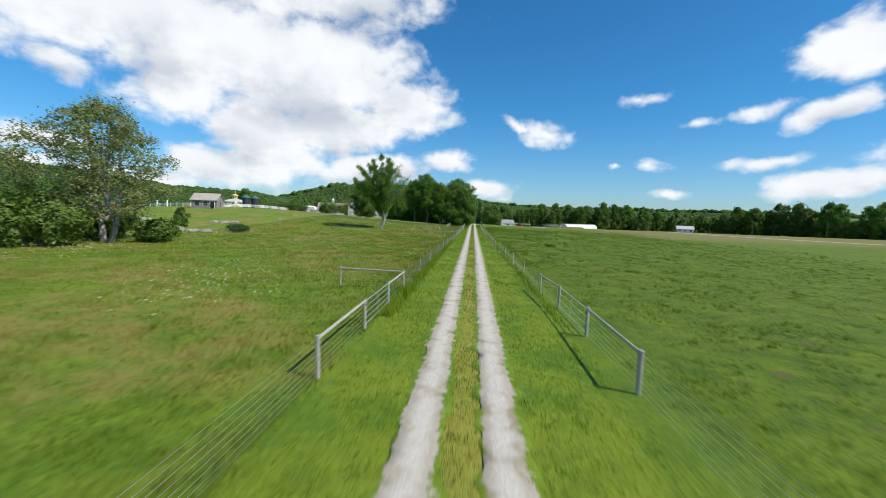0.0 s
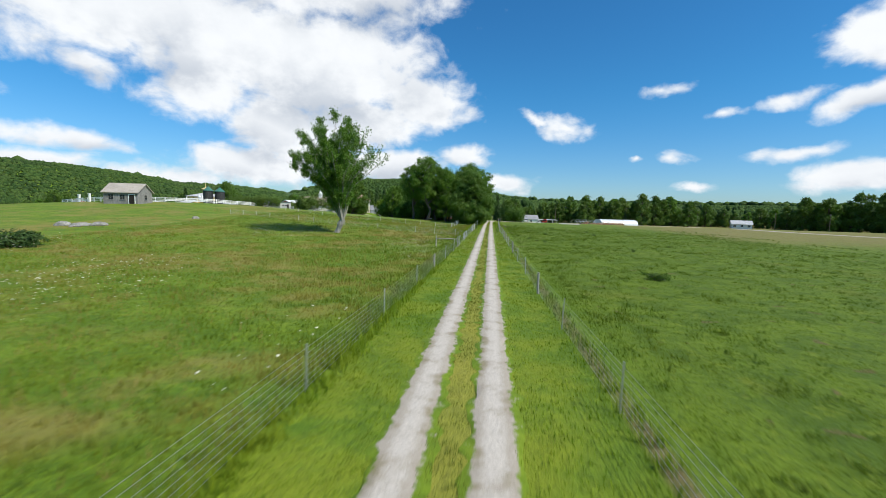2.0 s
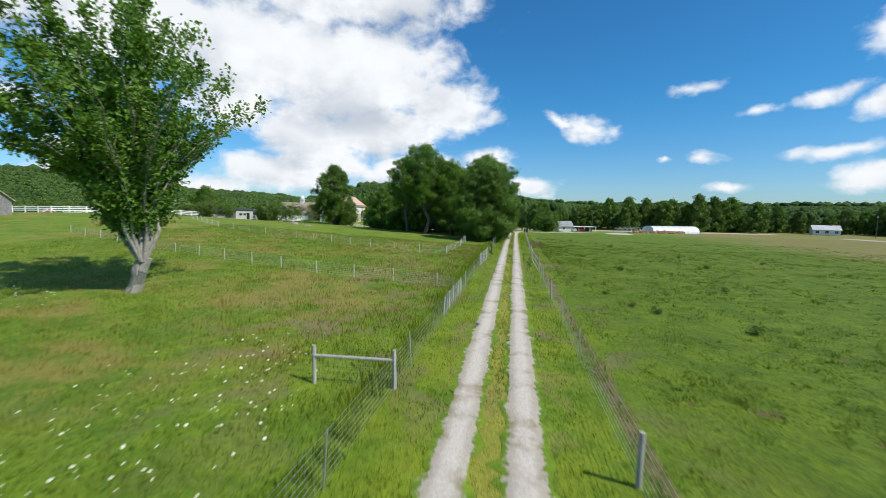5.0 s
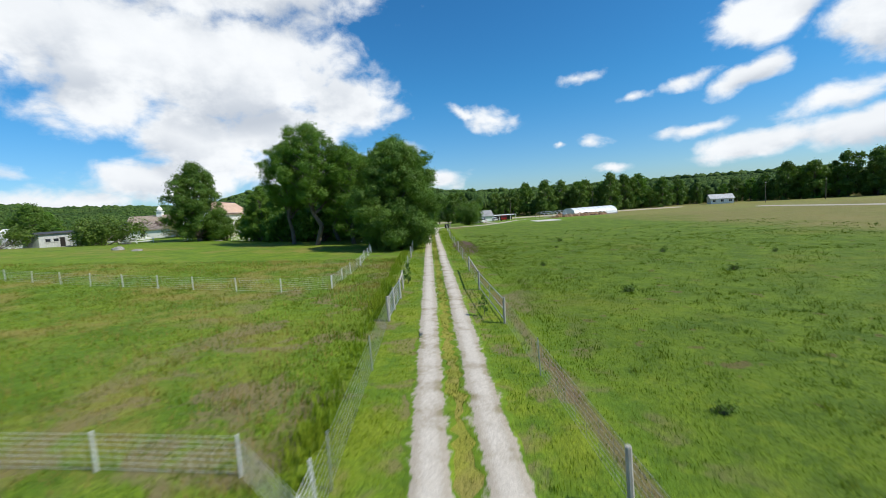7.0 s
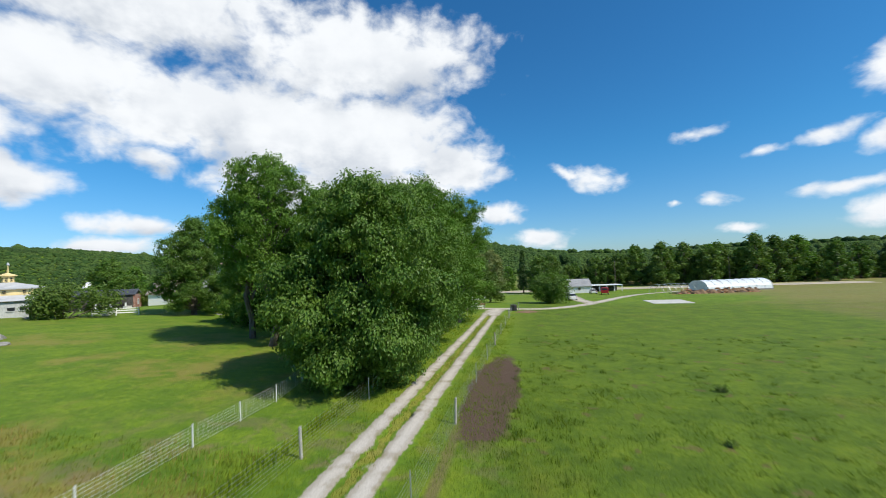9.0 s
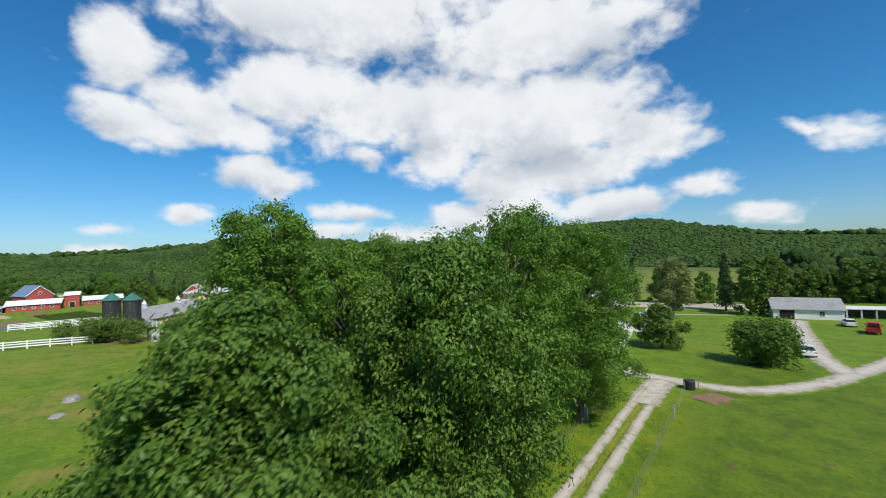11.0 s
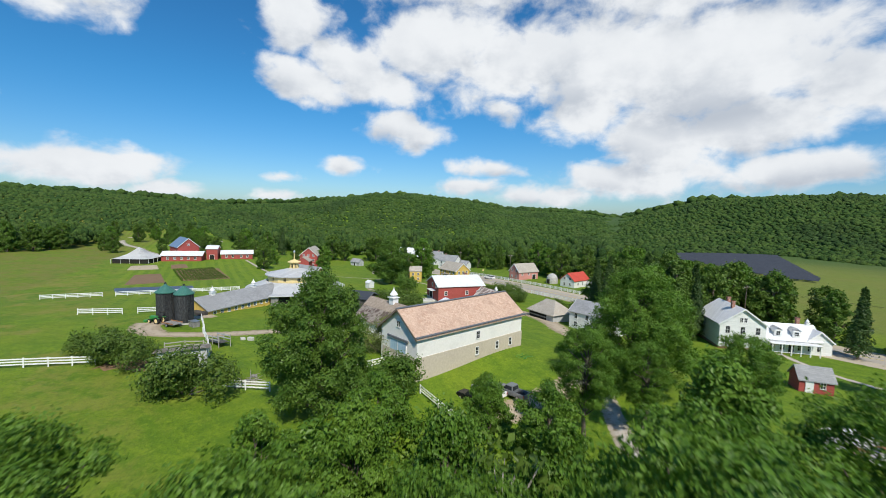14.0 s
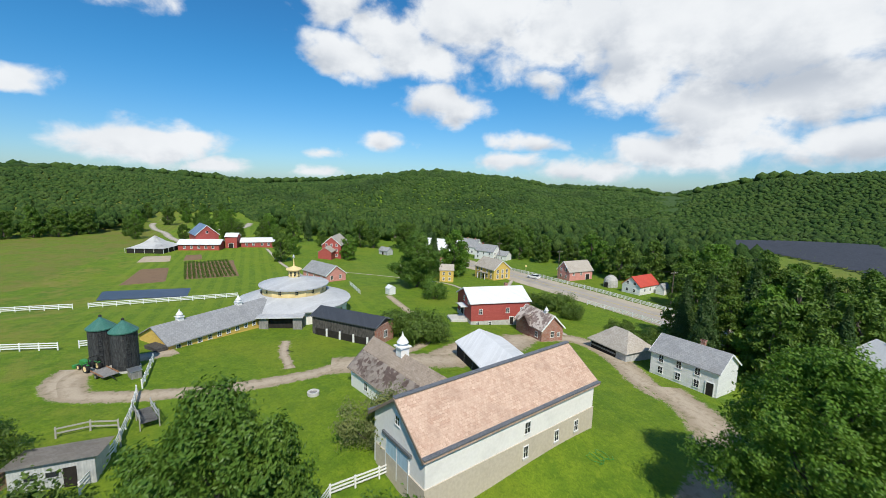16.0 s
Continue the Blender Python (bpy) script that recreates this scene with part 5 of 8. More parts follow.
def cupola(parent, x, y, z, s, style="onion"):
    """A small white roof lantern with a turned top."""
    bm = box(bmesh.new(), x - 0.55 * s, y - 0.55 * s, z - 0.6 * s, x + 0.55 * s, y + 0.55 * s, z + 0.5 * s)
    box(bm, x - 0.75 * s, y - 0.75 * s, z + 0.5 * s, x + 0.75 * s, y + 0.75 * s, z + 0.62 * s)
    lathe(bm, [(0.45 * s, z + 0.62 * s), (0.42 * s, z + 0.9 * s), (0.7 * s, z + 1.0 * s), (0.62 * s, z + 1.12 * s), (0.42 * s, z + 1.45 * s), (0.16 * s, z + 1.75 * s), (0.10 * s, z + 1.95 * s), (0.02 * s, z + 2.3 * s)], 14, x, y)
    return part("cupola", bm, WHITE, parent, "white roof cupola with a turned cap")


# the long bank barn
barn = house("bank_barn", "long white bank barn with tan stone base and tan shingle roof", -56.48, 199.14, 96.06, 23.4, 8.5, 7.1, 10.2, WHITE_STONE, TAN_SHINGLE, z=0.5, over=0.45, category="barn", edge=LEAD, gable=OLD_SHINGLE,
             windows=[("s", 0.6, 4.75, 0.75, 1.15)])
bm = box(bmesh.new(), -11.8, -4.34, -3.0, 11.8, 3.8, 4.1)
part("lower_wall", bm, TAN_WALL, barn, "tan stuccoed lower storeys")
for u in (0.4, 5.2, 8.6):
    window(barn, pose(u, -4.36, 2.3), 0.6, 1.15)
    part("sill", box(bmesh.new(), u - 0.4, -4.48, 2.06, u + 0.4, -4.34, 2.2), CONCRETE, barn)
for u in (0.2, 5.2, 8.6):
    window(barn, pose(u, -4.36, 0.2), 0.6, 0.75)
window(barn, pose(-1.2, -4.36, 0.4), 0.55, 0.75)
door(barn, pose(-1.5, -4.39, -1.6), 0.9, 2.1, PALE_BOARD, "weathered pale side door")
for u in (-8.6, -5.4):
    door(barn, pose(u, -4.39, -2.2), 2.7, 2.3, WHITE, "white garage door")
part("lintel", box(bmesh.new(), -10.3, -4.62, 0.3, -3.8, -4.34, 0.5), OLD_SHINGLE, barn, "weathered drip board over the garage doors")
door(barn, pose(1.6, -4.39, -1.7), 2.2, 2.1, PAINTED_SHADE, "doorway under the lean-to roof, its shade painted dark")
bm = bmesh.new()
v = [bm.verts.new(p) for p in ((-0.6, -4.34, 0.9), (3.6, -4.34, 0.9), (3.8, -6.1, 0.1), (-0.8, -6.1, 0.1), (-0.6, -4.34, 0.78), (3.6, -4.34, 0.78), (3.8, -6.1, -0.02), (-0.8, -6.1, -0.02))]
for f in ((0, 3, 2, 1), (4, 5, 6, 7), (0, 1, 5, 4), (2, 3, 7, 6), (1, 2, 6, 5), (3, 0, 4, 7)):
    bm.faces.new([v[i] for i in f])
part("awning", bm, OLD_SHINGLE, barn, "weathered wooden awning")
for u in (-0.6, 3.6):
    part("awning_post", beam(bmesh.new(), (u, -5.95, -2.2), (u, -5.95, 0.05), 0.14), WOOD_POST, barn)
part("apron", box(bmesh.new(), -10.8, -6.0, -2.6, 4.4, -4.36, -1.95, 0.03), CONCRETE, barn, "pale concrete apron along the wall")
for u in (-0.95, 0.95):
    door(barn, wall_pose("w", u, 2.3, 23.4, 8.5, 0.02), 1.8, 3.4, BLUE_DOOR, "pale blue barn door leaf")
window(barn, wall_pose("w", 0, 7.7, 23.4, 8.5, 0.02), 0.7, 0.8)
part("door_track", box(bmesh.new(), -11.95, -2.4, 5.85, -11.75, 2.4, 6.15), LEAD, barn)

# the smaller barn behind it with a patched roof
b2 = house("patched_barn", "old white barn with patched brown and grey shingle roof", -68.3, 195.0, 8.0, 16.0, 7.2, 2.8, 6.0, WHITE_STONE, OLD_SHINGLE, z=2.15, over=0.35, category="barn", gable=LEAD,
           windows=[("s", -4, 1.0, 0.8, 1.0), ("w", 0, 3.6, 0.7, 0.9)], doors=[("w", 0, 0, 2.4, 2.6, GREY_BOARD, "weathered barn door")])
bm = bmesh.new()
v = [bm.verts.new(p) for p in ((-8.3, -3.9, 2.74), (8.1, -3.9, 2.74), (8.1, -1.75, 4.68), (-8.3, -1.75, 4.68))]
bm.faces.new(v)
bmesh.ops.solidify(bm, geom=bm.faces[:], thickness=-0.06)
unwrap(part("patched_slope", bm, PATCH_SHINGLE, b2, "mottled purple-brown shingles with pale patches"))
cupola(b2, -1.2, 0, 6.4, 1.1)

# the round barn
RB = thing("round_barn", pose(-118.3, 192.0, 0.6, 0, 0, -22.6), "round white stone barn with two pale metal roofs", "barn")
part("wall", lathe(bmesh.new(), [(11.2, -2.0), (11.2, 3.2), (9.0, 3.7)], 48), WHITE_STONE, RB, "whitewashed round stone wall")
part("lower_roof", lathe(bmesh.new(), [(12.1, 2.95), (12.15, 3.2), (7.0, 4.95), (6.9, 4.7), (11.0, 3.1)], 24), ROUND_ROOF, RB, "pale metal lower roof in flat sheets")
part("upper_wall", lathe(bmesh.new(), [(6.75, 4.4), (6.75, 6.6), (5.0, 6.7)], 12), CREAM, RB, "cream-yellow upper ring wall")
part("upper_roof", lathe(bmesh.new(), [(7.3, 6.35), (7.35, 6.6), (1.2, 8.0), (1.1, 7.6), (6.6, 6.4)], 24), ROUND_ROOF, RB, "pale metal upper roof")
for k in range(12):
    a = 2 * math.pi * (k + 0.5) / 12
    rr = 6.75 * math.cos(math.pi / 12)
    window(RB, pose(rr * math.cos(a), rr * math.sin(a), 5.35, 0, 0, math.degrees(a) + 90), 0.6, 0.8, CREAM)
bm = lathe(bmesh.new(), [(1.15, 7.6), (1.15, 9.6)], 8)
lan = part("lantern", bm, CREAM, RB, "cream-yellow roof lantern")
for k in range(8):
    a = 2 * math.pi * (k + 0.5) / 8
    window(lan, pose(1.08 * math.cos(a), 1.08 * math.sin(a), 8.2, 0, 0, math.degrees(a) + 90), 0.45, 1.0, CREAM)
part("lantern_roof", lathe(bmesh.new(), [(1.7, 9.55), (1.7, 9.75), (0.5, 10.2), (0.16, 10.4), (0.07, 12.0)], 16), CREAM, RB)
part("finial", lathe(bmesh.new(), [(0.02, 12.0), (0.22, 12.15), (0.3, 12.35), (0.22, 12.55), (0.03, 12.9)], 10), STEEL, RB)
for v0, v1 in ((-4.0, -2.3), (2.2, 3.9)):
    part("porch_wall", box(bmesh.new(), 10.6, v0, -1.5, 13.6, v1, 2.9), GREY_BOARD, RB, "weathered board porch cheek")
# solid dark block between the cheeks, painted as the porch's inner shade
part("porch_opening", box(bmesh.new(), 11.0, -2.4, 0.2, 12.9, 2.3, 2.85), PAINTED_SHADE, RB, "barn doorway filled with painted shade")
part("porch_roof", box(bmesh.new(), 10.6, -4.4, 2.9, 14.2, 4.2, 3.15, 0.04), ROUND_ROOF, RB)
part("threshold", box(bmesh.new(), 13.2, -2.6, -1.0, 15.0, 2.4, 0.35, 0.05), CONCRETE, RB, "pale stone threshold ramp")
for k in range(12):
    a = 2 * math.pi * (k + 0.3) / 12
    if abs(math.sin(a)) > 0.5:
        window(RB, pose(11.2 * math.cos(a), 11.2 * math.sin(a), 1.1, 0, 0, math.degrees(a) + 90), 0.7, 1.0)

wing = house("yellow_wing", "long low yellow barn wing with a grey shingle roof", -108.6, 175.9, 121.4, 21.0, 8.2, 1.5, 3.6, YELLOW, GREY_SHINGLE, z=1.9, over=0.4, category="barn",
             windows=[("n", 0, 0.6, 0.7, 0.8)] + [("s", -9.0 + 1.75 * k, 0.35, 0.62, 0.72) for k in range(11)])
cupola(wing, -6.2, 0, 3.8, 0.8)
cupola(wing, 5.0, 0, 3.8, 0.8)
part("low_extension", box(bmesh.new(), -12.2, -4.0, -1.5, -10.4, -0.6, 1.3), DARK_BOARD, wing, "dark lean-to at the end")

annex = house("board_shed", "dark board cart shed with black metal roof and brick gable", -97.0, 197.8, 33.7, 14.0, 5.6, 3.6, 4.7, DARK_BOARD, SEAM_DARK, z=1.0, over=0.35, category="shed", gable=LEAD)
unwrap(part("brick_gable", box(bmesh.new(), 6.95, -2.85, -2, 7.25, 2.85, 3.55), BRICK, annex, "red brick gable wall"))
window(annex, pose(7.27, 0.1, 1.1, 0, 0, 90), 0.9, 1.2)
# the bays are not hollow: dark slabs paint the shade inside
for k in range(4):
    u = -5.0 + 3.0 * k
    part("bay_opening", box(bmesh.new(), u - 1.2, -2.9, -1.0, u + 1.2, -2.7, 1.4), PAINTED_SHADE, annex, "cart bay with its shade painted as a dark slab")
    part("post", box(bmesh.new(), u + 1.3, -2.98, -1.0, u + 1.6, -2.72, 1.6), WHITE, annex, "white stone bay post")

for k, (sx, sy, sr) in enumerate(((-95.6, 161.7, 1.55), (-93.2, 164.4, 1.55))):
    zb = gz(sx, sy)
    silo = thing("silo", pose(sx, sy, zb, 0, 0, 20 * k), "dark wooden stave silo with a green metal cone roof", "silo", "pair of silos")
    part("tank", lathe(bmesh.new(), [(sr, 0.3), (sr, 5.55)], 28), STAVE, silo)
    part("footing", lathe(bmesh.new(), [(sr + 0.12, -0.8), (sr + 0.12, 0.32)], 28), CONCRETE, silo)
    part("roof", lathe(bmesh.new(), [(sr + 0.18, 5.45), (sr + 0.2, 5.6), (0.25, 6.85), (0.2, 7.0), (0.05, 7.1)], 16), GREEN_ROOF, silo)
    part("vent", lathe(bmesh.new(), [(0.14, 6.95), (0.2, 7.05), (0.2, 7.2), (0.03, 7.35)], 10), BLACK_IRON, silo)
    for h in range(4):
        part("hoop", lathe(bmesh.new(), [(sr + 0.005, 1.0 + 1.2 * h), (sr + 0.03, 1.03 + 1.2 * h), (sr + 0.005, 1.06 + 1.2 * h)], 28, cap=False), BLACK_IRON, silo)
    bm = bmesh.new()
    for s in (-0.2, 0.2):
        beam(bm, (sr + 0.08, s, 0.3), (sr + 0.08, s, 5.4), 0.05)
    for h in range(14):
        beam(bm, (sr + 0.08, -0.2, 0.6 + h * 0.35), (sr + 0.08, 0.2, 0.6 + h * 0.35), 0.04)
    part("ladder", bm, STAVE, silo)

# open shed with a pale roof
ws = house("open_shed", "open cart shed with a pale metal roof", -71.6, 211.8, -13, 13.5, 8.0, 2.4, 4.1, GREY_BOARD, SEAM_WHITE, z=1.5, over=0.3, category="shed")
# dark slabs on the closed walls paint the shade of the open sides
for k in range(4):
    u = -5.0 + 3.3 * k
    part("bay_opening", box(bmesh.new(), u - 1.45, -4.06, -1.2, u + 1.45, -3.9, 2.1), PAINTED_SHADE, ws, "bay with its shade painted as a dark slab")
part("side_opening", box(bmesh.new(), -6.81, -3.2, -1.2, -6.7, 3.2, 2.1), PAINTED_SHADE, ws, "open end with its shade painted dark")
for v in (-3.5, 0, 3.5):
    part("post", box(bmesh.new(), -6.9, v - 0.1, -1.2, -6.72, v + 0.1, 2.3), WHITE, ws)

# the red barn on its stone base, and the brick shed behind
rb = house("red_barn", "red clapboard barn with white metal roof on a stone base", -97.9, 231.4, 73, 13.5, 10.2, 5.0, 7.2, RED_CLAP, SEAM_WHITE, z=-0.4, over=0.35, category="barn", base=(1.0, STONE), gable=WHITE,
           windows=[("s", u, 2.6, 0.7, 1.0) for u in (-4.6, 1.6, 5.0)] + [("s", u, 0.05, 0.6, 0.7) for u in (-5.2, -2.4)] + [("w", v, 4.4, 0.7, 1.0) for v in (-3.0, 0.0)],
           doors=[("w", 1.0, 1.0, 2.4, 2.3, PAINTED_SHADE, "open barn door with its inner shade painted dark"), ("s", 2.6, 0.0, 0.9, 1.6, PAINTED_SHADE, "dark cellar door")], chimneys=[(3.5, 1.0, 6.6, 1.2)])
part("door_hood", box(bmesh.new(), -8.3, -2.8, 3.5, -6.7, 0.8, 3.62, 0.02), SEAM_WHITE, rb)
part("ramp", box(bmesh.new(), -10.5, -3.0, -0.4, -6.8, 0.8, 0.9, 0.1), CONCRETE, rb, "sloping ramp to the barn door")
bs = house("brick_shed", "red brick shed with weathered cross-gabled shingle roof", -84.6, 233.2, -6, 8.4, 5.2, 2.7, 5.2, BRICK, PATCH_SHINGLE, z=-0.5, over=0.35, category="shed", gable=WHITE,
           windows=[("e", 0.0, 0.9, 0.7, 1.1), ("e", 1.5, 0.9, 0.5, 0.8), ("s", 2.6, 0.8, 0.7, 1.0)], doors=[("s", -0.6, 0, 0.9, 2.0, PAINTED_SHADE, "dark shed door")])
bm = bmesh.new()
for s in (-1, 1):
    v = [bm.verts.new(p) for p in ((s * 1.9 - 0.8, -3.3, 2.5), (-0.8, -3.3, 4.3), (-0.8, 0.0, 4.3), (s * 1.9 - 0.8, -1.0, 2.5))]
    bm.faces.new(v if s < 0 else v[::-1])
bmesh.ops.solidify(bm, geom=bm.faces[:], thickness=0.14)
unwrap(part("cross_roof", bm, PATCH_SHINGLE, bs))
bm = bmesh.new()
v0 = [bm.verts.new(p) for p in ((-2.5, -3.0, -1.5), (0.9, -3.0, -1.5), (0.9, -3.0, 2.6), (-0.8, -3.0, 4.15), (-2.5, -3.0, 2.6))]
bm.faces.new(v0)
bmesh.ops.solidify(bm, geom=bm.faces[:], thickness=0.35)
unwrap(part("cross_gable", bm, BRICK, bs))
cupola(bs, 2.0, 0, 5.4, 0.5)

br_ = house("cart_shed", "low open cart shed with brown hipped shingle roof", -71.0, 240.9, -5, 8.2, 6.6, 2.1, 4.6, PALE_BOARD, TAUPE_SHINGLE, z=-0.9, over=0.5, category="shed", hip=2.6)
# shade of the open front, painted as a dark slab
part("opening", box(bmesh.new(), -3.9, -3.36, 0.2, 1.9, -3.2, 1.9), PAINTED_SHADE, br_, "open front with its shade painted dark")
part("rail", box(bmesh.new(), -3.9, -3.42, 0.8, 1.9, -3.36, 1.1), GREY_BOARD, br_)
w2 = house("white_house", "white clapboard house with grey roof and dark shuttered windows", -57.8, 240.9, 3, 10.2, 6.6, 4.0, 6.2, WHITE_CLAP, GREY_SHINGLE, z=-0.8, over=0.3, gable=WHITE,
           windows=[("s", u, zz, 0.7, 1.1) for u in (-3.4, -0.6, 2.2) for zz in (0.7, 2.6)] + [("w", v, 1.0, 0.7, 1.1) for v in (-1.5, 1.5)], doors=[("s", 4.1, 0, 1.0, 2.1, PAINTED_SHADE, "open house door with its inner shade painted dark")], chimneys=[(1.0, 0.4, 5.6, 1.5)])

house("pink_house", "faded salmon clapboard house with a worn shingle roof", -126.2, 291.0, 85, 10.6, 6.2, 3.3, 6.4, PINK_CLAP, TAUPE_SHINGLE, z=-2.3, over=0.3, gable=WHITE,
      windows=[("s", u, 1.9, 0.7, 0.9) for u in (-3.5, 0)] + [("w", v, zz, 0.7, 1.0) for v in (-1.3, 1.3) for zz in (0.8, 3.2)], doors=[("s", 3, 0, 1.8, 2.0, PAINTED_SHADE, "dark wagon door")])
rr_ = house("red_roofed_house", "small white house with a bright red metal roof", -102.0, 293.4, 92, 10.0, 6.0, 2.8, 5.3, WHITE_CLAP, RED_ROOF, z=-2.0, over=0.3, windows=[("s", u, 1.0, 0.7, 1.0) for u in (-2.5, 0.5)] + [("w", v, zz, 0.7, 0.9) for v in (-1.2, 1.2) for zz in (0.8, 2.9)])
house("lean_to", "small white gabled lean-to beside the red-roofed house", -97.0, 297.5, 92, 3.5, 2.6, 2.0, 3.4, WHITE_CLAP, GREY_SHINGLE, z=-2.0, over=0.15, category="shed")
hut = thing("round_hut", at(-111.0, 291.0), "small round grey stone hut beside the highway", "hut")
part("wall", lathe(bmesh.new(), [(2.2, -0.5), (2.3, 1.2), (2.1, 2.4), (1.6, 3.2), (0.7, 3.8), (0.1, 4.0)], 14), STONE, hut)
part("opening", box(bmesh.new(), -0.6, -2.5, 0, 0.6, -2.1, 1.7), PAINTED_SHADE, hut, "doorway with its shade painted dark")
yl = house("yellow_house", "yellow clapboard house with a tan roof and a porch", -142.4, 266.2, 2, 10.4, 7.6, 4.0, 6.9, YELLOW, TAUPE_SHINGLE, z=-3.0, over=0.35, gable=WHITE,
           windows=[("s", u, zz, 0.75, 1.2) for u in (-3.8, -1.6, 1.6, 3.8) for zz in (0.8, 2.6)] + [("e", v, zz, 0.75, 1.2) for v in (-2.0, 0.2, 2.2) for zz in (0.8, 2.6)], doors=[("s", 0, 0.1, 1.0, 2.1, PAINTED_SHADE, "dark front door")])
part("porch_roof", box(bmesh.new(), -2.2, -5.4, 2.3, 2.2, -3.8, 2.42, 0.02), TAUPE_SHINGLE, yl)
for u in (-2.0, 0, 2.0):
    part("porch_post", box(bmesh.new(), u - 0.08, -5.3, -0.6, u + 0.08, -5.14, 2.3), WHITE, yl)
house("yellow_shed", "tall narrow yellow shed among the trees", -141.8, 246.2, 60, 4.6, 3.6, 4.2, 5.8, YELLOW, TAUPE_SHINGLE, over=0.2, category="shed", windows=[("s", u, zz, 0.6, 0.9) for u in (-1, 1) for zz in (0.8, 2.6)])
house("small_white_box", "small white well house on the green", -128.0, 219.5, 10, 2.0, 2.0, 1.7, 2.4, WHITE_CLAP, SEAM_WHITE, over=0.12, category="well house")
house("brick_dwelling", "large red brick dwelling with a pale metal roof", -171.0, 262.0, 30, 16.0, 12.0, 9.5, 13.0, BRICK, SEAM_WHITE, over=0.4, windows=[("s", -6 + 2.4 * k, zz, 0.9, 1.4) for k in range(6) for zz in (1.2, 4.2, 7.2)] + [("e", v, zz, 0.9, 1.4) for v in (-3.5, 0, 3.5) for zz in (1.2, 4.2, 7.2)], chimneys=[(4, 0, 12, 2.2), (-4, 0, 12, 2.2)])
house("white_cottage", "white clapboard cottage with a dark roof by the highway", -195.5, 304.5, 20, 11.0, 7.5, 4.6, 7.6, WHITE_CLAP, GREY_SHINGLE, z=-7.3, over=0.3, windows=[("s", u, zz, 0.8, 1.2) for u in (-3.5, 0, 3.5) for zz in (0.9, 2.9)] + [("e", v, zz, 0.8, 1.2) for v in (-1.8, 1.8) for zz in (0.9, 2.9)], chimneys=[(-3, 0, 7, 1.3)])
house("cottage_wing", "low white wing of the cottage", -187.0, 308.5, 20, 5.5, 5.0, 2.8, 4.8, WHITE_CLAP, GREY_SHINGLE, z=-7.0, over=0.2, windows=[("s", 0, 0.9, 0.8, 1.2)])
house("far_cottage", "white cottage with a steep dark roof by the highway", -218.0, 309.5, 22, 11.5, 8.0, 4.2, 8.2, WHITE_CLAP, GREY_SHINGLE, z=-7.8, over=0.3, windows=[("s", u, 1.0, 0.8, 1.2) for u in (-3.6, -1.2, 1.2, 3.6)] + [("e", v, zz, 0.8, 1.2) for v in (-1.8, 1.8) for zz in (0.9, 3.6)], chimneys=[(-2, 0, 7.6, 1.4), (3, 0, 7.6, 1.4)])
ml = house("red_mill", "tall red clapboard mill with a pale tan roof", -222.5, 233.0, 147, 13.5, 8.8, 6.4, 10.2, RED_CLAP, TAUPE_SHINGLE, z=-5.6, over=0.35, category="mill", gable=WHITE,
           windows=[("w", v, zz, 0.8, 1.1) for v in (-2.4, 0, 2.4) for zz in (1.0, 3.4, 5.8)] + [("n", u, zz, 0.8, 1.1) for u in (-4, 0, 4) for zz in (1.0, 3.6)])
house("mill_wing", "low red wing of the mill", -214.5, 226.5, 147, 6.5, 6.0, 3.4, 5.4, RED_CLAP, TAUPE_SHINGLE, z=-5.0, over=0.25, category="shed", windows=[("n", u, 1.2, 0.7, 0.9) for u in (-1.5, 1.5)])
house("garden_shed", "small grey roofed shed beside the winding path", -230.0, 262.5, 20, 6.5, 4.0, 2.2, 3.9, PALE_BOARD, GREY_SHINGLE, over=0.3, category="shed", doors=[("s", 0, 0, 1.4, 1.8, PAINTED_SHADE, "dark door")])
house("garden_barn", "low red barn with a grey roof behind the round barn", -159.5, 210.0, 18, 13.0, 7.4, 2.5, 5.2, PINK_CLAP, GREY_SHINGLE, over=0.3, category="barn", gable=WHITE, windows=[("e", v, 1.0, 0.8, 1.1) for v in (-1.6, 1.6)] + [("s", u, 0.9, 0.7, 0.9) for u in (-4, 0, 4)])
house("visitor_hall", "long red hall with a white metal roof and posts", -250.3, 177.7, 70, 17.5, 8.5, 2.9, 4.6, RED_CLAP, SEAM_WHITE, over=0.6, category="hall", gable=WHITE, windows=[("s", -6 + 3 * k, 0.9, 0.9, 1.2) for k in range(5)])
house("gabled_hall", "tall red gabled hall with a blue-grey solar roof", -263.0, 179.0, 10, 14.0, 10.0, 6.2, 10.6, RED_CLAP, BLUE_ROOF, over=0.4, category="hall", gable=WHITE, windows=[("e", 0, 6.8, 0.9, 1.0)])
house("red_tower", "square red tower block with a white roof", -251.8, 191.0, 70, 5.2, 6.5, 5.6, 7.0, RED_CLAP, SEAM_WHITE, over=0.4, category="tower", doors=[("s", 0, 0, 2.0, 2.4, PAINTED_SHADE, "doorway with its shade painted dark")])
house("shop_hall", "low red shop with a white metal roof", -252.2, 202.5, 78, 15.0, 7.5, 2.8, 4.4, RED_CLAP, SEAM_WHITE, over=0.5, category="hall", gable=WHITE, windows=[("s", u, 0.9, 0.9, 1.2) for u in (-5, -2, 2, 5)])

tent = thing("marquee", at(-251.5, 159.5, 62), "large white peaked marquee tent on the meadow", "tent")
bm = bmesh.new()
prof = [(-8, 2.1), (-5.5, 2.9), (-3, 4.3), (-1, 6.3), (0, 7.0), (1, 6.3), (3, 4.3), (5.5, 2.9), (8, 2.1)]
grid = []
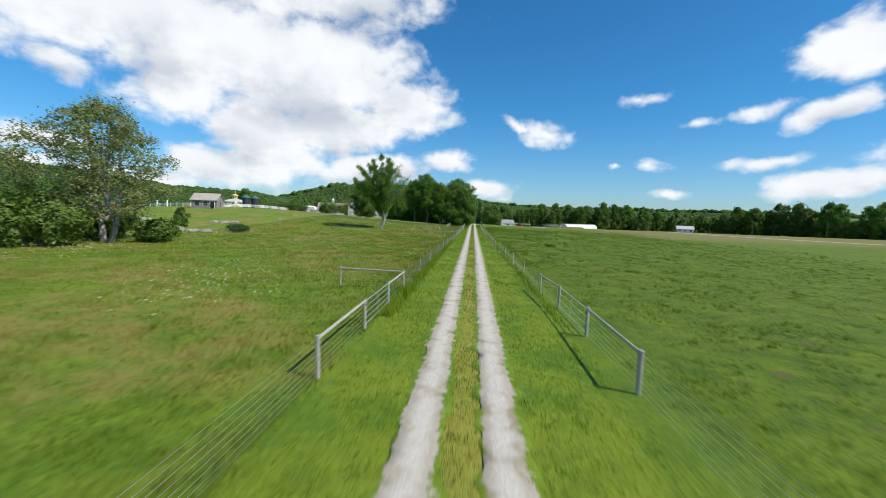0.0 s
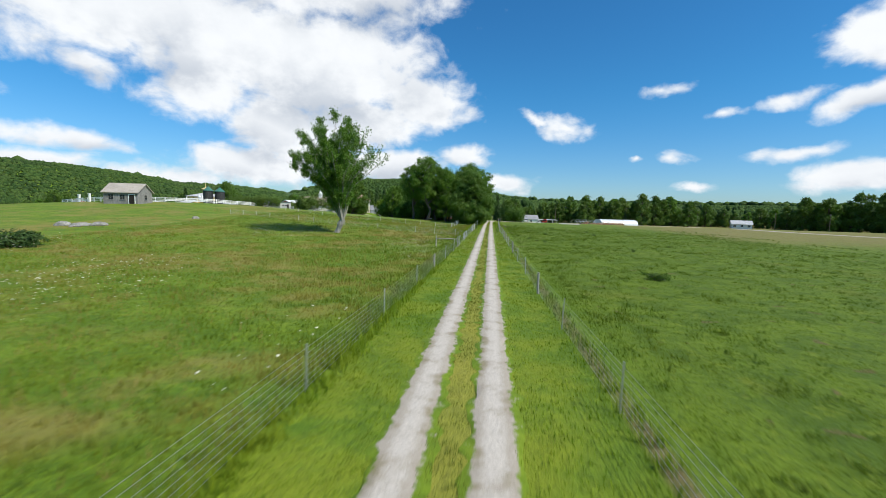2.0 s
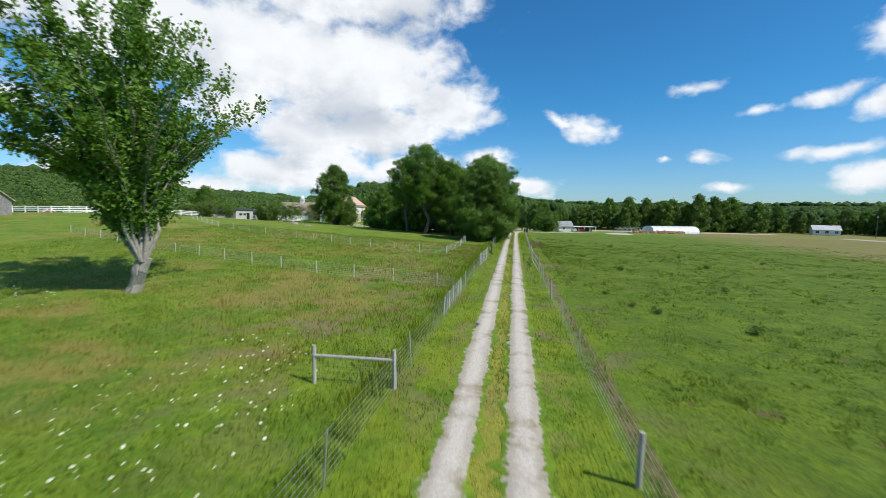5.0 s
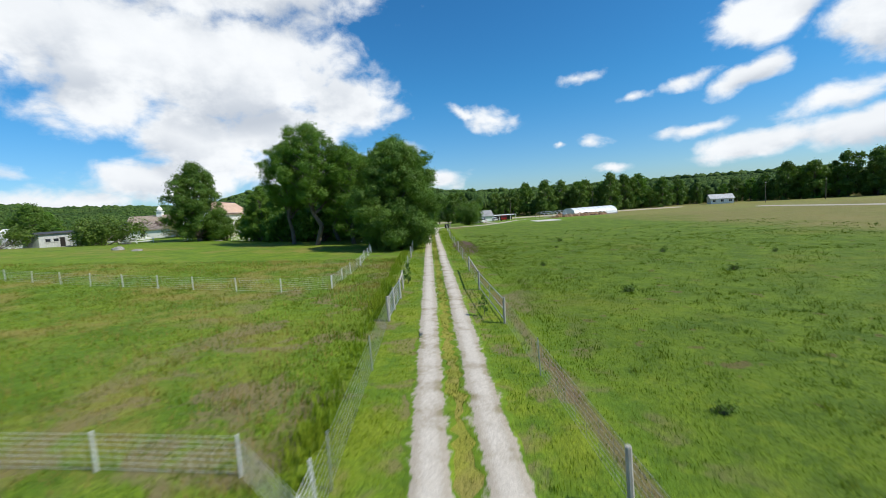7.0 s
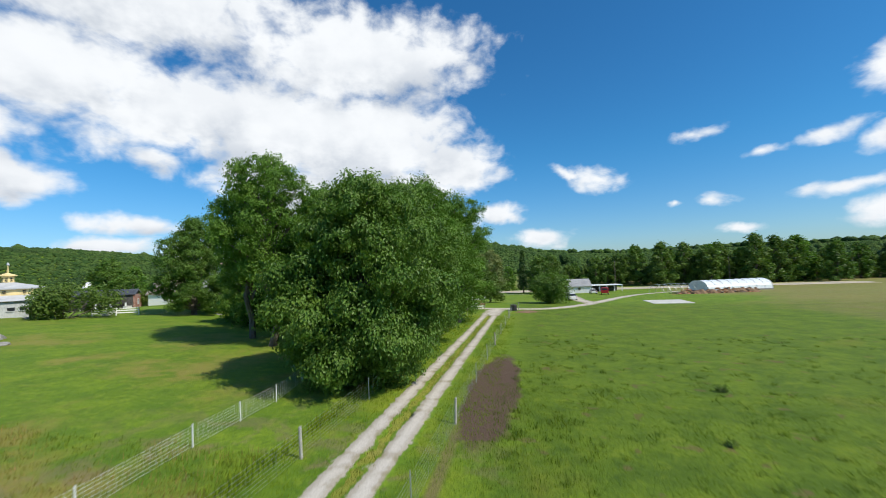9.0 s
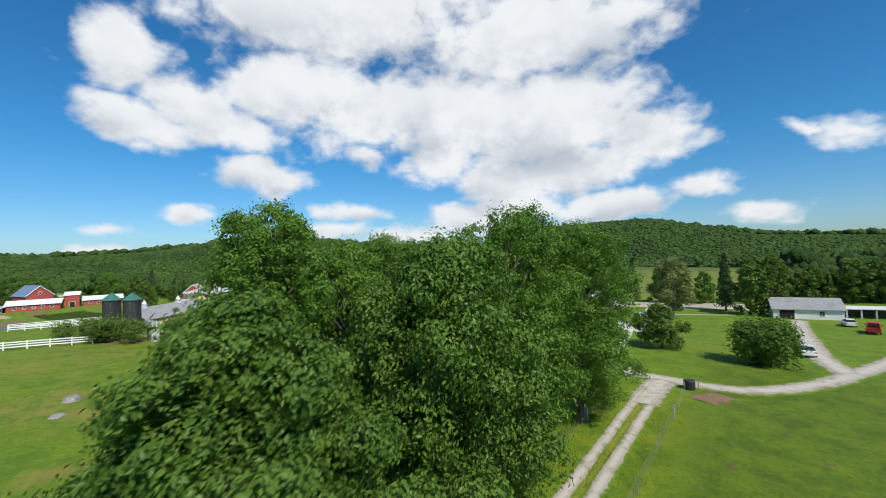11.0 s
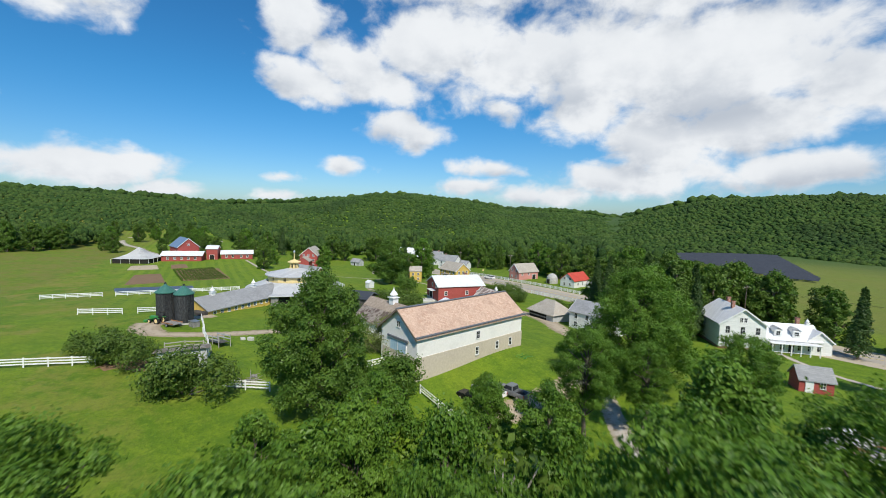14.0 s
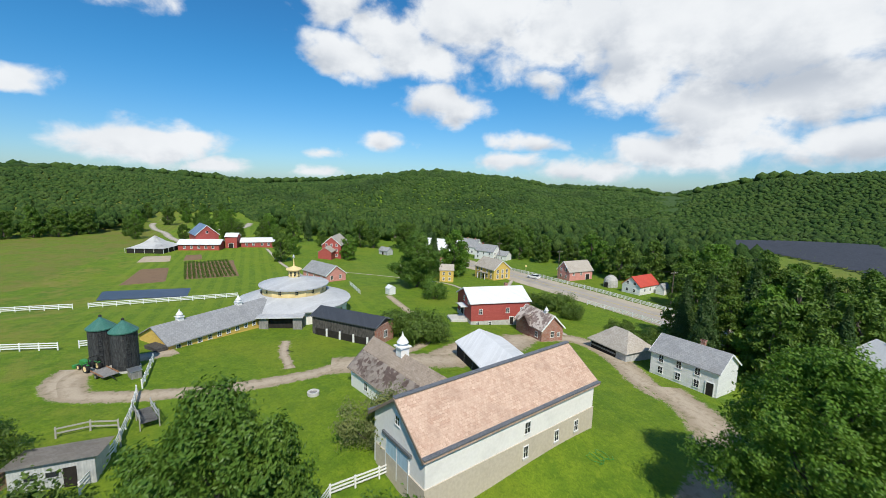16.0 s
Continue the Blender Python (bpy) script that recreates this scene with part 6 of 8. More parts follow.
for u, _ in prof:
    row = []
    for v, _ in prof:
        d = max(abs(u), abs(v) * 1.0)
        row.append(bm.verts.new((u, v, float(np.interp(d, [0, 1, 3, 5.5, 8], [7.0, 6.2, 4.3, 2.95, 2.1])))))
    grid.append(row)
for i in range(8):
    for j in range(8):
        bm.faces.new((grid[i][j], grid[i + 1][j], grid[i + 1][j + 1], grid[i][j + 1]))
bmesh.ops.solidify(bm, geom=bm.faces[:], thickness=0.05)
part("canopy", bm, CANVAS, tent)
for u in (-8, -4, 0, 4, 8):
    for v in (-8, -4, 0, 4, 8):
        if max(abs(u), abs(v)) == 8:
            part("pole", beam(bmesh.new(), (u, v, -0.5), (u, v, 2.1), 0.14, sides=6), CANVAS, tent)
# added near-black box, no real wall: paints the shade beneath the canvas
part("side_wall", box(bmesh.new(), -7.6, -7.6, -0.3, 7.6, 7.6, 1.9), PAINTED_SHADE, tent, "dark box painted as the shade under the canopy")

# the white house by the road
wh = house("farmhouse", "two-storey white clapboard farmhouse with pale metal roof", -38.9, 261.6, 133, 11.0, 8.6, 5.6, 8.7, WHITE_CLAP, SEAM_WHITE, z=-1.9, over=0.4, gable=WHITE, base=(0.7, BRICK),
           windows=[("w", v, zz, 0.8, 1.4) for v in (-2.8, 0, 2.8) for zz in (1.2, 3.6)] + [("w", v, 6.0, 0.55, 0.9) for v in (-0.4, 0.4)] + [("s", u, zz, 0.8, 1.4) for u in (-4, -1.5, 1.5, 4) for zz in (1.2, 3.6)], chimneys=[(-2.2, 0.7, 7.6, 2.2), (2.6, -0.5, 7.6, 2.2)])
house("farmhouse_end", "white gabled end of the farmhouse wing", -27.5, 270.9, 133, 7.0, 4.6, 3.0, 5.0, WHITE_CLAP, SEAM_WHITE, z=-2.1, over=0.3, gable=WHITE, windows=[("w", 0, 1.0, 0.8, 1.2), ("s", -1.5, 1.0, 0.8, 1.2)])
wg = house("farmhouse_wing", "long white farmhouse wing with a porch and dormers", -31.0, 267.2, 43, 10.5, 6.4, 3.0, 5.6, WHITE_CLAP, SEAM_WHITE, z=-2.1, over=0.3, gable=WHITE, windows=[("s", u, 0.9, 0.8, 1.3) for u in (-3.4, -1.6, 1.6, 3.4)], doors=[("s", 0, 0.1, 1.0, 2.1, PAINTED_SHADE, "dark front door")], chimneys=[(2.8, 0.5, 5.0, 2.0)])
part("porch_roof", box(bmesh.new(), -4.6, -5.4, 2.5, 4.4, -3.2, 2.66, 0.03), SEAM_WHITE, wg)
part("porch_floor", box(bmesh.new(), -4.6, -5.4, -0.6, 4.4, -3.2, 0.1, 0.03), GREY_BOARD, wg)
for k in range(6):
    u = -4.4 + 1.7 * k
    part("porch_post", box(bmesh.new(), u - 0.08, -5.3, 0.1, u + 0.08, -5.14, 2.5), WHITE, wg)
part("porch_rail", box(bmesh.new(), -4.4, -5.26, 0.85, 4.2, -5.18, 0.95), WHITE, wg)
for u in (-2.4, 1.0):
    dm = part("dormer", box(bmesh.new(), u - 0.7, -2.9, 3.4, u + 0.7, -0.8, 4.9), WHITE_CLAP, wg, "small white dormer")
    window(dm, pose(u, -2.92, 3.8), 0.7, 0.8)
    bm = bmesh.new()
    for s in (-1, 1):
        v = [bm.verts.new(p) for p in ((u + s * 0.95, -3.1, 4.75), (u, -3.1, 5.4), (u, -0.6, 5.4), (u + s * 0.95, -0.6, 4.75))]
        bm.faces.new(v if s < 0 else v[::-1])
    bmesh.ops.solidify(bm, geom=bm.faces[:], thickness=0.08)
    part("dormer_roof", bm, SEAM_WHITE, dm)
cupola(wg, 4.4, 0, 5.8, 0.55)
house("garden_hut", "small dark red garden shed with a grey roof on the lawn", -20.6, 241.5, 35, 4.4, 3.4, 2.1, 3.7, RED_CLAP, GREY_SHINGLE, over=0.25, category="shed", windows=[("e", 0, 0.9, 0.6, 0.9), ("s", 0.8, 0.9, 0.6, 0.9)], doors=[("s", -0.9, 0, 0.8, 1.8, WHITE, "white plank door")])

# the small pale shed behind the fence, with a single-pitch roof
sd = thing("field_shed", pose(-69.6, 162.2, 3.05, 0, 0, 81), "small pale board shed with a brown single-pitch roof", "shed")
bm = bmesh.new()
v = [bm.verts.new(p) for p in ((-2.9, -1.7, -1), (2.9, -1.7, -1), (2.9, 1.7, -1), (-2.9, 1.7, -1), (-2.9, -1.7, 2.45), (2.9, -1.7, 2.45), (2.9, 1.7, 1.9), (-2.9, 1.7, 1.9))]
for f in ((3, 2, 1, 0), (4, 5, 6, 7), (0, 1, 5, 4), (1, 2, 6, 5), (2, 3, 7, 6), (3, 0, 4, 7)):
    bm.faces.new([v[i] for i in f])
part("wall", bm, PALE_BOARD, sd)
bm = bmesh.new()
v = [bm.verts.new(p) for p in ((-3.3, -2.1, 2.55), (3.3, -2.1, 2.55), (3.3, 2.1, 1.88), (-3.3, 2.1, 1.88))]
bm.faces.new(v)
bmesh.ops.solidify(bm, geom=bm.faces[:], thickness=-0.16)
unwrap(part("roof", bm, TAUPE_SHINGLE, sd))
part("doorway", box(bmesh.new(), 0.7, -1.76, -0.1, 1.6, -1.6, 1.75), PAINTED_SHADE, sd, "open doorway with its shade painted dark")
for u in (-1.4, 0.0):
    window(sd, pose(u, -1.72, 1.1), 0.9, 0.5, PALE_BOARD, (0, 0))

ks = house("hill_shed", "weathered grey board shed with a taupe roof on the knoll", -82.5, 115.8, 12, 7.2, 5.6, 2.6, 4.5, GREY_BOARD, TAUPE_SHINGLE, z=gz(-82.5, 115.8) - 0.1, over=0.35, category="shed", windows=[("s", -2.0, 0.9, 1.0, 1.1), ("s", 0.4, 0.9, 1.0, 1.1), ("e", 0.2, 1.0, 0.9, 1.0)], doors=[("s", 2.4, 0, 1.2, 2.0, PAINTED_SHADE, "doorway with its shade painted dark")], frame_mat=GREY_BOARD)

# across the right field: garage, carport, greenhouse
ga = house("garage", "long white garage with a dark roof and an open door", 19.3, 261.5, 8, 12.6, 7.4, 2.4, 4.5, WHITE_CLAP, GREY_SHINGLE, over=0.4, category="garage", doors=[("s", -3.8, 0, 2.8, 2.1, PAINTED_SHADE, "open garage door with its inner shade painted dark")], windows=[("s", 2.5, 1.0, 0.9, 0.9)])
cp = thing("carport", at(31.6, 266.6, 8) @ Matrix.Scale(0.84, 4), "open carport with a flat white roof", "carport")
part("roof", box(bmesh.new(), -6.2, -3.4, 2.5, 6.2, 3.4, 2.8, 0.04), SEAM_WHITE, cp)
part("back_wall", box(bmesh.new(), -6.0, 3.0, -0.5, 6.0, 3.2, 2.5), DARK_BOARD, cp)
for k in range(5):
    part("post", box(bmesh.new(), -6.0 + 2.95 * k, -3.2, -0.4, -5.8 + 2.95 * k, -3.0, 2.5), WHITE, cp)
gh = thing("greenhouse", at(64.5, 252.5, 20), "long polytunnel greenhouse with milky plastic film", "greenhouse")
bm = bmesh.new()
rows_ = []
for u in (-10.5, -5.25, 0, 5.25, 10.5):
    rows_.append([bm.verts.new((u, 4.0 * math.cos(math.pi * k / 12), 0.4 + 2.9 * math.sin(math.pi * k / 12) ** 0.8)) for k in range(13)])
for a, b in zip(rows_, rows_[1:]):
    for k in range(12):
        bm.faces.new((a[k], b[k], b[k + 1], a[k + 1]))
for r_, rev in ((rows_[0], False), (rows_[-1], True)):
    bm.faces.new(r_[::-1] if rev else r_)
bmesh.ops.recalc_face_normals(bm, faces=bm.faces)
part("film", bm, PLASTIC, gh)
part("base_board", box(bmesh.new(), -10.6, -4.1, -0.4, 10.6, 4.1, 0.42), GREY_BOARD, gh)
for k in range(9):
    u = -10.5 + 2.625 * k
    bm = bmesh.new()
    for q in range(12):
        a, b = math.pi * q / 12, math.pi * (q + 1) / 12
        beam(bm, (u, 4.04 * math.cos(a), 0.42 + 2.94 * math.sin(a) ** 0.8), (u, 4.04 * math.cos(b), 0.42 + 2.94 * math.sin(b) ** 0.8), 0.07)
    part("hoop", bm, STEEL, gh)
sk = thing("hoop_frame", at(46.5, 245.0, 20), "bare steel hoop frame of an uncovered polytunnel", "frame")
for k in range(6):
    u = -5.0 + 2.0 * k
    bm = bmesh.new()
    for q in range(8):
        a, b = math.pi * q / 8, math.pi * (q + 1) / 8
        beam(bm, (u, 3.4 * math.cos(a), 2.5 * math.sin(a)), (u, 3.4 * math.cos(b), 2.5 * math.sin(b)), 0.09)
    part("hoop", bm, STEEL, sk)
for q in (2, 4, 6):
    a = math.pi * q / 8
    part("purlin", beam(bmesh.new(), (-5.2, 3.4 * math.cos(a), 2.5 * math.sin(a)), (5.2, 3.4 * math.cos(a), 2.5 * math.sin(a)), 0.08), STEEL, sk)
rng = np.random.default_rng(5)
lp = thing("log_pile", at(52.0, 230.5, 16), "long pile of split firewood and bark", "log pile")
for k in range(150):
    u, v = rng.uniform(-11, 11), rng.uniform(-2.2, 2.2)
    h = max(0.1, 1.6 * (1 - abs(v) / 2.6) * (0.6 + 0.4 * math.sin(u * 0.7))) * rng.uniform(0.2, 1)
    a = rng.uniform(0, math.pi)
    ln = rng.uniform(0.6, 1.4)
    bm = beam(bmesh.new(), (u, v, h), (u + ln * math.cos(a), v + ln * math.sin(a), h + rng.uniform(-0.2, 0.25)), rng.uniform(0.25, 0.45), sides=6)
    part("log", bm, RUST if k % 3 else BARK, lp)
for k in range(24):
    bm = bmesh.new()
    lathe(bm, [(rng.uniform(1.0, 1.9), -0.3), (rng.uniform(0.6, 1.1), 0.5), (0.2, rng.uniform(0.8, 1.2))], 7, rng.uniform(-10, 10), rng.uniform(-1.2, 1.2))
    part("bark_heap", bm, SOIL, lp, "brown heap of bark")
tagged(part("concrete_pad", box(bmesh.new(), 28.5, 196.5, gz(32, 200) - 0.4, 35.5, 204, gz(32, 200) + 0.1, 0.05), CONCRETE), "pale concrete pad beside the log pile", "pad", kind="structure")
house("roadside_house", "low white house beyond the dry hay field", 147.0, 293.0, -20, 10.0, 7.0, 2.6, 4.6, WHITE_CLAP, ROUND_ROOF, over=0.4, windows=[("s", u, 1.0, 1.2, 1.1) for u in (-3.5, 0, 3.5)], chimneys=[(2, 0, 4.2, 1.0)])



# ---- fences ----
def line_points(line, gap):
    """Even steps along a line of points, each with its heading."""
    out_ = []
    for (x0, y0), (x1, y1) in zip(line, line[1:]):
        n = max(1, round(math.hypot(x1 - x0, y1 - y0) / gap))
        out_ += [(x0 + (x1 - x0) * k / n, y0 + (y1 - y0) * k / n) for k in range(n)]
    return out_ + [line[-1]]


def ring_mesh(name, w, h, sides, material, taper=0.94, lo=-0.4):
    bm = beam(bmesh.new(), (0, 0, lo), (0, 0, h), w, sides=sides, taper=taper)
    me = bpy.data.meshes.new(name)
    bm.to_mesh(me)
    bm.free()
    me.materials.append(material)
    return me


POST = ring_mesh("round_post", 0.13, 1.22, 8, WOOD_POST)
THIN = ring_mesh("thin_post", 0.05, 1.25, 6, STEEL)
NETPOST = ring_mesh("net_post", 0.048, 0.95, 4, PALE_POST)


def put(name, me, parent, x, y, z, turn=0.0, tilt=(0.0, 0.0)):
    ob = new(name, me)
    ob.parent = parent
    ob.matrix_basis = pose(x, y, z, tilt[0], tilt[1], turn)
    return ob


def strands(line, heights, width, sag=0.02, step=1.25):
    """Thin wires along a line, one bmesh for each height."""
    pts = line_points(line, step)
    for h in heights:
        bm = bmesh.new()
        for (x0, y0), (x1, y1) in zip(pts, pts[1:]):
            beam(bm, (x0, y0, gz(x0, y0) + h), (x1, y1, gz(x1, y1) + h), width, sides=4)
        yield bm


def wire_fence(line, label, gap=7.0, heights=(0.12, 0.26, 0.40, 0.54, 0.68, 0.83, 0.98, 1.13), seed=1, every=3, mesh=1.6):
    rng = np.random.default_rng(seed)
    f = thing("wire_fence", Matrix(), label, "fence", "lane fences")
    for k, (x, y) in enumerate(line_points(line, gap)):
        thick = k % every == every - 1
        put("post", POST if thick else THIN, f, x, y, gz(x, y), rng.uniform(0, 90), (rng.normal(0, 1.6), rng.normal(0, 1.6)))
    for bm in strands(line, heights, 0.0055):
        part("wire", bm, WIRE, f)
    bm = bmesh.new()
    for x, y in line_points(line, mesh):
        if abs(y - 60) < 95:
            z = gz(x, y)
            beam(bm, (x, y, z + 0.12), (x, y, z + 0.98), 0.004, sides=4)
    part("stay_wires", bm, WIRE, f)["kind"] = "stuff"
    return f


wire_fence([(-4.05, -42), (-4.05, 1.0)], "tight multi-strand wire fence with weathered posts along the lane", 9.5, seed=1)
wire_fence([(-4.0, 14.9), (-3.55, 51.5), (-3.0, 78), (-2.75, 92), (-2.7, 103.9)], "tight multi-strand wire fence with weathered posts along the lane", seed=2, every=7, mesh=0.32)
wire_fence([(-2.48, 111.6), (-2.6, 128), (-2.9, 150), (-3.0, 176)], "wire fence beside the lane under the maples", seed=3)
wire_fence([(4.75, -42), (4.72, 1.3)], "wire fence with weathered posts beside the grazed field", 9.5, seed=4)
wire_fence([(4.42, 16.2), (3.45, 51), (3.0, 80), (2.85, 91), (2.7, 102.8)], "wire fence with weathered posts beside the grazed field", seed=5, mesh=0.7)
wire_fence([(2.55, 118), (2.75, 140), (3.0, 160), (3.4, 181)], "wire fence beside the worn soil and the lane", seed=6)


def rail_set(posts, rails, label, category="fence", group="", r=0.105, mat=None, name="rail_fence"):
    f = thing(name, Matrix(), label, category, group)
    for x, y in posts:
        put("post", POST, f, x, y, gz(x, y), 20 * x, (0.8, -0.6))
    for (x0, y0, h0), (x1, y1, h1) in rails:
        part("rail", beam(bmesh.new(), (x0, y0, gz(x0, y0) + h0), (x1, y1, gz(x1, y1) + h1), r, sides=8, taper=0.92), mat or WOOD_POST, f)
    for (x0, y0, h0), (x1, y1, h1) in rails:
        if math.hypot(x1 - x0, y1 - y0) > 2.5:
            for bm in strands([(x0, y0), (x1, y1)], (0.14, 0.3, 0.46, 0.62, 0.78, 0.94), 0.0055):
                part("wire", bm, WIRE, f)
    return f


def tube_gate(x0, y0, x1, y1, label, bars=3, h=1.12):
    """A galvanised gate: a bent tube frame with level bars and an upright brace."""
    f = thing("steel_gate", Matrix(), label, "gate", "field gates")
    a, b = Vector((x0, y0, gz(x0, y0))), Vector((x1, y1, gz(x1, y1)))
    d = (b - a).normalized() * 0.12
    a, b = a + d, b - d
    up = Vector((0, 0, 1))
    bm = bmesh.new()
    for p, q in ((a + up * h, b + up * h), (a + up * 0.16, b + up * 0.16), (a + up * 0.16, a + up * h), (b + up * 0.16, b + up * h)):
        beam(bm, p, q, 0.048, sides=8)
    part("frame", bm, STEEL, f)
    for k in range(bars):
        z = 0.16 + (h - 0.16) * (k + 1) / (bars + 1)
        part("bar", beam(bmesh.new(), a + up * z, b + up * z, 0.032, sides=6), STEEL, f)
    m = a.lerp(b, 0.5)
    part("brace", beam(bmesh.new(), m + up * 0.16, m + up * h, 0.032, sides=6), STEEL, f)
    for z in (0.35, 0.95):
        part("hinge", box(bmesh.new(), a.x - 0.05, a.y - 0.16, a.z + z, a.x + 0.05, a.y + 0.02, a.z + z + 0.06), BLACK_IRON, f)
    return f


BRACE, CORNER = "weathered post and rail brace beside the gate", "weathered brace rails round a fence corner"
rail_set([(-4.05, 1.0), (-4.05, 6.1)], [((-4.05, 1.0, 1.14), (-4.05, 6.1, 1.14))], BRACE, group="brace rails")
tube_gate(-4.05, 6.1, -4.03, 10.65, "galvanised tube gate closed in the wire fence")
rail_set([(-4.03, 10.65), (-3.97, 14.9), (-8.0, 15.3)], [((-4.03, 10.65, 1.1), (-3.97, 14.9, 1.1)), ((-3.97, 14.9, 1.12), (-8.0, 15.3, 1.12))], CORNER, group="brace rails")
rail_set([(4.72, 1.3), (4.75, 6.7)], [((4.72, 1.3, 1.14), (4.75, 6.7, 1.14))], BRACE, group="brace rails")
tube_gate(4.75, 6.7, 4.7, 11.9, "galvanised tube gate closed in the wire fence", 2)
rail_set([(4.7, 11.9), (4.42, 16.2)], [((4.7, 11.9, 1.12), (4.42, 16.2, 1.12))], BRACE, group="brace rails")
rail_set([(-5.6, 75.9), (-3.06, 76.1)], [((-5.6, 75.9, 0.9), (-3.06, 76.1, 0.9))], "weathered brace rail at the end of a fence", group="brace rails")
tube_gate(-2.7, 103.9, -2.6, 106.0, "galvanised tube gate with many bars beside the lane", 5)
tube_gate(-2.6, 106.0, -2.45, 108.6, "galvanised tube gate with many bars beside the lane", 5)
rail_set([(-2.7, 103.9), (-2.6, 106.0), (-2.45, 108.6), (-2.48, 111.6)], [((-2.45, 108.6, 1.1), (-2.48, 111.6, 1.1))], "weathered gate posts with a brace rail", group="brace rails")
tube_gate(2.7, 102.8, 2.45, 110.4, "long galvanised tube gate closed beside the lane", 1)
rail_set([(2.7, 102.8), (2.45, 110.4), (2.55, 118.0)], [((2.45, 110.4, 1.12), (2.55, 118.0, 1.12))], "weathered gate posts with a brace rail", group="brace rails")


def net_fence(line, label, gap=3.4, seed=1):
    rng = np.random.default_rng(seed)
    f = thing("net_fence", Matrix(), label, "fence", "white net fences")
    for x, y in line_points(line, gap):
        put("post", NETPOST, f, x, y, gz(x, y), rng.uniform(-12, 12), (rng.normal(0, 2), rng.normal(0, 2)))
    bm = bmesh.new()
    for s in strands(line, (0.08, 0.22, 0.36, 0.5, 0.64, 0.76, 0.88), 0.007, step=1.7):
        me = bpy.data.meshes.new("tmp")
        s.to_mesh(me)
        s.free()
        bm.from_mesh(me)
        bpy.data.meshes.remove(me)
    for x, y in line_points(line, 0.28):
        z = gz(x, y)
        beam(bm, (x, y, z + 0.05), (x, y, z + 0.86), 0.006, sides=3)
    part("net", bm, NET, f, "fine pale twine mesh")
    return f


net_fence([(-2.9, 90.6), (-4.8, 92.6), (-8.1, 93.0), (-14.3, 93.6), (-17.7, 94.4), (-30, 97.5), (-50, 104.5)], "white-posted mesh fence across the pasture", seed=1)
net_fence([(-7.3, 112.2), (-10.4, 111.4), (-16.9, 113.0), (-25.4, 115.1), (-33.9, 117.7), (-44.1, 121.4), (-58, 132.6)], "white-posted mesh fence climbing the knoll", seed=2)
net_fence([(-7.3, 112.2), (-7.2, 118.6), (-7.1, 123.1), (-7.5, 128), (-7.6, 134), (-9, 141.8)], "white-posted mesh fence towards the grove", seed=3)


net_fence([(-3.05, 85.2), (-2.95, 91.6)], "short leaning white mesh fence beside the lane", 1.6, 4)


def board(name, w, h, L, material):
    bm = box(bmesh.new(), -w / 2, 0, -h / 2, w / 2, L, h / 2)
    me = bpy.data.meshes.new(name)
    bm.to_mesh(me)
    bm.free()
    me.materials.append(material)
    return me


_boards = {}


def board_fence(line, label="white painted board fence on the grass", gap=2.4, h=1.2, rows=(0.42, 0.76, 1.1), material=None, seed=1):
    mat = material or WHITE
    rng = np.random.default_rng(seed)
    f = thing("board_fence", Matrix(), label, "fence", "board fences")
    pts = line_points(line, gap)
    pm = _boards.setdefault(("p", mat.name), ring_mesh("rail_post", 0.14, 1.25, 4, mat, 1.0))
    for (x, y) in pts:
        put("post", pm, f, x, y, gz(x, y) + h - 1.2, rng.uniform(-4, 4), (rng.normal(0, 1), rng.normal(0, 1)))
    for (x0, y0), (x1, y1) in zip(pts, pts[1:]):
        z0, z1 = gz(x0, y0), gz(x1, y1)
        L = round(math.sqrt((x1 - x0) ** 2 + (y1 - y0) ** 2 + (z1 - z0) ** 2), 2)
        me = _boards.get((L, mat.name)) or _boards.setdefault((L, mat.name), board("rail", 0.04, 0.16, L, mat))
        turn = math.degrees(math.atan2(y1 - y0, x1 - x0)) - 90
        rise = math.degrees(math.asin((z1 - z0) / L))
        for r in rows:
            put("rail", me, f, x0, y0, z0 + r * h / 1.2, turn, (rise + rng.normal(0, 0.4), 0))
    return f


for k, ln in enumerate((
        [(-142.6, 138.6), (-139.7, 150.5)], [(-139.2, 153.2), (-139.7, 182.4)], [(-106.6, 148.4), (-104.7, 155.1)], [(-104.8, 157.5), (-104.8, 160.5)],
        [(-95.0, 167.3), (-85.7, 166.7)], [(-84.1, 166.3), (-78, 166.2), (-71.7, 165.6), (-66.1, 163.9)], [(-84, 128.5), (-76.8, 138.9), (-73, 152.8)],
        [(-118, 132), (-106, 128), (-98, 126), (-84, 128.5)], [(-59.3, 165.2), (-56, 170)], [(-57, 188.8), (-56.8, 181.9), (-53, 178)], [(-144.1, 213.5), (-130.4, 211.6)],
        [(-48.5, 187.0), (-45.1, 187.5), (-38.3, 188.6)], [(-99, 265.4), (-86, 266.5), (-72.9, 266.5), (-62, 266)], [(-176.1, 290.3), (-150, 283.5), (-127, 280.5), (-105.3, 280)],
        [(-105.3, 280), (-90, 279.6), (-74, 279.5)], [(-6.1, 189.2), (-7.2, 204), (-8.6, 215.0)], [(-10.8, 226.5), (-12.2, 240), (-13.2, 256.2)])):
    board_fence(ln, seed=k + 1)
# white rail enclosure on the lawn, paved, with garden furniture
cx, cy = -10.2, 220.8
oct_ = [(cx + 5.6 * math.cos(math.pi * (k + 0.5) / 4), cy + 5.6 * math.sin(math.pi * (k + 0.5) / 4)) for k in range(9)]
board_fence(oct_[:6], "white rail enclosure round a paved terrace", 2.2, 1.0, (0.5, 0.82, 1.1), seed=30)
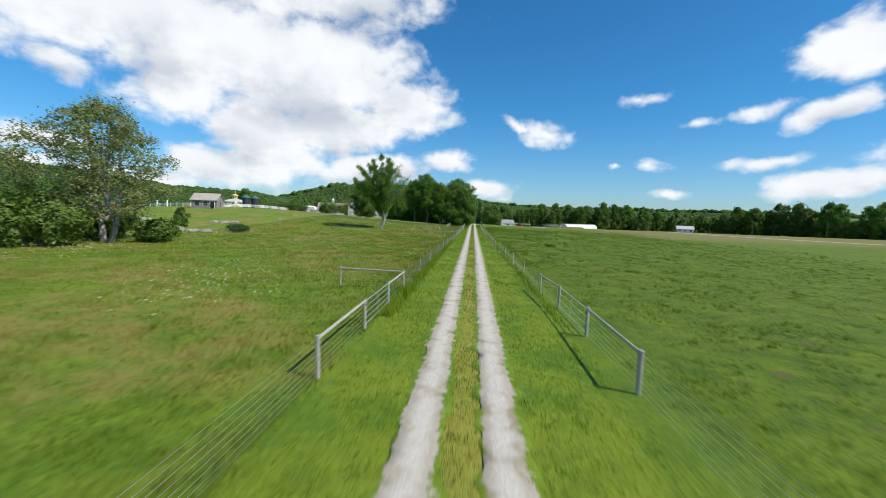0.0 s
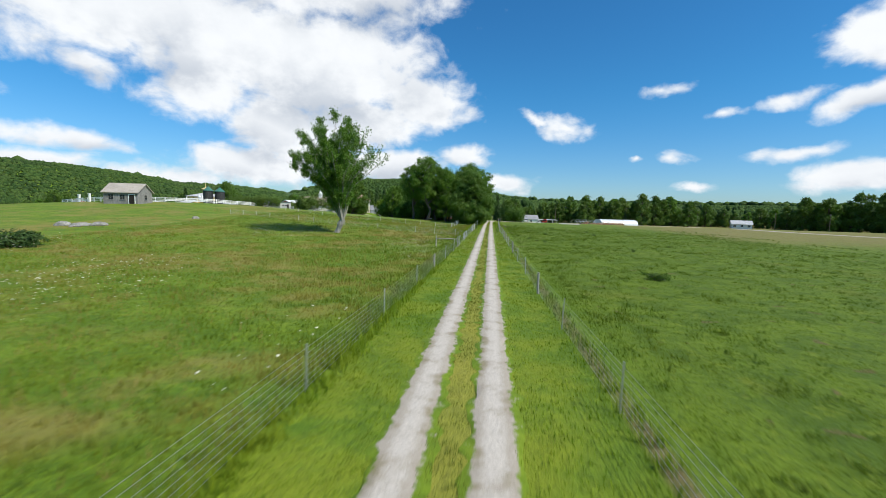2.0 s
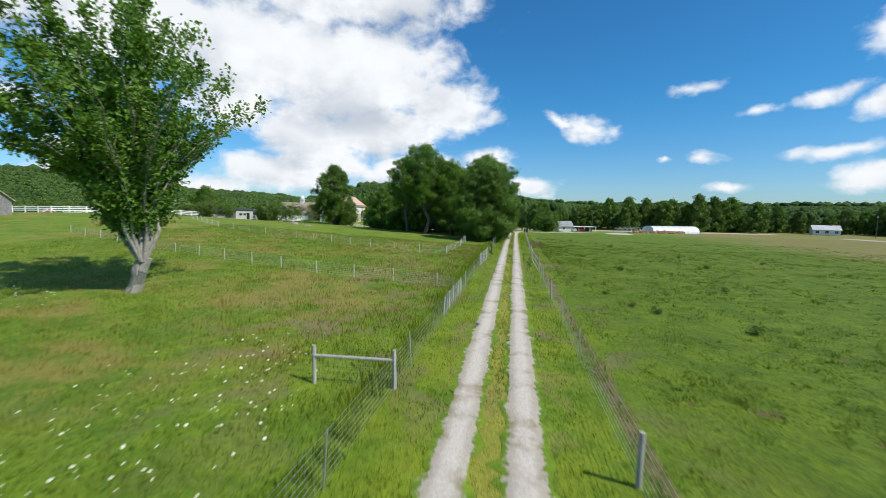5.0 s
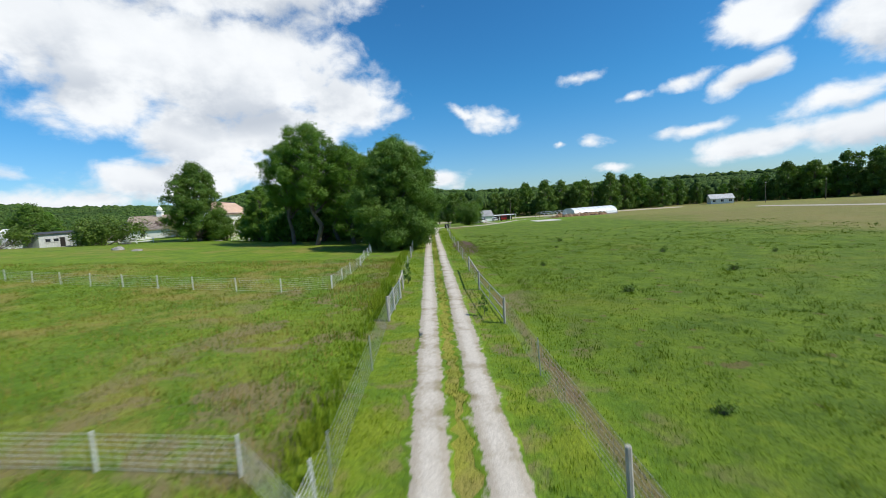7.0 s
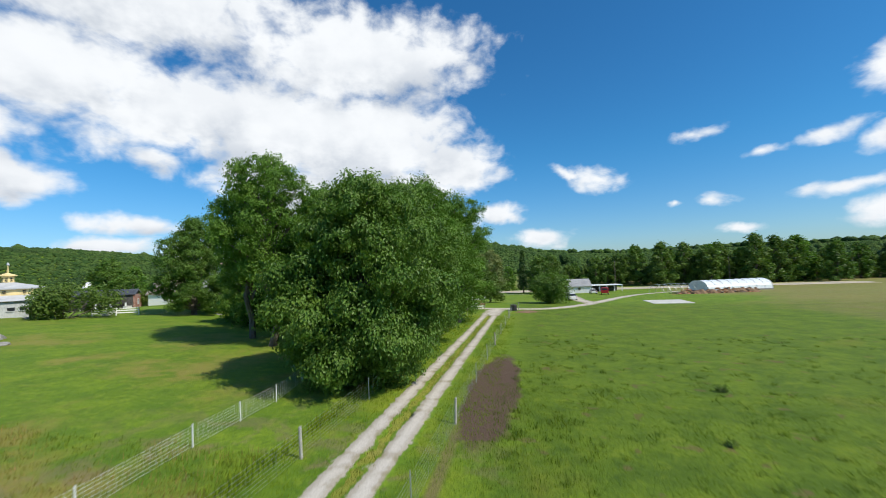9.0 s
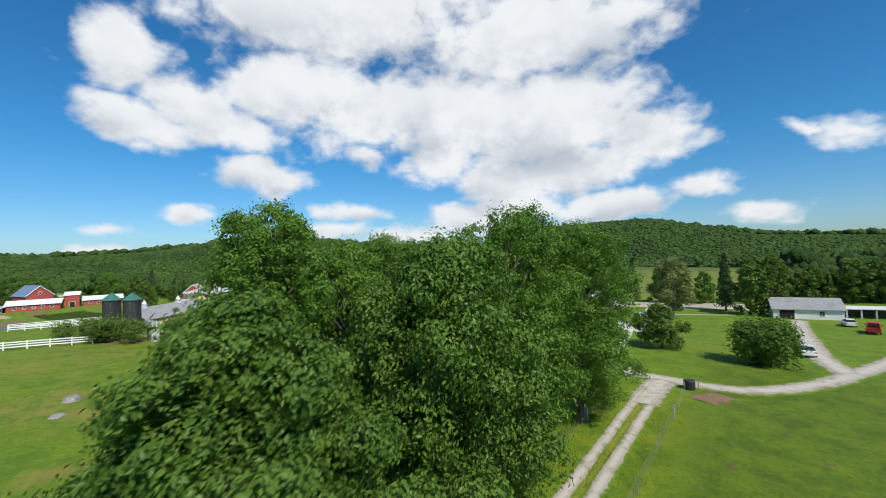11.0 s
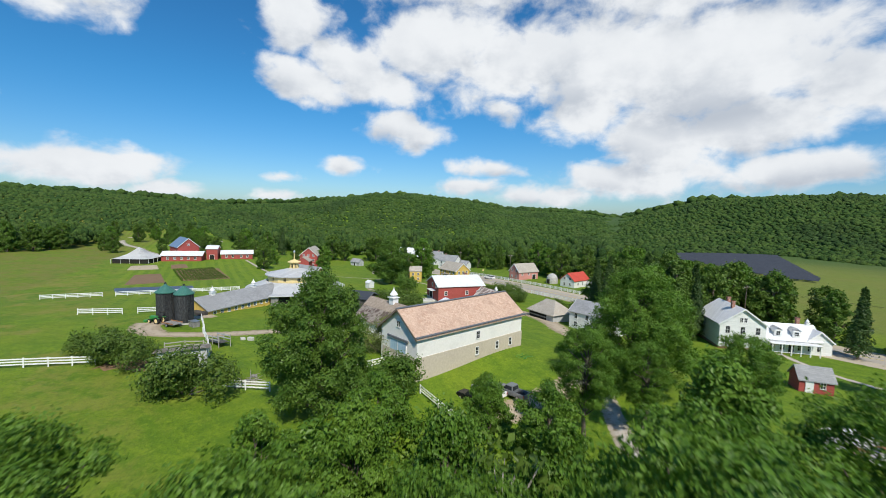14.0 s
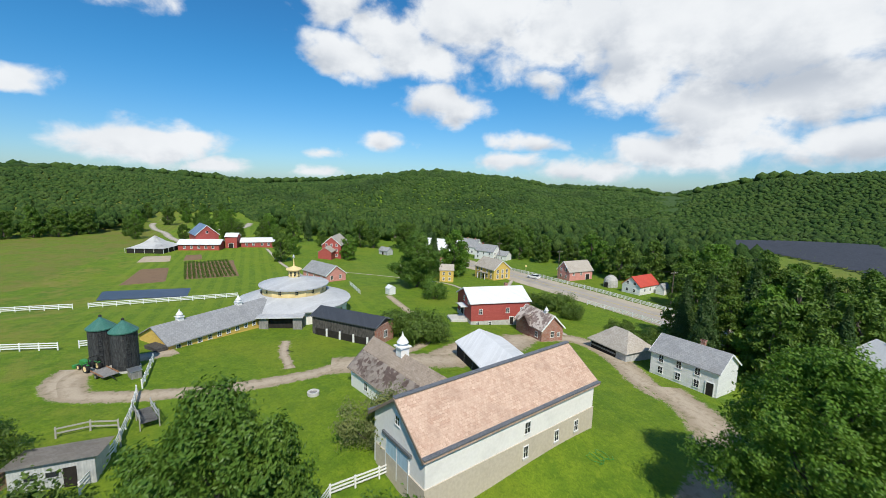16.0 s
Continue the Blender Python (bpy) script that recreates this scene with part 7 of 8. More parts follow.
board_fence(oct_[6:], "white rail enclosure round a paved terrace", 2.2, 1.0, (0.5, 0.82, 1.1), seed=31)
bm = bmesh.new()
lathe(bm, [(5.3, -0.8), (5.3, 0.07)], 8)
tagged(part("terrace", bm, CONCRETE), "pale paved garden terrace on the lawn", "terrace", kind="structure").matrix_world = at(cx, cy, 22.5)
for k, (u, v, a) in enumerate(((-1.6, -1.2, 20), (1.8, 0.9, 100), (0.2, 2.4, 60))):
    tb = thing("picnic_table", at(cx + u, cy + v, a, 0.07), "orange-brown wooden picnic table with benches", "table", "terrace tables")
    part("tabletop", box(bmesh.new(), -0.9, -0.38, 0.70, 0.9, 0.38, 0.75, 0.01), RUST, tb)
    for s in (-1, 1):
        part("bench", box(bmesh.new(), -0.9, s * 0.7 - 0.13, 0.42, 0.9, s * 0.7 + 0.13, 0.46, 0.01), RUST, tb)
        part("trestle", beam(beam(bmesh.new(), (s * 0.65, -0.7, 0), (s * 0.65, 0.25, 0.7), 0.07), (s * 0.65, 0.7, 0), (s * 0.65, -0.25, 0.7), 0.07), RUST, tb)
board_fence([(-14.5, 183.6), (-8.9, 184.5), (-1.7, 185.3)], "white board fence at the end of the lane", 2.4, 1.1, seed=50)
sg = thing("sign_board", at(-1.8, 184.4, 8), "brown wooden sign board on two posts", "sign")
part("board", box(bmesh.new(), -0.6, -0.03, 0.75, 0.6, 0.03, 1.45, 0.01), RUST, sg)
for u in (-0.5, 0.5):
    part("post", beam(bmesh.new(), (u, 0.06, -0.4), (u, 0.06, 1.5), 0.09), WOOD_POST, sg)
part("lettering", box(bmesh.new(), -0.4, -0.037, 1.05, 0.4, -0.03, 1.13), WHITE, sg, "pale bar of unreadable writing")
for gx_, gy_ in ((-110, 129.5), (-104.5, 127.2)):
    gp = thing("gate_post", at(gx_, gy_), "tall white square gatepost on the knoll", "post", "knoll gateposts")
    part("shaft", box(bmesh.new(), -0.22, -0.22, -0.4, 0.22, 0.22, 2.1, 0.02), WHITE, gp)
    part("cap", box(bmesh.new(), -0.3, -0.3, 2.1, 0.3, 0.3, 2.25, 0.03), WHITE, gp)
# grey pen rails and the cattle chute by the small shed
board_fence([(-76.4, 160.4), (-76.8, 163), (-76, 165.4), (-72.5, 165.9)], "grey weathered pen rails behind the small shed", 2.2, 1.15, (0.55, 1.05), WOOD_POST, 40)
ch = thing("loading_ramp", at(-77.5, 167.6, -78), "grey wooden cattle loading ramp", "ramp")
bm = bmesh.new()
v = [bm.verts.new(p) for p in ((-0.8, -2.6, 0.05), (0.8, -2.6, 0.05), (0.8, 2.6, 0.8), (-0.8, 2.6, 0.8))]
bm.faces.new(v)
bmesh.ops.solidify(bm, geom=bm.faces[:], thickness=0.12)
part("deck", bm, GREY_BOARD, ch)
for s in (-1, 1):
    for z in (0.5, 0.95):
        part("side_rail", beam(bmesh.new(), (s * 0.8, -2.6, z), (s * 0.8, 2.6, z + 0.7), 0.05, 0.16), PALE_BOARD, ch)
    for y in (-2.5, 0, 2.5):
        part("post", beam(bmesh.new(), (s * 0.86, y, -0.4), (s * 0.86, y, 1.2 + 0.14 * (y + 2.5)), 0.1), WOOD_POST, ch)


# ---- vehicles ----
def wheel(parent, x, y, r, w, rim):
    bm = bmesh.new()
    lathe(bm, [(r * 0.6, -w / 2), (r * 0.93, -w / 2), (r, -w * 0.36), (r, w * 0.36), (r * 0.93, w / 2), (r * 0.6, w / 2)], 20)
    bmesh.ops.rotate(bm, verts=bm.verts, matrix=Matrix.Rotation(math.radians(90), 3, "X"))
    bmesh.ops.translate(bm, verts=bm.verts, vec=(x, y, r))
    t = part("wheel", bm, RUBBER, parent)
    bm = bmesh.new()
    lathe(bm, [(r * 0.2, -w / 2 - 0.02), (r * 0.6, -w / 2 - 0.01), (r * 0.6, w / 2 + 0.01), (r * 0.2, w / 2 + 0.02)], 14)
    bmesh.ops.rotate(bm, verts=bm.verts, matrix=Matrix.Rotation(math.radians(90), 3, "X"))
    bmesh.ops.translate(bm, verts=bm.verts, vec=(x, y, r))
    part("rim", bm, rim, t)
    return t


def hull(bm, sections):
    """Closed body through cross-sections (x, half width low, half width high, z low, z mid, z high)."""
    rings = []
    for x, w0, w1, z0, zm, z1 in sections:
        rings.append([bm.verts.new(p) for p in ((x, -w0 * 0.94, z0), (x, -w0, zm), (x, -w1, z1), (x, w1, z1), (x, w0, zm), (x, w0 * 0.94, z0))])
    for a, b in zip(rings, rings[1:]):
        for i in range(6):
            j = (i + 1) % 6
            bm.faces.new((a[i], a[j], b[j], b[i]))
    bm.faces.new(rings[0][::-1])
    bm.faces.new(rings[-1])
    bmesh.ops.recalc_face_normals(bm, faces=bm.faces)
    bmesh.ops.bevel(bm, geom=bm.edges[:], offset=0.035, segments=2, affect="EDGES", clamp_overlap=True)
    return bm


def vehicle(name, x, y, turn, paint_, label, kind="pickup", s=1.0):
    """Nose towards +x."""
    v = thing(name, at(x, y, turn, 0.07) @ Matrix.Scale(s, 4), label, "pickup truck" if kind == "pickup" else "car", "parked vehicles")
    if kind == "pickup":
        part("hood", hull(bmesh.new(), [(2.85, 0.88, 0.80, 0.5, 0.8, 1.02), (2.7, 0.96, 0.86, 0.45, 0.85, 1.1), (1.25, 0.99, 0.90, 0.42, 0.9, 1.2)]), paint_, v)
        part("cab_body", hull(bmesh.new(), [(1.27, 0.99, 0.92, 0.42, 0.9, 1.2), (-0.75, 0.99, 0.92, 0.42, 0.9, 1.22)]), paint_, v)
        part("cab_glass", hull(bmesh.new(), [(1.2, 0.88, 0.84, 1.15, 1.2, 1.25), (0.5, 0.86, 0.72, 1.15, 1.3, 1.84), (-0.55, 0.86, 0.72, 1.15, 1.3, 1.85), (-0.75, 0.86, 0.78, 1.15, 1.25, 1.4)]), GLASS, v, "dark cab windows")
        part("roof", hull(bmesh.new(), [(0.62, 0.74, 0.68, 1.76, 1.8, 1.86), (0.4, 0.79, 0.70, 1.78, 1.83, 1.93), (-0.5, 0.79, 0.70, 1.78, 1.83, 1.93), (-0.66, 0.76, 0.68, 1.72, 1.78, 1.86)]), paint_, v)
        for s_ in (-1, 1):
            part("pillar", beam(beam(bmesh.new(), (1.15, s_ * 0.86, 1.2), (0.5, s_ * 0.74, 1.82), 0.07), (-0.72, s_ * 0.86, 1.2), (-0.6, s_ * 0.75, 1.82), 0.16, 0.1), paint_, v)
            part("bed_side", box(bmesh.new(), -2.85, s_ * 0.9 - 0.08, 0.5, -0.8, s_ * 0.9 + 0.08, 1.2, 0.04), paint_, v)
            part("headlight", box(bmesh.new(), 2.72, s_ * 0.68 - 0.16, 0.78, 2.87, s_ * 0.68 + 0.16, 0.98, 0.02), PLASTIC, v)
            part("tail_light", box(bmesh.new(), -2.89, s_ * 0.88 - 0.07, 0.75, -2.8, s_ * 0.88 + 0.07, 1.15, 0.01), CAR_RED, v)
            part("mirror", box(bmesh.new(), 0.85, s_ * 1.08 - 0.1, 1.2, 0.95, s_ * 1.08 + 0.1, 1.42, 0.02), BLACK_IRON, v)
        part("bed_floor", box(bmesh.new(), -2.8, -0.82, 0.6, -0.8, 0.82, 0.72), RUST if paint_ is CAR_BLACK else BLACK_IRON, v, "cargo bed floor")
        part("tailgate", box(bmesh.new(), -2.87, -0.8, 0.55, -2.78, 0.8, 1.18, 0.02), paint_, v)
        part("bumper", box(bmesh.new(), 2.8, -0.9, 0.42, 2.95, 0.9, 0.64, 0.03), STEEL, v)
        ax, r = (1.95, -1.7), 0.4
    else:
        part("body", hull(bmesh.new(), [(2.2, 0.75, 0.65, 0.35, 0.55, 0.75), (1.9, 0.88, 0.8, 0.3, 0.6, 0.85), (0.9, 0.9, 0.84, 0.28, 0.65, 0.98), (-1.6, 0.9, 0.84, 0.28, 0.65, 1.02), (-2.15, 0.85, 0.75, 0.35, 0.6, 0.95)]), paint_, v)
        part("cabin_glass", hull(bmesh.new(), [(1.0, 0.8, 0.76, 0.9, 0.95, 1.0), (0.25, 0.78, 0.62, 0.92, 1.05, 1.42), (-1.1, 0.78, 0.62, 0.92, 1.05, 1.45), (-1.85, 0.76, 0.7, 0.9, 0.98, 1.05)]), GLASS, v, "dark windows")
        part("roof", hull(bmesh.new(), [(0.3, 0.64, 0.58, 1.36, 1.4, 1.45), (0.1, 0.68, 0.6, 1.38, 1.43, 1.49), (-1.0, 0.68, 0.6, 1.4, 1.45, 1.5), (-1.2, 0.64, 0.58, 1.36, 1.4, 1.46)]), paint_, v)
        for s_ in (-1, 1):
            part("headlight", box(bmesh.new(), 2.05, s_ * 0.58 - 0.14, 0.58, 2.2, s_ * 0.58 + 0.14, 0.7, 0.02), PLASTIC, v)
            part("tail_light", box(bmesh.new(), -2.18, s_ * 0.66 - 0.12, 0.7, -2.08, s_ * 0.66 + 0.12, 0.85, 0.01), CAR_RED, v)
        ax, r = (1.4, -1.35), 0.33
    for wx in ax:
        for s_ in (-1, 1):
            wheel(v, wx, s_ * (0.86 if kind == "pickup" else 0.8), r, 0.24, STEEL)
    return v


vehicle("pickup_truck", -44.6, 193.0, 189, CAR_BLACK, "black pickup truck with an open load bed in the yard", "pickup", 0.88)
vehicle("pickup_truck", -44.9, 195.9, 189, CAR_WHITE, "white pickup truck parked beside the black one", "pickup", 0.88)
vehicle("pickup_truck", -43.2, 198.6, 189, CAR_GREY, "dark grey pickup truck parked in the yard", "pickup", 0.88)
vehicle("car", 15.0, 208.5, 100, CAR_WHITE, "white car parked by the garage", "car")
vehicle("pickup_truck", 27.0, 238.5, 80, CAR_RED, "red pickup truck in front of the open carport")
vehicle("car", 25.2, 248.5, 92, CAR_WHITE, "white car in front of the open carport", "car")
vehicle("car", -133.0, 277.6, 190, CAR_WHITE, "white car standing on the highway", "car", 1.1)

tr = thing("tractor", at(-94.2, 160.3, 215, 0.02), "small green tractor with a front loader by the silos", "tractor")
GREEN_PAINT = paint("tractor_green", (0.03, 0.20, 0.04), (0.05, 0.26, 0.06), 5, 1, 0.4)
part("hood", box(bmesh.new(), 0.1, -0.34, 0.6, 1.6, 0.34, 1.25, 0.06), GREEN_PAINT, tr)
part("seat", box(bmesh.new(), -0.9, -0.28, 0.85, -0.4, 0.28, 1.35, 0.08), BLACK_IRON, tr)
part("roll_bar", beam(beam(beam(bmesh.new(), (-1.0, -0.5, 0.7), (-1.0, -0.5, 2.1), 0.08), (-1.0, 0.5, 0.7), (-1.0, 0.5, 2.1), 0.08), (-1.0, -0.5, 2.1), (-1.0, 0.5, 2.1), 0.08), BLACK_IRON, tr)
for s in (-1, 1):
    part("fender", box(bmesh.new(), -1.2, s * 0.62 - 0.16, 1.1, -0.2, s * 0.62 + 0.16, 1.2, 0.03), GREEN_PAINT, tr)
    wheel(tr, -0.7, s * 0.68, 0.62, 0.36, CREAM)
    wheel(tr, 1.25, s * 0.58, 0.38, 0.24, CREAM)
    part("loader_arm", beam(bmesh.new(), (0.2, s * 0.48, 1.1), (2.1, s * 0.48, 0.4), 0.09, 0.14), GREEN_PAINT, tr)
part("bucket", box(bmesh.new(), 2.0, -0.8, 0.06, 2.5, 0.8, 0.5, 0.05), GREEN_PAINT, tr)
tl = thing("flat_trailer", at(-91.3, 162.3, 30), "small flat wooden farm trailer with low sides", "trailer")
part("bed", box(bmesh.new(), -1.6, -0.9, 0.5, 1.6, 0.9, 0.62, 0.01), GREY_BOARD, tl)
part("drawbar", beam(bmesh.new(), (1.6, 0, 0.5), (2.7, 0, 0.35), 0.09), BLACK_IRON, tl)
for s in (-1, 1):
    part("side_board", box(bmesh.new(), -1.6, s * 0.9 - 0.03, 0.62, 1.6, s * 0.9 + 0.03, 0.8), RUST, tl)
    wheel(tl, 0, s * 0.95, 0.34, 0.2, STEEL)
cr = thing("storage_box", at(-90.0, 165.6, 20), "grey wooden storage box with a sloping lid", "box")
part("body", box(bmesh.new(), -0.8, -0.6, -0.2, 0.8, 0.6, 1.0, 0.02), GREY_BOARD, cr)
part("lid", box(bmesh.new(), -0.88, -0.68, 1.0, 0.88, 0.68, 1.08, 0.02), STEEL, cr)

# ---- yard things ----
plant("tree", tree_meshes("sapling", 600, 1.1, 0.25, MAPLE, 160, 0.06, BARK, 8, 0.3, "round", 0.02), at(1.95, 104.1), "young sapling beside the lane")
plant("tree", tree_meshes("sapling2", 601, 2.3, 0.6, MAPLE, 400, 0.11, BARK, 8, 0.2, "round", 0.02), at(-2.2, 113.4) @ Matrix.Scale(0.62, 4), "young sapling in the fence line")
bt = thing("water_tank", at(3.6, 182.9), "dark round water tank at the end of the lane", "tank")
part("drum", lathe(bmesh.new(), [(0.52, -0.1), (0.55, 0.05), (0.55, 0.85), (0.5, 0.95), (0.15, 1.0)], 18), BLACK_IRON, bt)
part("tap_post", beam(bmesh.new(), (0.8, 0.3, -0.4), (0.8, 0.3, 1.3), 0.1), WOOD_POST, bt)
wl = thing("well_ring", at(-75.4, 185.2), "low pale stone well ring on the lawn", "well")
part("ring", lathe(bmesh.new(), [(0.75, -0.3), (0.75, 0.45), (0.5, 0.45), (0.5, 0.1)], 20, cap=False), CONCRETE, wl)
part("cover", lathe(bmesh.new(), [(0.49, 0.2), (0.49, 0.32)], 20), GREY_BOARD, wl)
for k, (x, y) in enumerate(((-78.6, 171.4), (-77.6, 172.4))):
    pd = thing("stone_step", at(x, y, 30 * k), "pale block of stone on the lawn", "stone", "lawn stones")
    part("block", box(bmesh.new(), -0.5, -0.35, -0.2, 0.5, 0.35, 0.3 + 0.2 * k, 0.06), CONCRETE, pd)
hose = thing("garden_hose", at(-49.6, 206.8), "tangled green garden hose on the lawn", "hose")
bm = bmesh.new()
pts = [(0.9 * math.cos(k * 0.5) * (1 + 0.25 * math.sin(k * 1.7)), 0.6 * math.sin(k * 0.5) + 0.05 * k, 0.08 + 0.02 * (k % 3)) for k in range(40)]
for a, b in zip(pts, pts[1:]):
    beam(bm, a, b, 0.05, sides=5)
part("coil", bm, GREEN_PAINT, hose)


def rock_mesh(seed, flat_=0.5):
    bm = bmesh.new()
    bmesh.ops.create_icosphere(bm, subdivisions=2, radius=1.0)
    rng = np.random.default_rng(seed)
    for v in bm.verts:
        k = rng.uniform(0.75, 1.15)
        v.co = (v.co.x * k, v.co.y * k, v.co.z * k * flat_)
    me = bpy.data.meshes.new("rock")
    bm.to_mesh(me)
    bm.free()
    me.materials.append(ROCK)
    return me


ROCKS = [rock_mesh(k, 0.35 + 0.15 * (k % 3)) for k in range(4)]
rng = np.random.default_rng(77)
for k, (x, y, s) in enumerate(((-53.7, 77.6, 1.2), (-52.0, 78.6, 1.0), (-55.6, 76.8, 0.9), (-53.0, 76.0, 0.7), (-46.8, 57.2, 1.3), (-44.6, 57.6, 1.0), (-49.0, 56.6, 1.2), (-75.0, 76.8, 1.6), (-71.8, 77.4, 1.3), (-78.0, 76.4, 1.2), (-44.0, 143.8, 0.8), (-40.2, 142, 0.7), (-66.0, 160.9, 0.4), (-65.2, 162.0, 0.3), (-64.4, 160.2, 0.35), (-60.2, 168.2, 0.6), (-59.0, 167.0, 0.5), (-61.4, 169.4, 0.45), (-48.4, 92.5, 0.6), (-45.5, 175.5, 0.5), (-47.0, 176.4, 0.4))):
    r = new("rock", ROCKS[k % 4])
    tagged(r, "grey weathered boulder lying in the grass", "rock", "pasture rocks").matrix_world = at(x, y, 70 * k, 0.02) @ Matrix.Scale(s, 4)

strip("soil_patch", [(-73.0, 153.6), (-71.0, 156.6), (-69.4, 158.6)], 3.6, SOIL, "trampled bare soil before the small shed", seed=27, lift=0.05, ragged=0.5)
bp = thing("brush_pile", at(-59.8, 168.6), "heap of bleached dead branches on the grass", "brush pile")
for k in range(22):
    a, u, v = rng.uniform(0, 6.28), rng.uniform(-1.3, 1.3), rng.uniform(-1.0, 1.0)
    L = rng.uniform(0.9, 2.2)
    part("branch", beam(bmesh.new(), (u, v, rng.uniform(0.05, 0.4)), (u + L * math.cos(a), v + L * math.sin(a), rng.uniform(0.1, 0.9)), rng.uniform(0.05, 0.12), sides=5, taper=0.4), PALE_BARK, bp)

# garden beds behind the round barn
def bed(name, corners, material, label, lift=0.12):
    (x0, y0), (x1, y1), (x2, y2), (x3, y3) = corners
    n = 14
    vs = []
    for i in range(n + 1):
        for j in range(n + 1):
            u, v = i / n, j / n
            x = (x0 * (1 - u) + x1 * u) * (1 - v) + (x3 * (1 - u) + x2 * u) * v
            y = (y0 * (1 - u) + y1 * u) * (1 - v) + (y3 * (1 - u) + y2 * u) * v
            edge = min(u, v, 1 - u, 1 - v) > 0
            vs.append((x, y, gz(x, y) + (lift if edge else -0.05)))
    q = [(i * (n + 1) + j, (i + 1) * (n + 1) + j, (i + 1) * (n + 1) + j + 1, i * (n + 1) + j + 1) for i in range(n) for j in range(n)]
    me = mesh_of(name, vs, q, material)
    return tagged(new(name, me), label, "garden bed", kind="structure")


bed("sheet_bed", [(-149.5, 152.5), (-166, 151.5), (-160, 172.8), (-146, 171.8)], POND, "vegetable bed under dark blue plastic sheet", 0.14)
bed("soil_bed", [(-174, 154), (-206, 157), (-206, 166), (-175, 166)], SOIL, "brown tilled vegetable bed")
bed("soil_bed", [(-221, 154.5), (-236, 156), (-235, 166), (-219, 166)], YARD, "tan strawy garden bed")
bed("soil_bed", [(-219, 170), (-234, 171), (-234, 177), (-220, 177)], SOIL, "brown tilled garden bed")
CROP = bush_meshes("crop", 400, 0.7, 0.45, SHRUB, 130, 0.2)
crop = [(-178 - 3.2 * i, 171 + 1.3 * j) for i in range(12) for j in range(12)]
vs, fs = [], []
cv = np.empty(len(CROP[1].vertices) * 3, np.float32)
CROP[1].vertices.foreach_get("co", cv)
cv = cv.reshape(-1, 3)
for k, (x, y) in enumerate(crop):
    vs.append(cv * (0.7 + 0.05 * (k % 9)) + (x, y, gz(x, y)))
    fs.append(np.arange(len(cv)).reshape(-1, 4) + k * len(cv))
tagged(new("crop_rows", mesh_of("crop_rows", np.concatenate(vs), np.concatenate(fs), SHRUB)), "rows of low green vegetables in the garden", "crops", kind="stuff")
bed("soil_bed", [(-176, 170), (-215, 171), (-215, 188.4), (-175, 187)], SOIL, "tilled soil between the vegetable rows", 0.05)

# solar field
sol = thing("solar_field", Matrix(), "field of dark blue solar panels on steel racks", "solar panels")
sol["kind"] = "stuff"
for r in range(26):
    bm = bmesh.new()
    u = (r + 0.6) / 26
    a, b = Vector((-66 - 139 * u, 400 + 101 * u)), Vector((-52 - 53 * u, 403 + 137 * u))
    n = max(2, int((b - a).length / 4.2))
    for k in range(n):
        c = a.lerp(b, (k + 0.5) / n)
        z, w = gz(c.x, c.y) + 0.9, (b - a).length / n * 0.47
        e = (b - a).normalized() * w
        v = [bm.verts.new(p) for p in ((c.x - e.x, c.y - e.y - 1.5, z), (c.x + e.x, c.y + e.y - 1.5, z), (c.x + e.x, c.y + e.y + 1.5, z + 1.5), (c.x - e.x, c.y - e.y + 1.5, z + 1.5))]
        bm.faces.new(v)
        beam(bm, (c.x, c.y + 0.9, z - 1.6), (c.x, c.y + 0.9, z + 1.2), 0.15)
    part("panel_row", bm, PANEL, sol)


def utility_pole(x, y, turn, h=10.5):
    p = thing("utility_pole", at(x, y, turn), "wooden utility pole with a crossarm and insulators", "utility pole", "utility poles")
    part("shaft", beam(bmesh.new(), (0, 0, -0.5), (0, 0, h), 0.3, sides=8, taper=0.7), BARK, p)
    part("crossarm", box(bmesh.new(), -1.2, -0.06, h - 0.75, 1.2, 0.06, h - 0.6), BARK, p)
    for u in (-1.1, -0.5, 0.5, 1.1):
        part("insulator", lathe(bmesh.new(), [(0.05, h - 0.6), (0.07, h - 0.5), (0.03, h - 0.42)], 8, u, 0), CONCRETE, p)
    return p


POLES = [(-215, 301), (-172, 293), (-128, 284.5), (-86, 283), (-43, 283), (-2, 286), (40, 292), (82, 294), (124, 296)]
for x, y in POLES:
    utility_pole(x, y, 82)
cb = thing("power_lines", Matrix(), "thin dark power lines between the poles", "cable")
for off in (-1.1, 0.5, 1.1):
    bm = bmesh.new()
    for (x0, y0), (x1, y1) in zip(POLES, POLES[1:]):
        a, b = Vector((x0, y0 + off, gz(x0, y0) + 10.0)), Vector((x1, y1 + off, gz(x1, y1) + 10.0))
        pr = a
        for k in range(1, 9):
            t = k / 8
            q = a.lerp(b, t) - Vector((0, 0, 3.2 * t * (1 - t)))
            beam(bm, pr, q, 0.03, sides=3)
            pr = q
    part("cable", bm, BLACK_IRON, cb)
for x, y in ((150, 268), (172, 262), (198, 240)):
    utility_pole(x, y, 40, 9.5)
ys = thing("road_sign", at(-147.4, 287.0, 60), "small yellow diamond road sign beside the highway", "sign")
part("plate", beam(bmesh.new(), (0, -0.03, 2.2), (0, 0.03, 2.2), 0.75), CREAM, ys)
part("post", beam(bmesh.new(), (0, 0.06, -0.4), (0, 0.06, 2.3), 0.07), STEEL, ys)
plant("bush", bush_meshes("house_shrub", 105, 2.6, 1.6, SHRUB, 2200, 0.16), at(-27.0, 245.5), "round shrub beside the farmhouse drive", "bush")


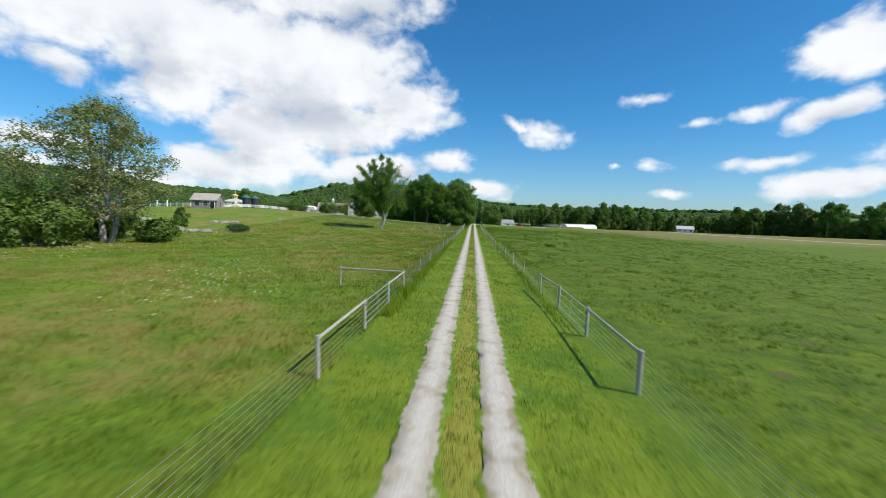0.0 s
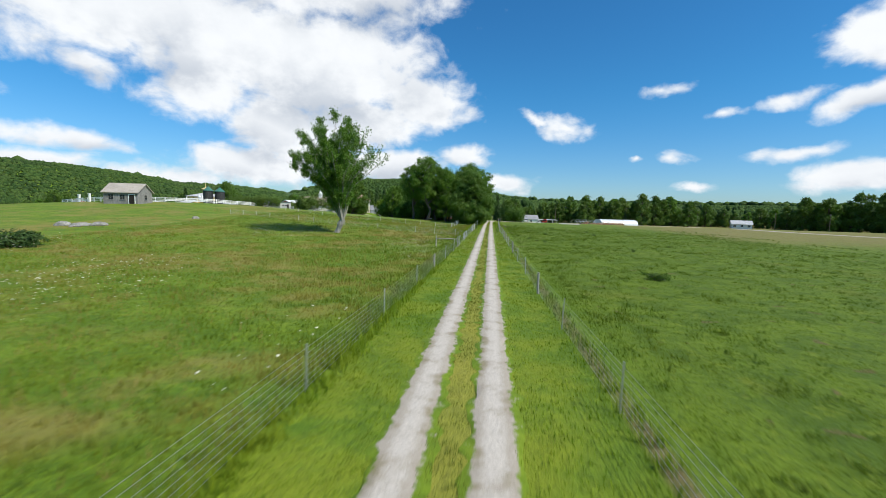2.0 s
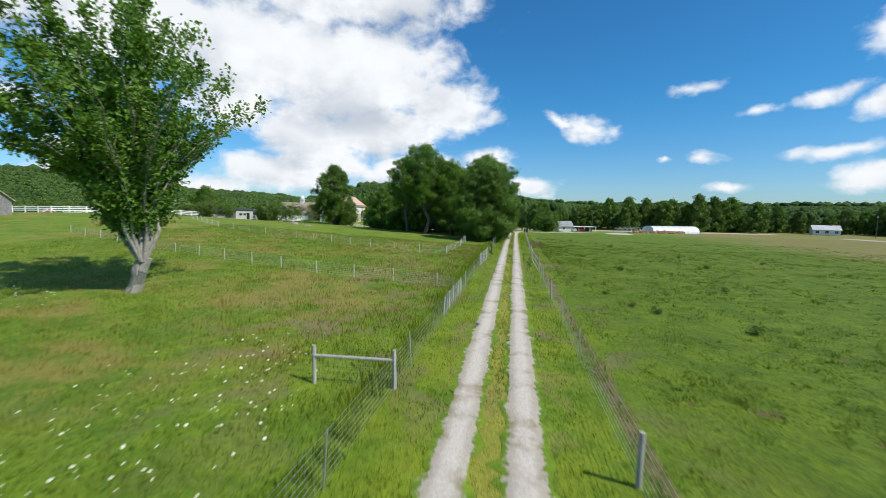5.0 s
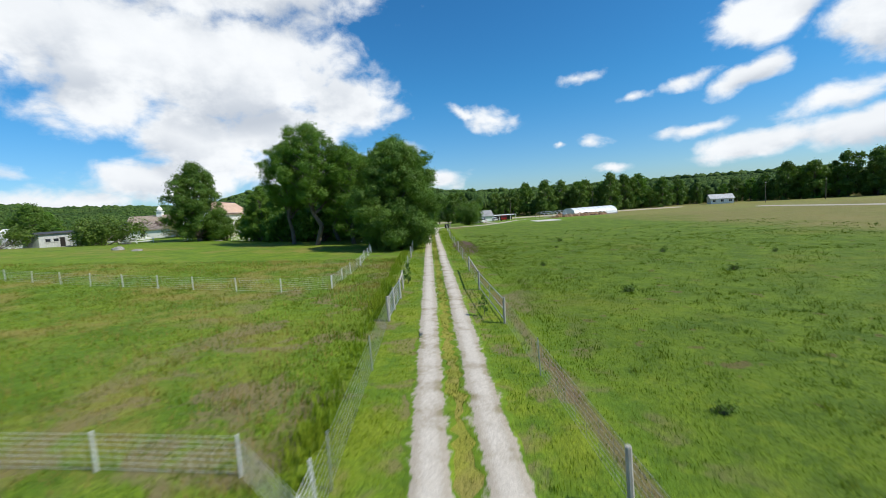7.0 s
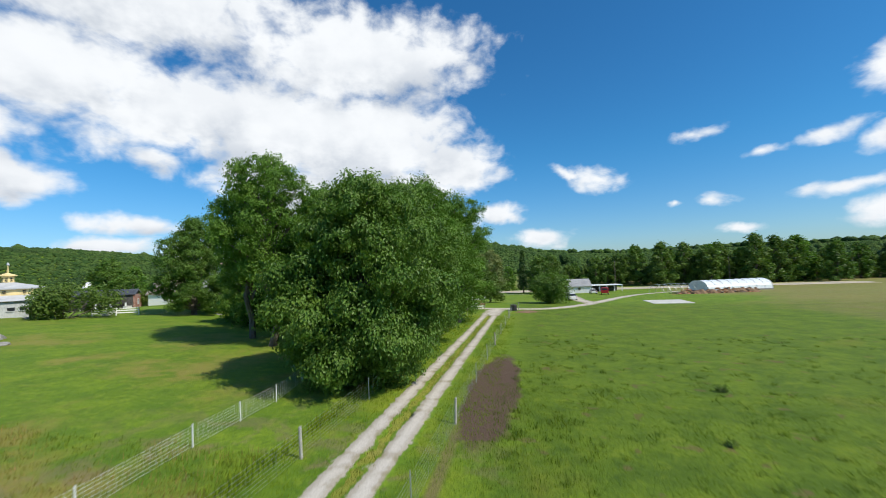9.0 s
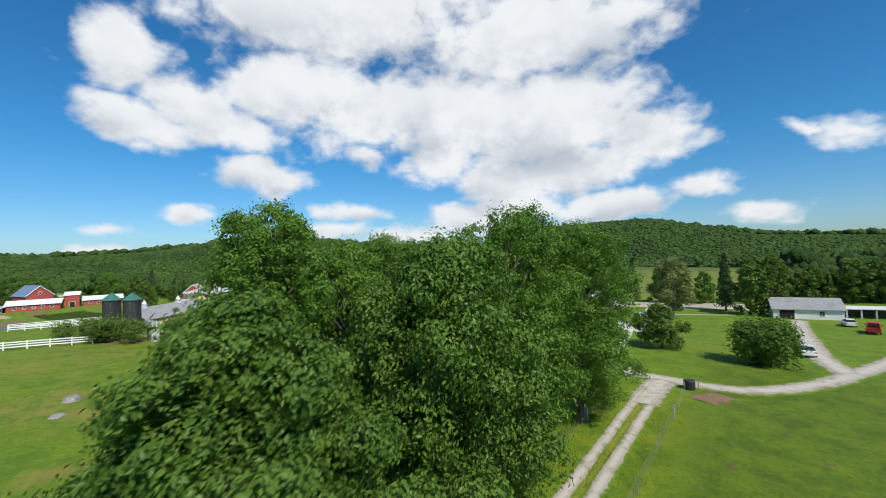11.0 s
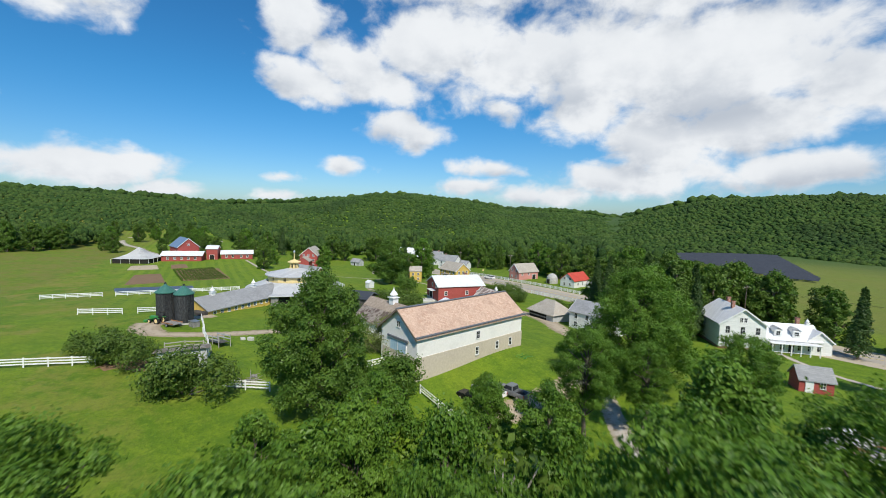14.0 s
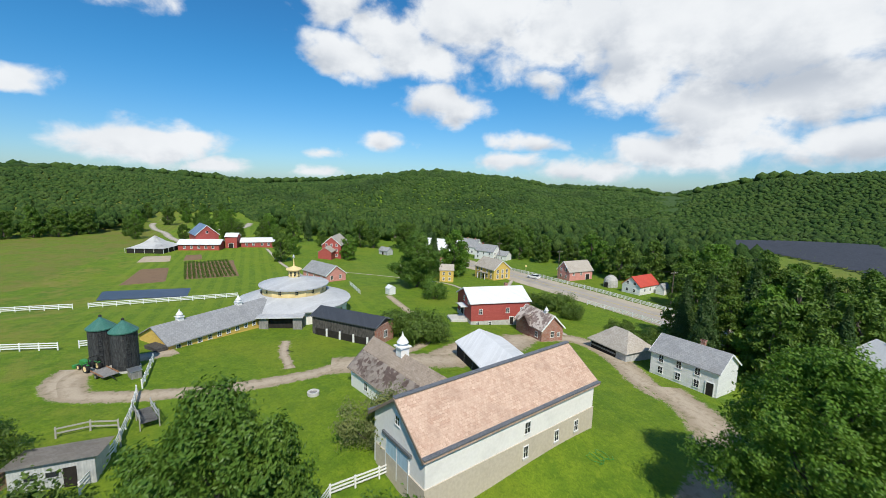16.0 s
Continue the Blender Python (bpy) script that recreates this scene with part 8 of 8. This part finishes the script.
# ---- grass: blades in tufts, and flowers ----
def blades(x, y, height, width, per, seed, spread=0.10, lean=0.45):
    """Thin bent blades in tufts at the given places; heights and widths for each tuft."""
    rng = np.random.default_rng(seed)
    n = len(x) * per
    tx, ty = np.repeat(x, per), np.repeat(y, per)
    h = np.repeat(height, per) * rng.uniform(0.55, 1.15, n)
    w = np.repeat(width, per) * rng.uniform(0.7, 1.3, n)
    a = rng.uniform(0, 2 * np.pi, n)
    bx, by = tx + rng.normal(0, 1, n) * spread, ty + rng.normal(0, 1, n) * spread
    out_ = lean * rng.uniform(0.3, 1.0, n) * h
    ca, sa = np.cos(a), np.sin(a)
    z = ground_z(bx, by) - 0.02
    p0 = np.stack([bx - sa * w, by + ca * w, z], 1)
    p1 = np.stack([bx + sa * w, by - ca * w, z], 1)
    p2 = np.stack([bx + ca * out_, by + sa * out_, z + h], 1)
    v = np.stack([p0, p1, p2], 1).reshape(-1, 3)
    return v, np.arange(n * 3).reshape(-1, 3)


def field(name, n, x0, x1, y0, y1, h, w, per, seed, material, label, keep=None, bias=1.0, spread=0.1, lean=0.45):
    rng = np.random.default_rng(seed)
    x = x0 + (x1 - x0) * rng.random(n) ** bias
    y = rng.uniform(y0, y1, n)
    big = 0.6 + 0.8 * (np.sin(x * 0.9 + 2 * np.sin(y * 0.31)) * np.sin(y * 0.7 + 1.5 * np.sin(x * 0.43)) * 0.5 + 0.5)
    if keep is not None:
        ok = keep(x, y, rng)
        x, y, big = x[ok], y[ok], big[ok]
    v, f = blades(x, y, h * big * rng.uniform(0.7, 1.2, len(x)), np.full(len(x), w), per, seed + 1, spread, lean)
    return tagged(new(name, mesh_of(name, v, f, material)), label, "grass", kind="stuff")


def drift(x, y):
    return np.sin(x * 0.21 + 1.7 * np.sin(y * 0.13)) * np.sin(y * 0.17 + 1.3 * np.sin(x * 0.11 + 2))


field("meadow_grass", 60000, -4.0, -46, -16, 128, 0.20, 0.018, 5, 500, MEADOW, "tall uncut meadow grass", lambda x, y, r: (r.random(len(x)) < 0.75) | (x < -15) | (y < 72), 1.5, 0.18)
field("seed_heads", 15000, -4.4, -58, -16, 128, 0.36, 0.010, 4, 510, STRAW, "rusty grass seed heads in drifts", lambda x, y, r: drift(x, y) + r.normal(0, 0.3, len(x)) > 0.05, 1.3, 0.3)
field("grazed_grass", 60000, 4.4, 52, -16, 140, 0.10, 0.018, 5, 520, GRAZED, "short grazed field grass", lambda x, y, r: x > 5.3 - 0.013 * y, 1.5, 0.16)
field("tussocks", 11000, 5.2, 60, -16, 160, 0.22, 0.018, 14, 530, TUSSOCK, "dark ungrazed grass tussocks", lambda x, y, r: drift(x * 2.2, y * 1.9) + r.normal(0, 0.6, len(x)) > 0.15, 1.3, 0.13, 0.9)
field("verge_grass", 12000, -3.6, -1.45, -18, 176, 0.11, 0.018, 4, 540, GRASS, "mown verge grass beside the lane", None, 1.0, 0.10)
field("verge_grass", 12000, 1.45, 4.2, -18, 176, 0.11, 0.018, 4, 541, GRASS, "mown verge grass beside the lane", None, 1.0, 0.10)
field("lane_grass", 9000, -0.42, 0.42, -18, 182, 0.09, 0.014, 4, 542, STRAW_GREEN, "yellow-green grass strip down the lane", None, 1.0, 0.06)
field("fence_weeds", 2600, -3.95, -3.3, 8, 176, 0.42, 0.022, 7, 550, GRASS, "long grass left standing under the fence", None, 1.0, 0.1)
field("fence_weeds", 1400, 3.4, 4.5, 8, 120, 0.3, 0.02, 6, 551, GRASS, "long grass left standing under the fence", lambda x, y, r: np.abs(x - np.interp(y, [15, 45, 70, 90, 105], [4.2, 4.0, 3.6, 3.1, 2.9])) < 0.3, 1.0, 0.1)
# white umbels on thin stalks
rng = np.random.default_rng(9)
fx, fy = -5 - 42 * rng.random(9000) ** 1.1, rng.uniform(-6, 84, 9000)
ok = np.sin(fx * 0.33 + fy * 0.05) + np.sin(fy * 0.21 + fx * 0.1) + rng.normal(0, 0.35, 9000) > 1.0
fx, fy = fx[ok], fy[ok]
vs, fs = [], []
for k in range(len(fx)):
    z, r = gz(fx[k], fy[k]) + rng.uniform(0.2, 0.4), rng.uniform(0.022, 0.05)
    a = np.arange(6) * np.pi / 3
    tilt = rng.normal(0, 0.25, 2)
    ring = np.stack([fx[k] + r * np.cos(a), fy[k] + r * np.sin(a), z + r * (tilt[0] * np.cos(a) + tilt[1] * np.sin(a))], 1)
    b = len(vs) * 7
    vs.append(np.vstack([ring, [[fx[k], fy[k], z + 0.02]]]))
    fs += [(b + i, b + (i + 1) % 6, b + 6) for i in range(6)]
tagged(new("meadow_flowers", mesh_of("meadow_flowers", np.concatenate(vs), fs, PETAL)), "white meadow flower heads scattered in the grass", "flowers", kind="stuff")
